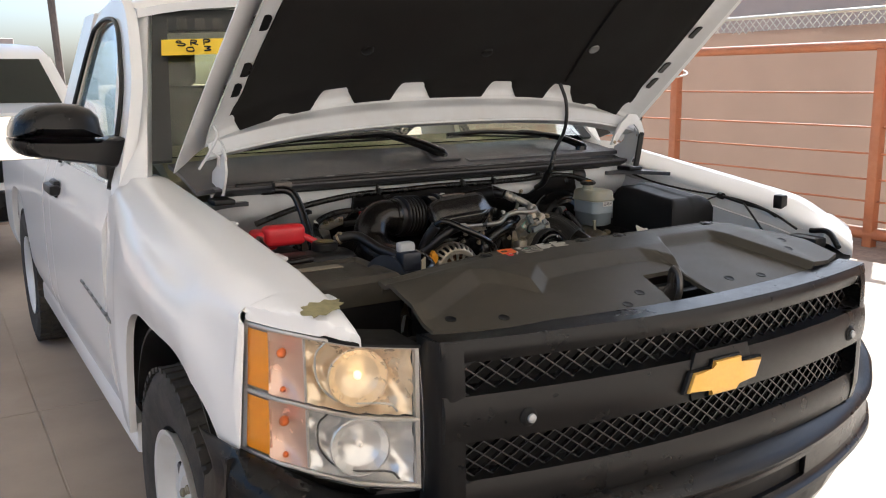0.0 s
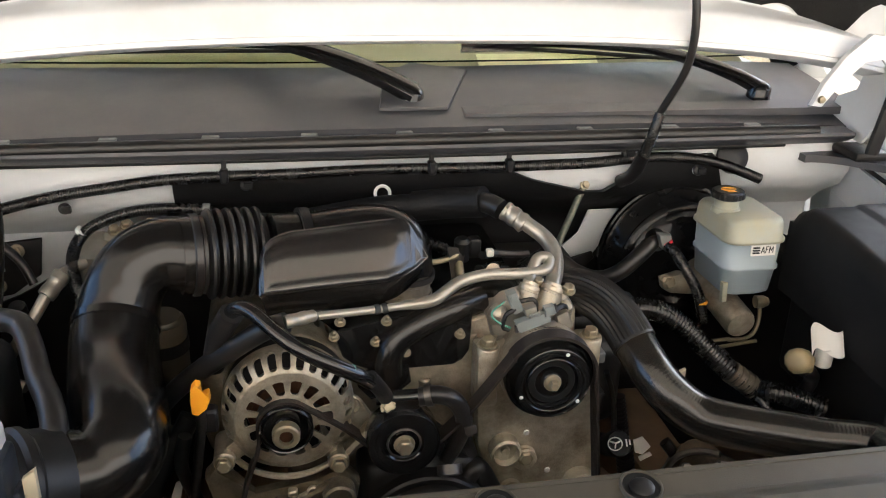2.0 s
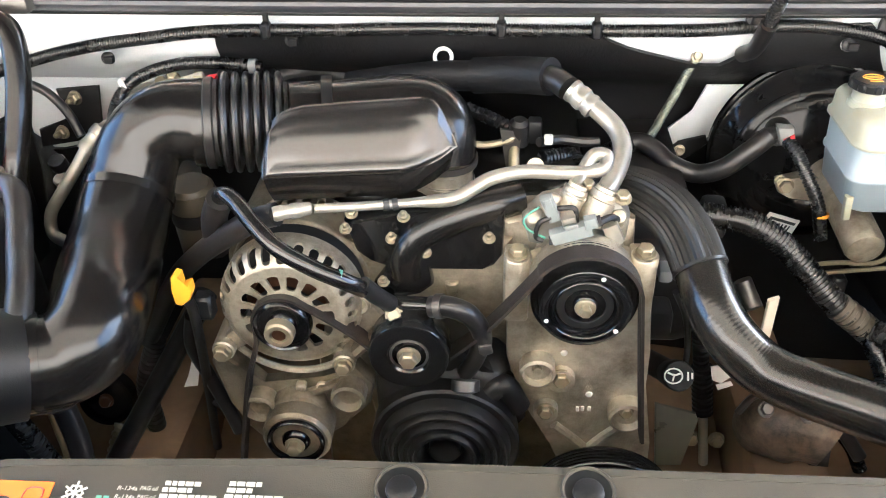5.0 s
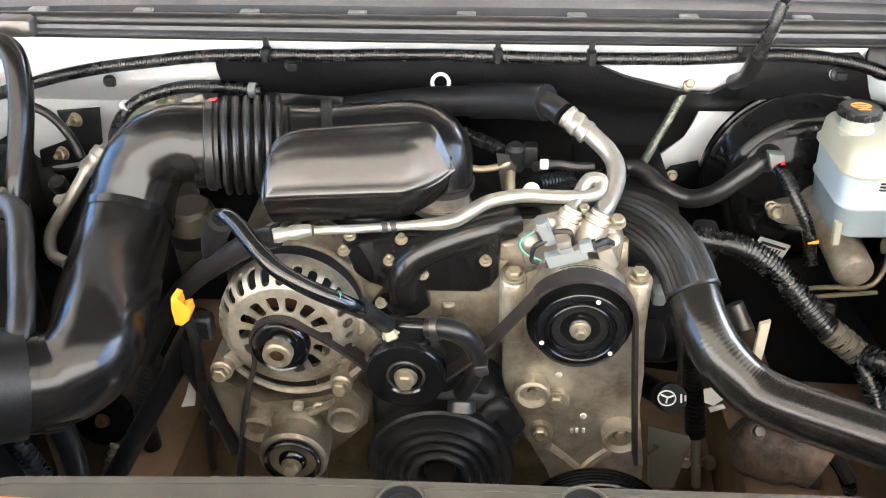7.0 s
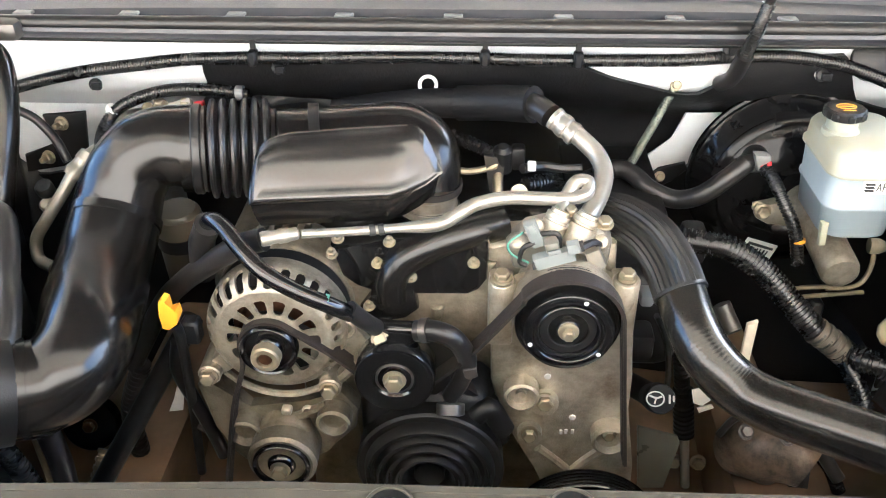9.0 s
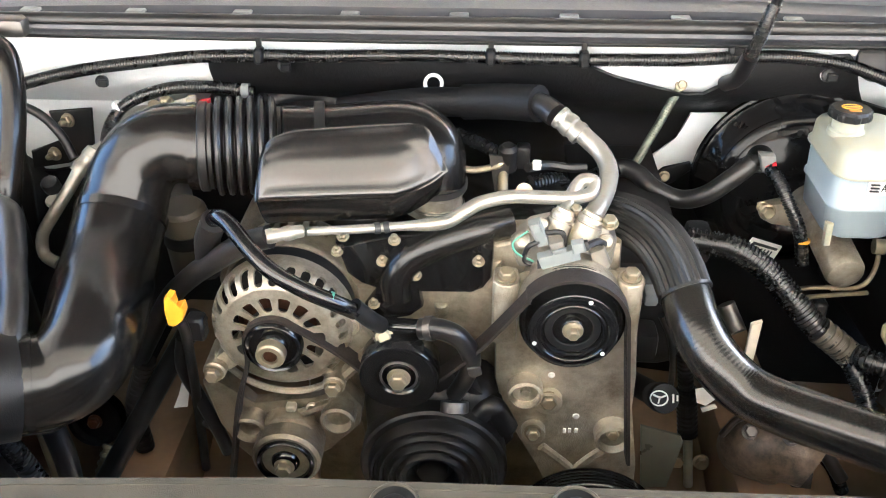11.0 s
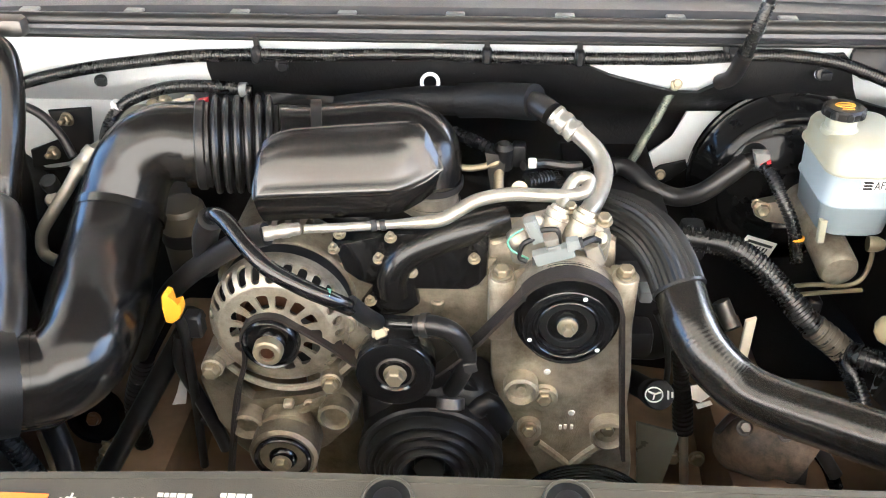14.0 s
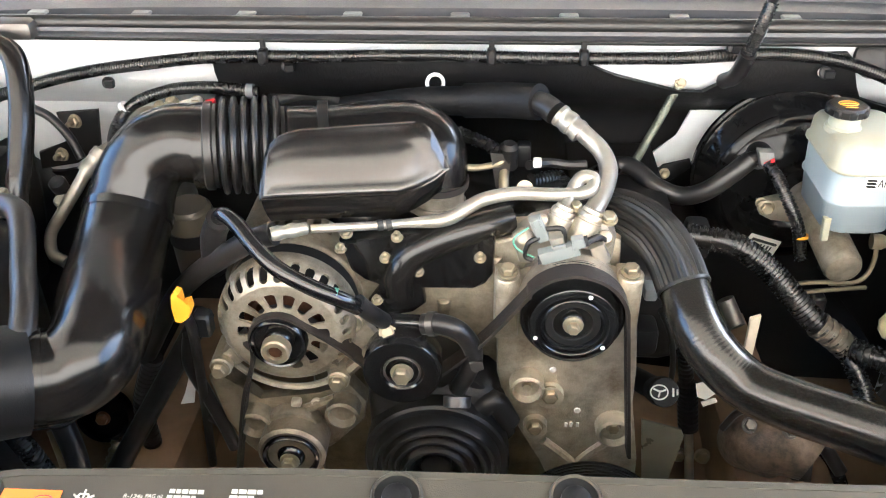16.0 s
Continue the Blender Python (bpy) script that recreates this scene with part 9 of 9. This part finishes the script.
solo("heat_shield", plate([(0.250, 2.100, 0.737), (0.304, 2.100, 0.721), (0.309, 2.100, 0.709), (0.298, 2.100, 0.624), (0.263, 2.100, 0.622)], 0.004, 0.001), mat("grey_shield", (0.13, 0.135, 0.11), 0.30, metal=0.3, var=0.1, dirt=(0.12, 0.10, 0.07), dirt_amt=0.4, dirt_scale=18), "grey sheet-metal shield low in the bay", "shield")
part("bay_floor", sheet(lin(-0.72, 0.72, 20), lambda u: 1.90, lambda u: 2.46, 10, lambda x, y: (x, y, 0.56 + 0.09 * math.cos(x * 5) * 0.3 + 0.02 * math.sin(y * 20)), (0, 0, -0.02)), BROWNF, truck)
gear = thing("steering_gear", (0.398, 2.060, 0.735), "dusty brown cast steering gear low beside the frame", "steering gear")
part("gear_body", merge(tube([(0.378, 2.100, 0.693), (0.401, 2.080, 0.725), (0.430, 2.060, 0.737), (0.457, 2.040, 0.729)], 0.040, 20, 6, taper=lambda t: 0.75 + 0.45 * math.sin(math.pi * t)), lathe([(-0.03, 0.04), (0.02, 0.036), (0.03, 0.02)], (0.411, 2.090, 0.746), (0, -0.5, 0.8), 24)), mat("oily_brown_casting", (0.045, 0.034, 0.024), 0.45, var=0.4, scale=22, bump=0.6, bscale=120, dirt=(0.20, 0.145, 0.095), dirt_amt=0.85, dirt_scale=22), gear)
for p in ((0.376, 2.060, 0.768), (0.414, 2.030, 0.790)):
    bolt(gear, p, (0, -0.6, 0.7), 0.008, DARKSTEEL)
part("line", tube([(0.351, 2.080, 0.743), (0.364, 2.070, 0.782), (0.390, 2.060, 0.798), (0.414, 2.040, 0.804)], 0.005, 8, 6), DARKSTEEL, gear)
for s in (-1, 1):
    part("frame_rail", rbox(min(s * 0.38, s * 0.48), max(s * 0.38, s * 0.48), 1.5, 2.46, 0.50, 0.66, 0.012), BROWNF, truck)
    part("wheel_house", sheet(lin(1.75, 2.46, 14), lambda u: 0, lambda u: 1, 8, lambda y, v, s=s: (s * (0.58 + 0.15 * v), y, 0.76 + 0.20 * v ** 0.6 + 0.03 * math.sin((y - 1.75) * 4.4)), (0, 0, -0.01)), BLACK, truck)
part("crossmember", rbox(-0.42, 0.42, 1.98, 2.08, 0.46, 0.58, 0.02), BROWNF, truck)
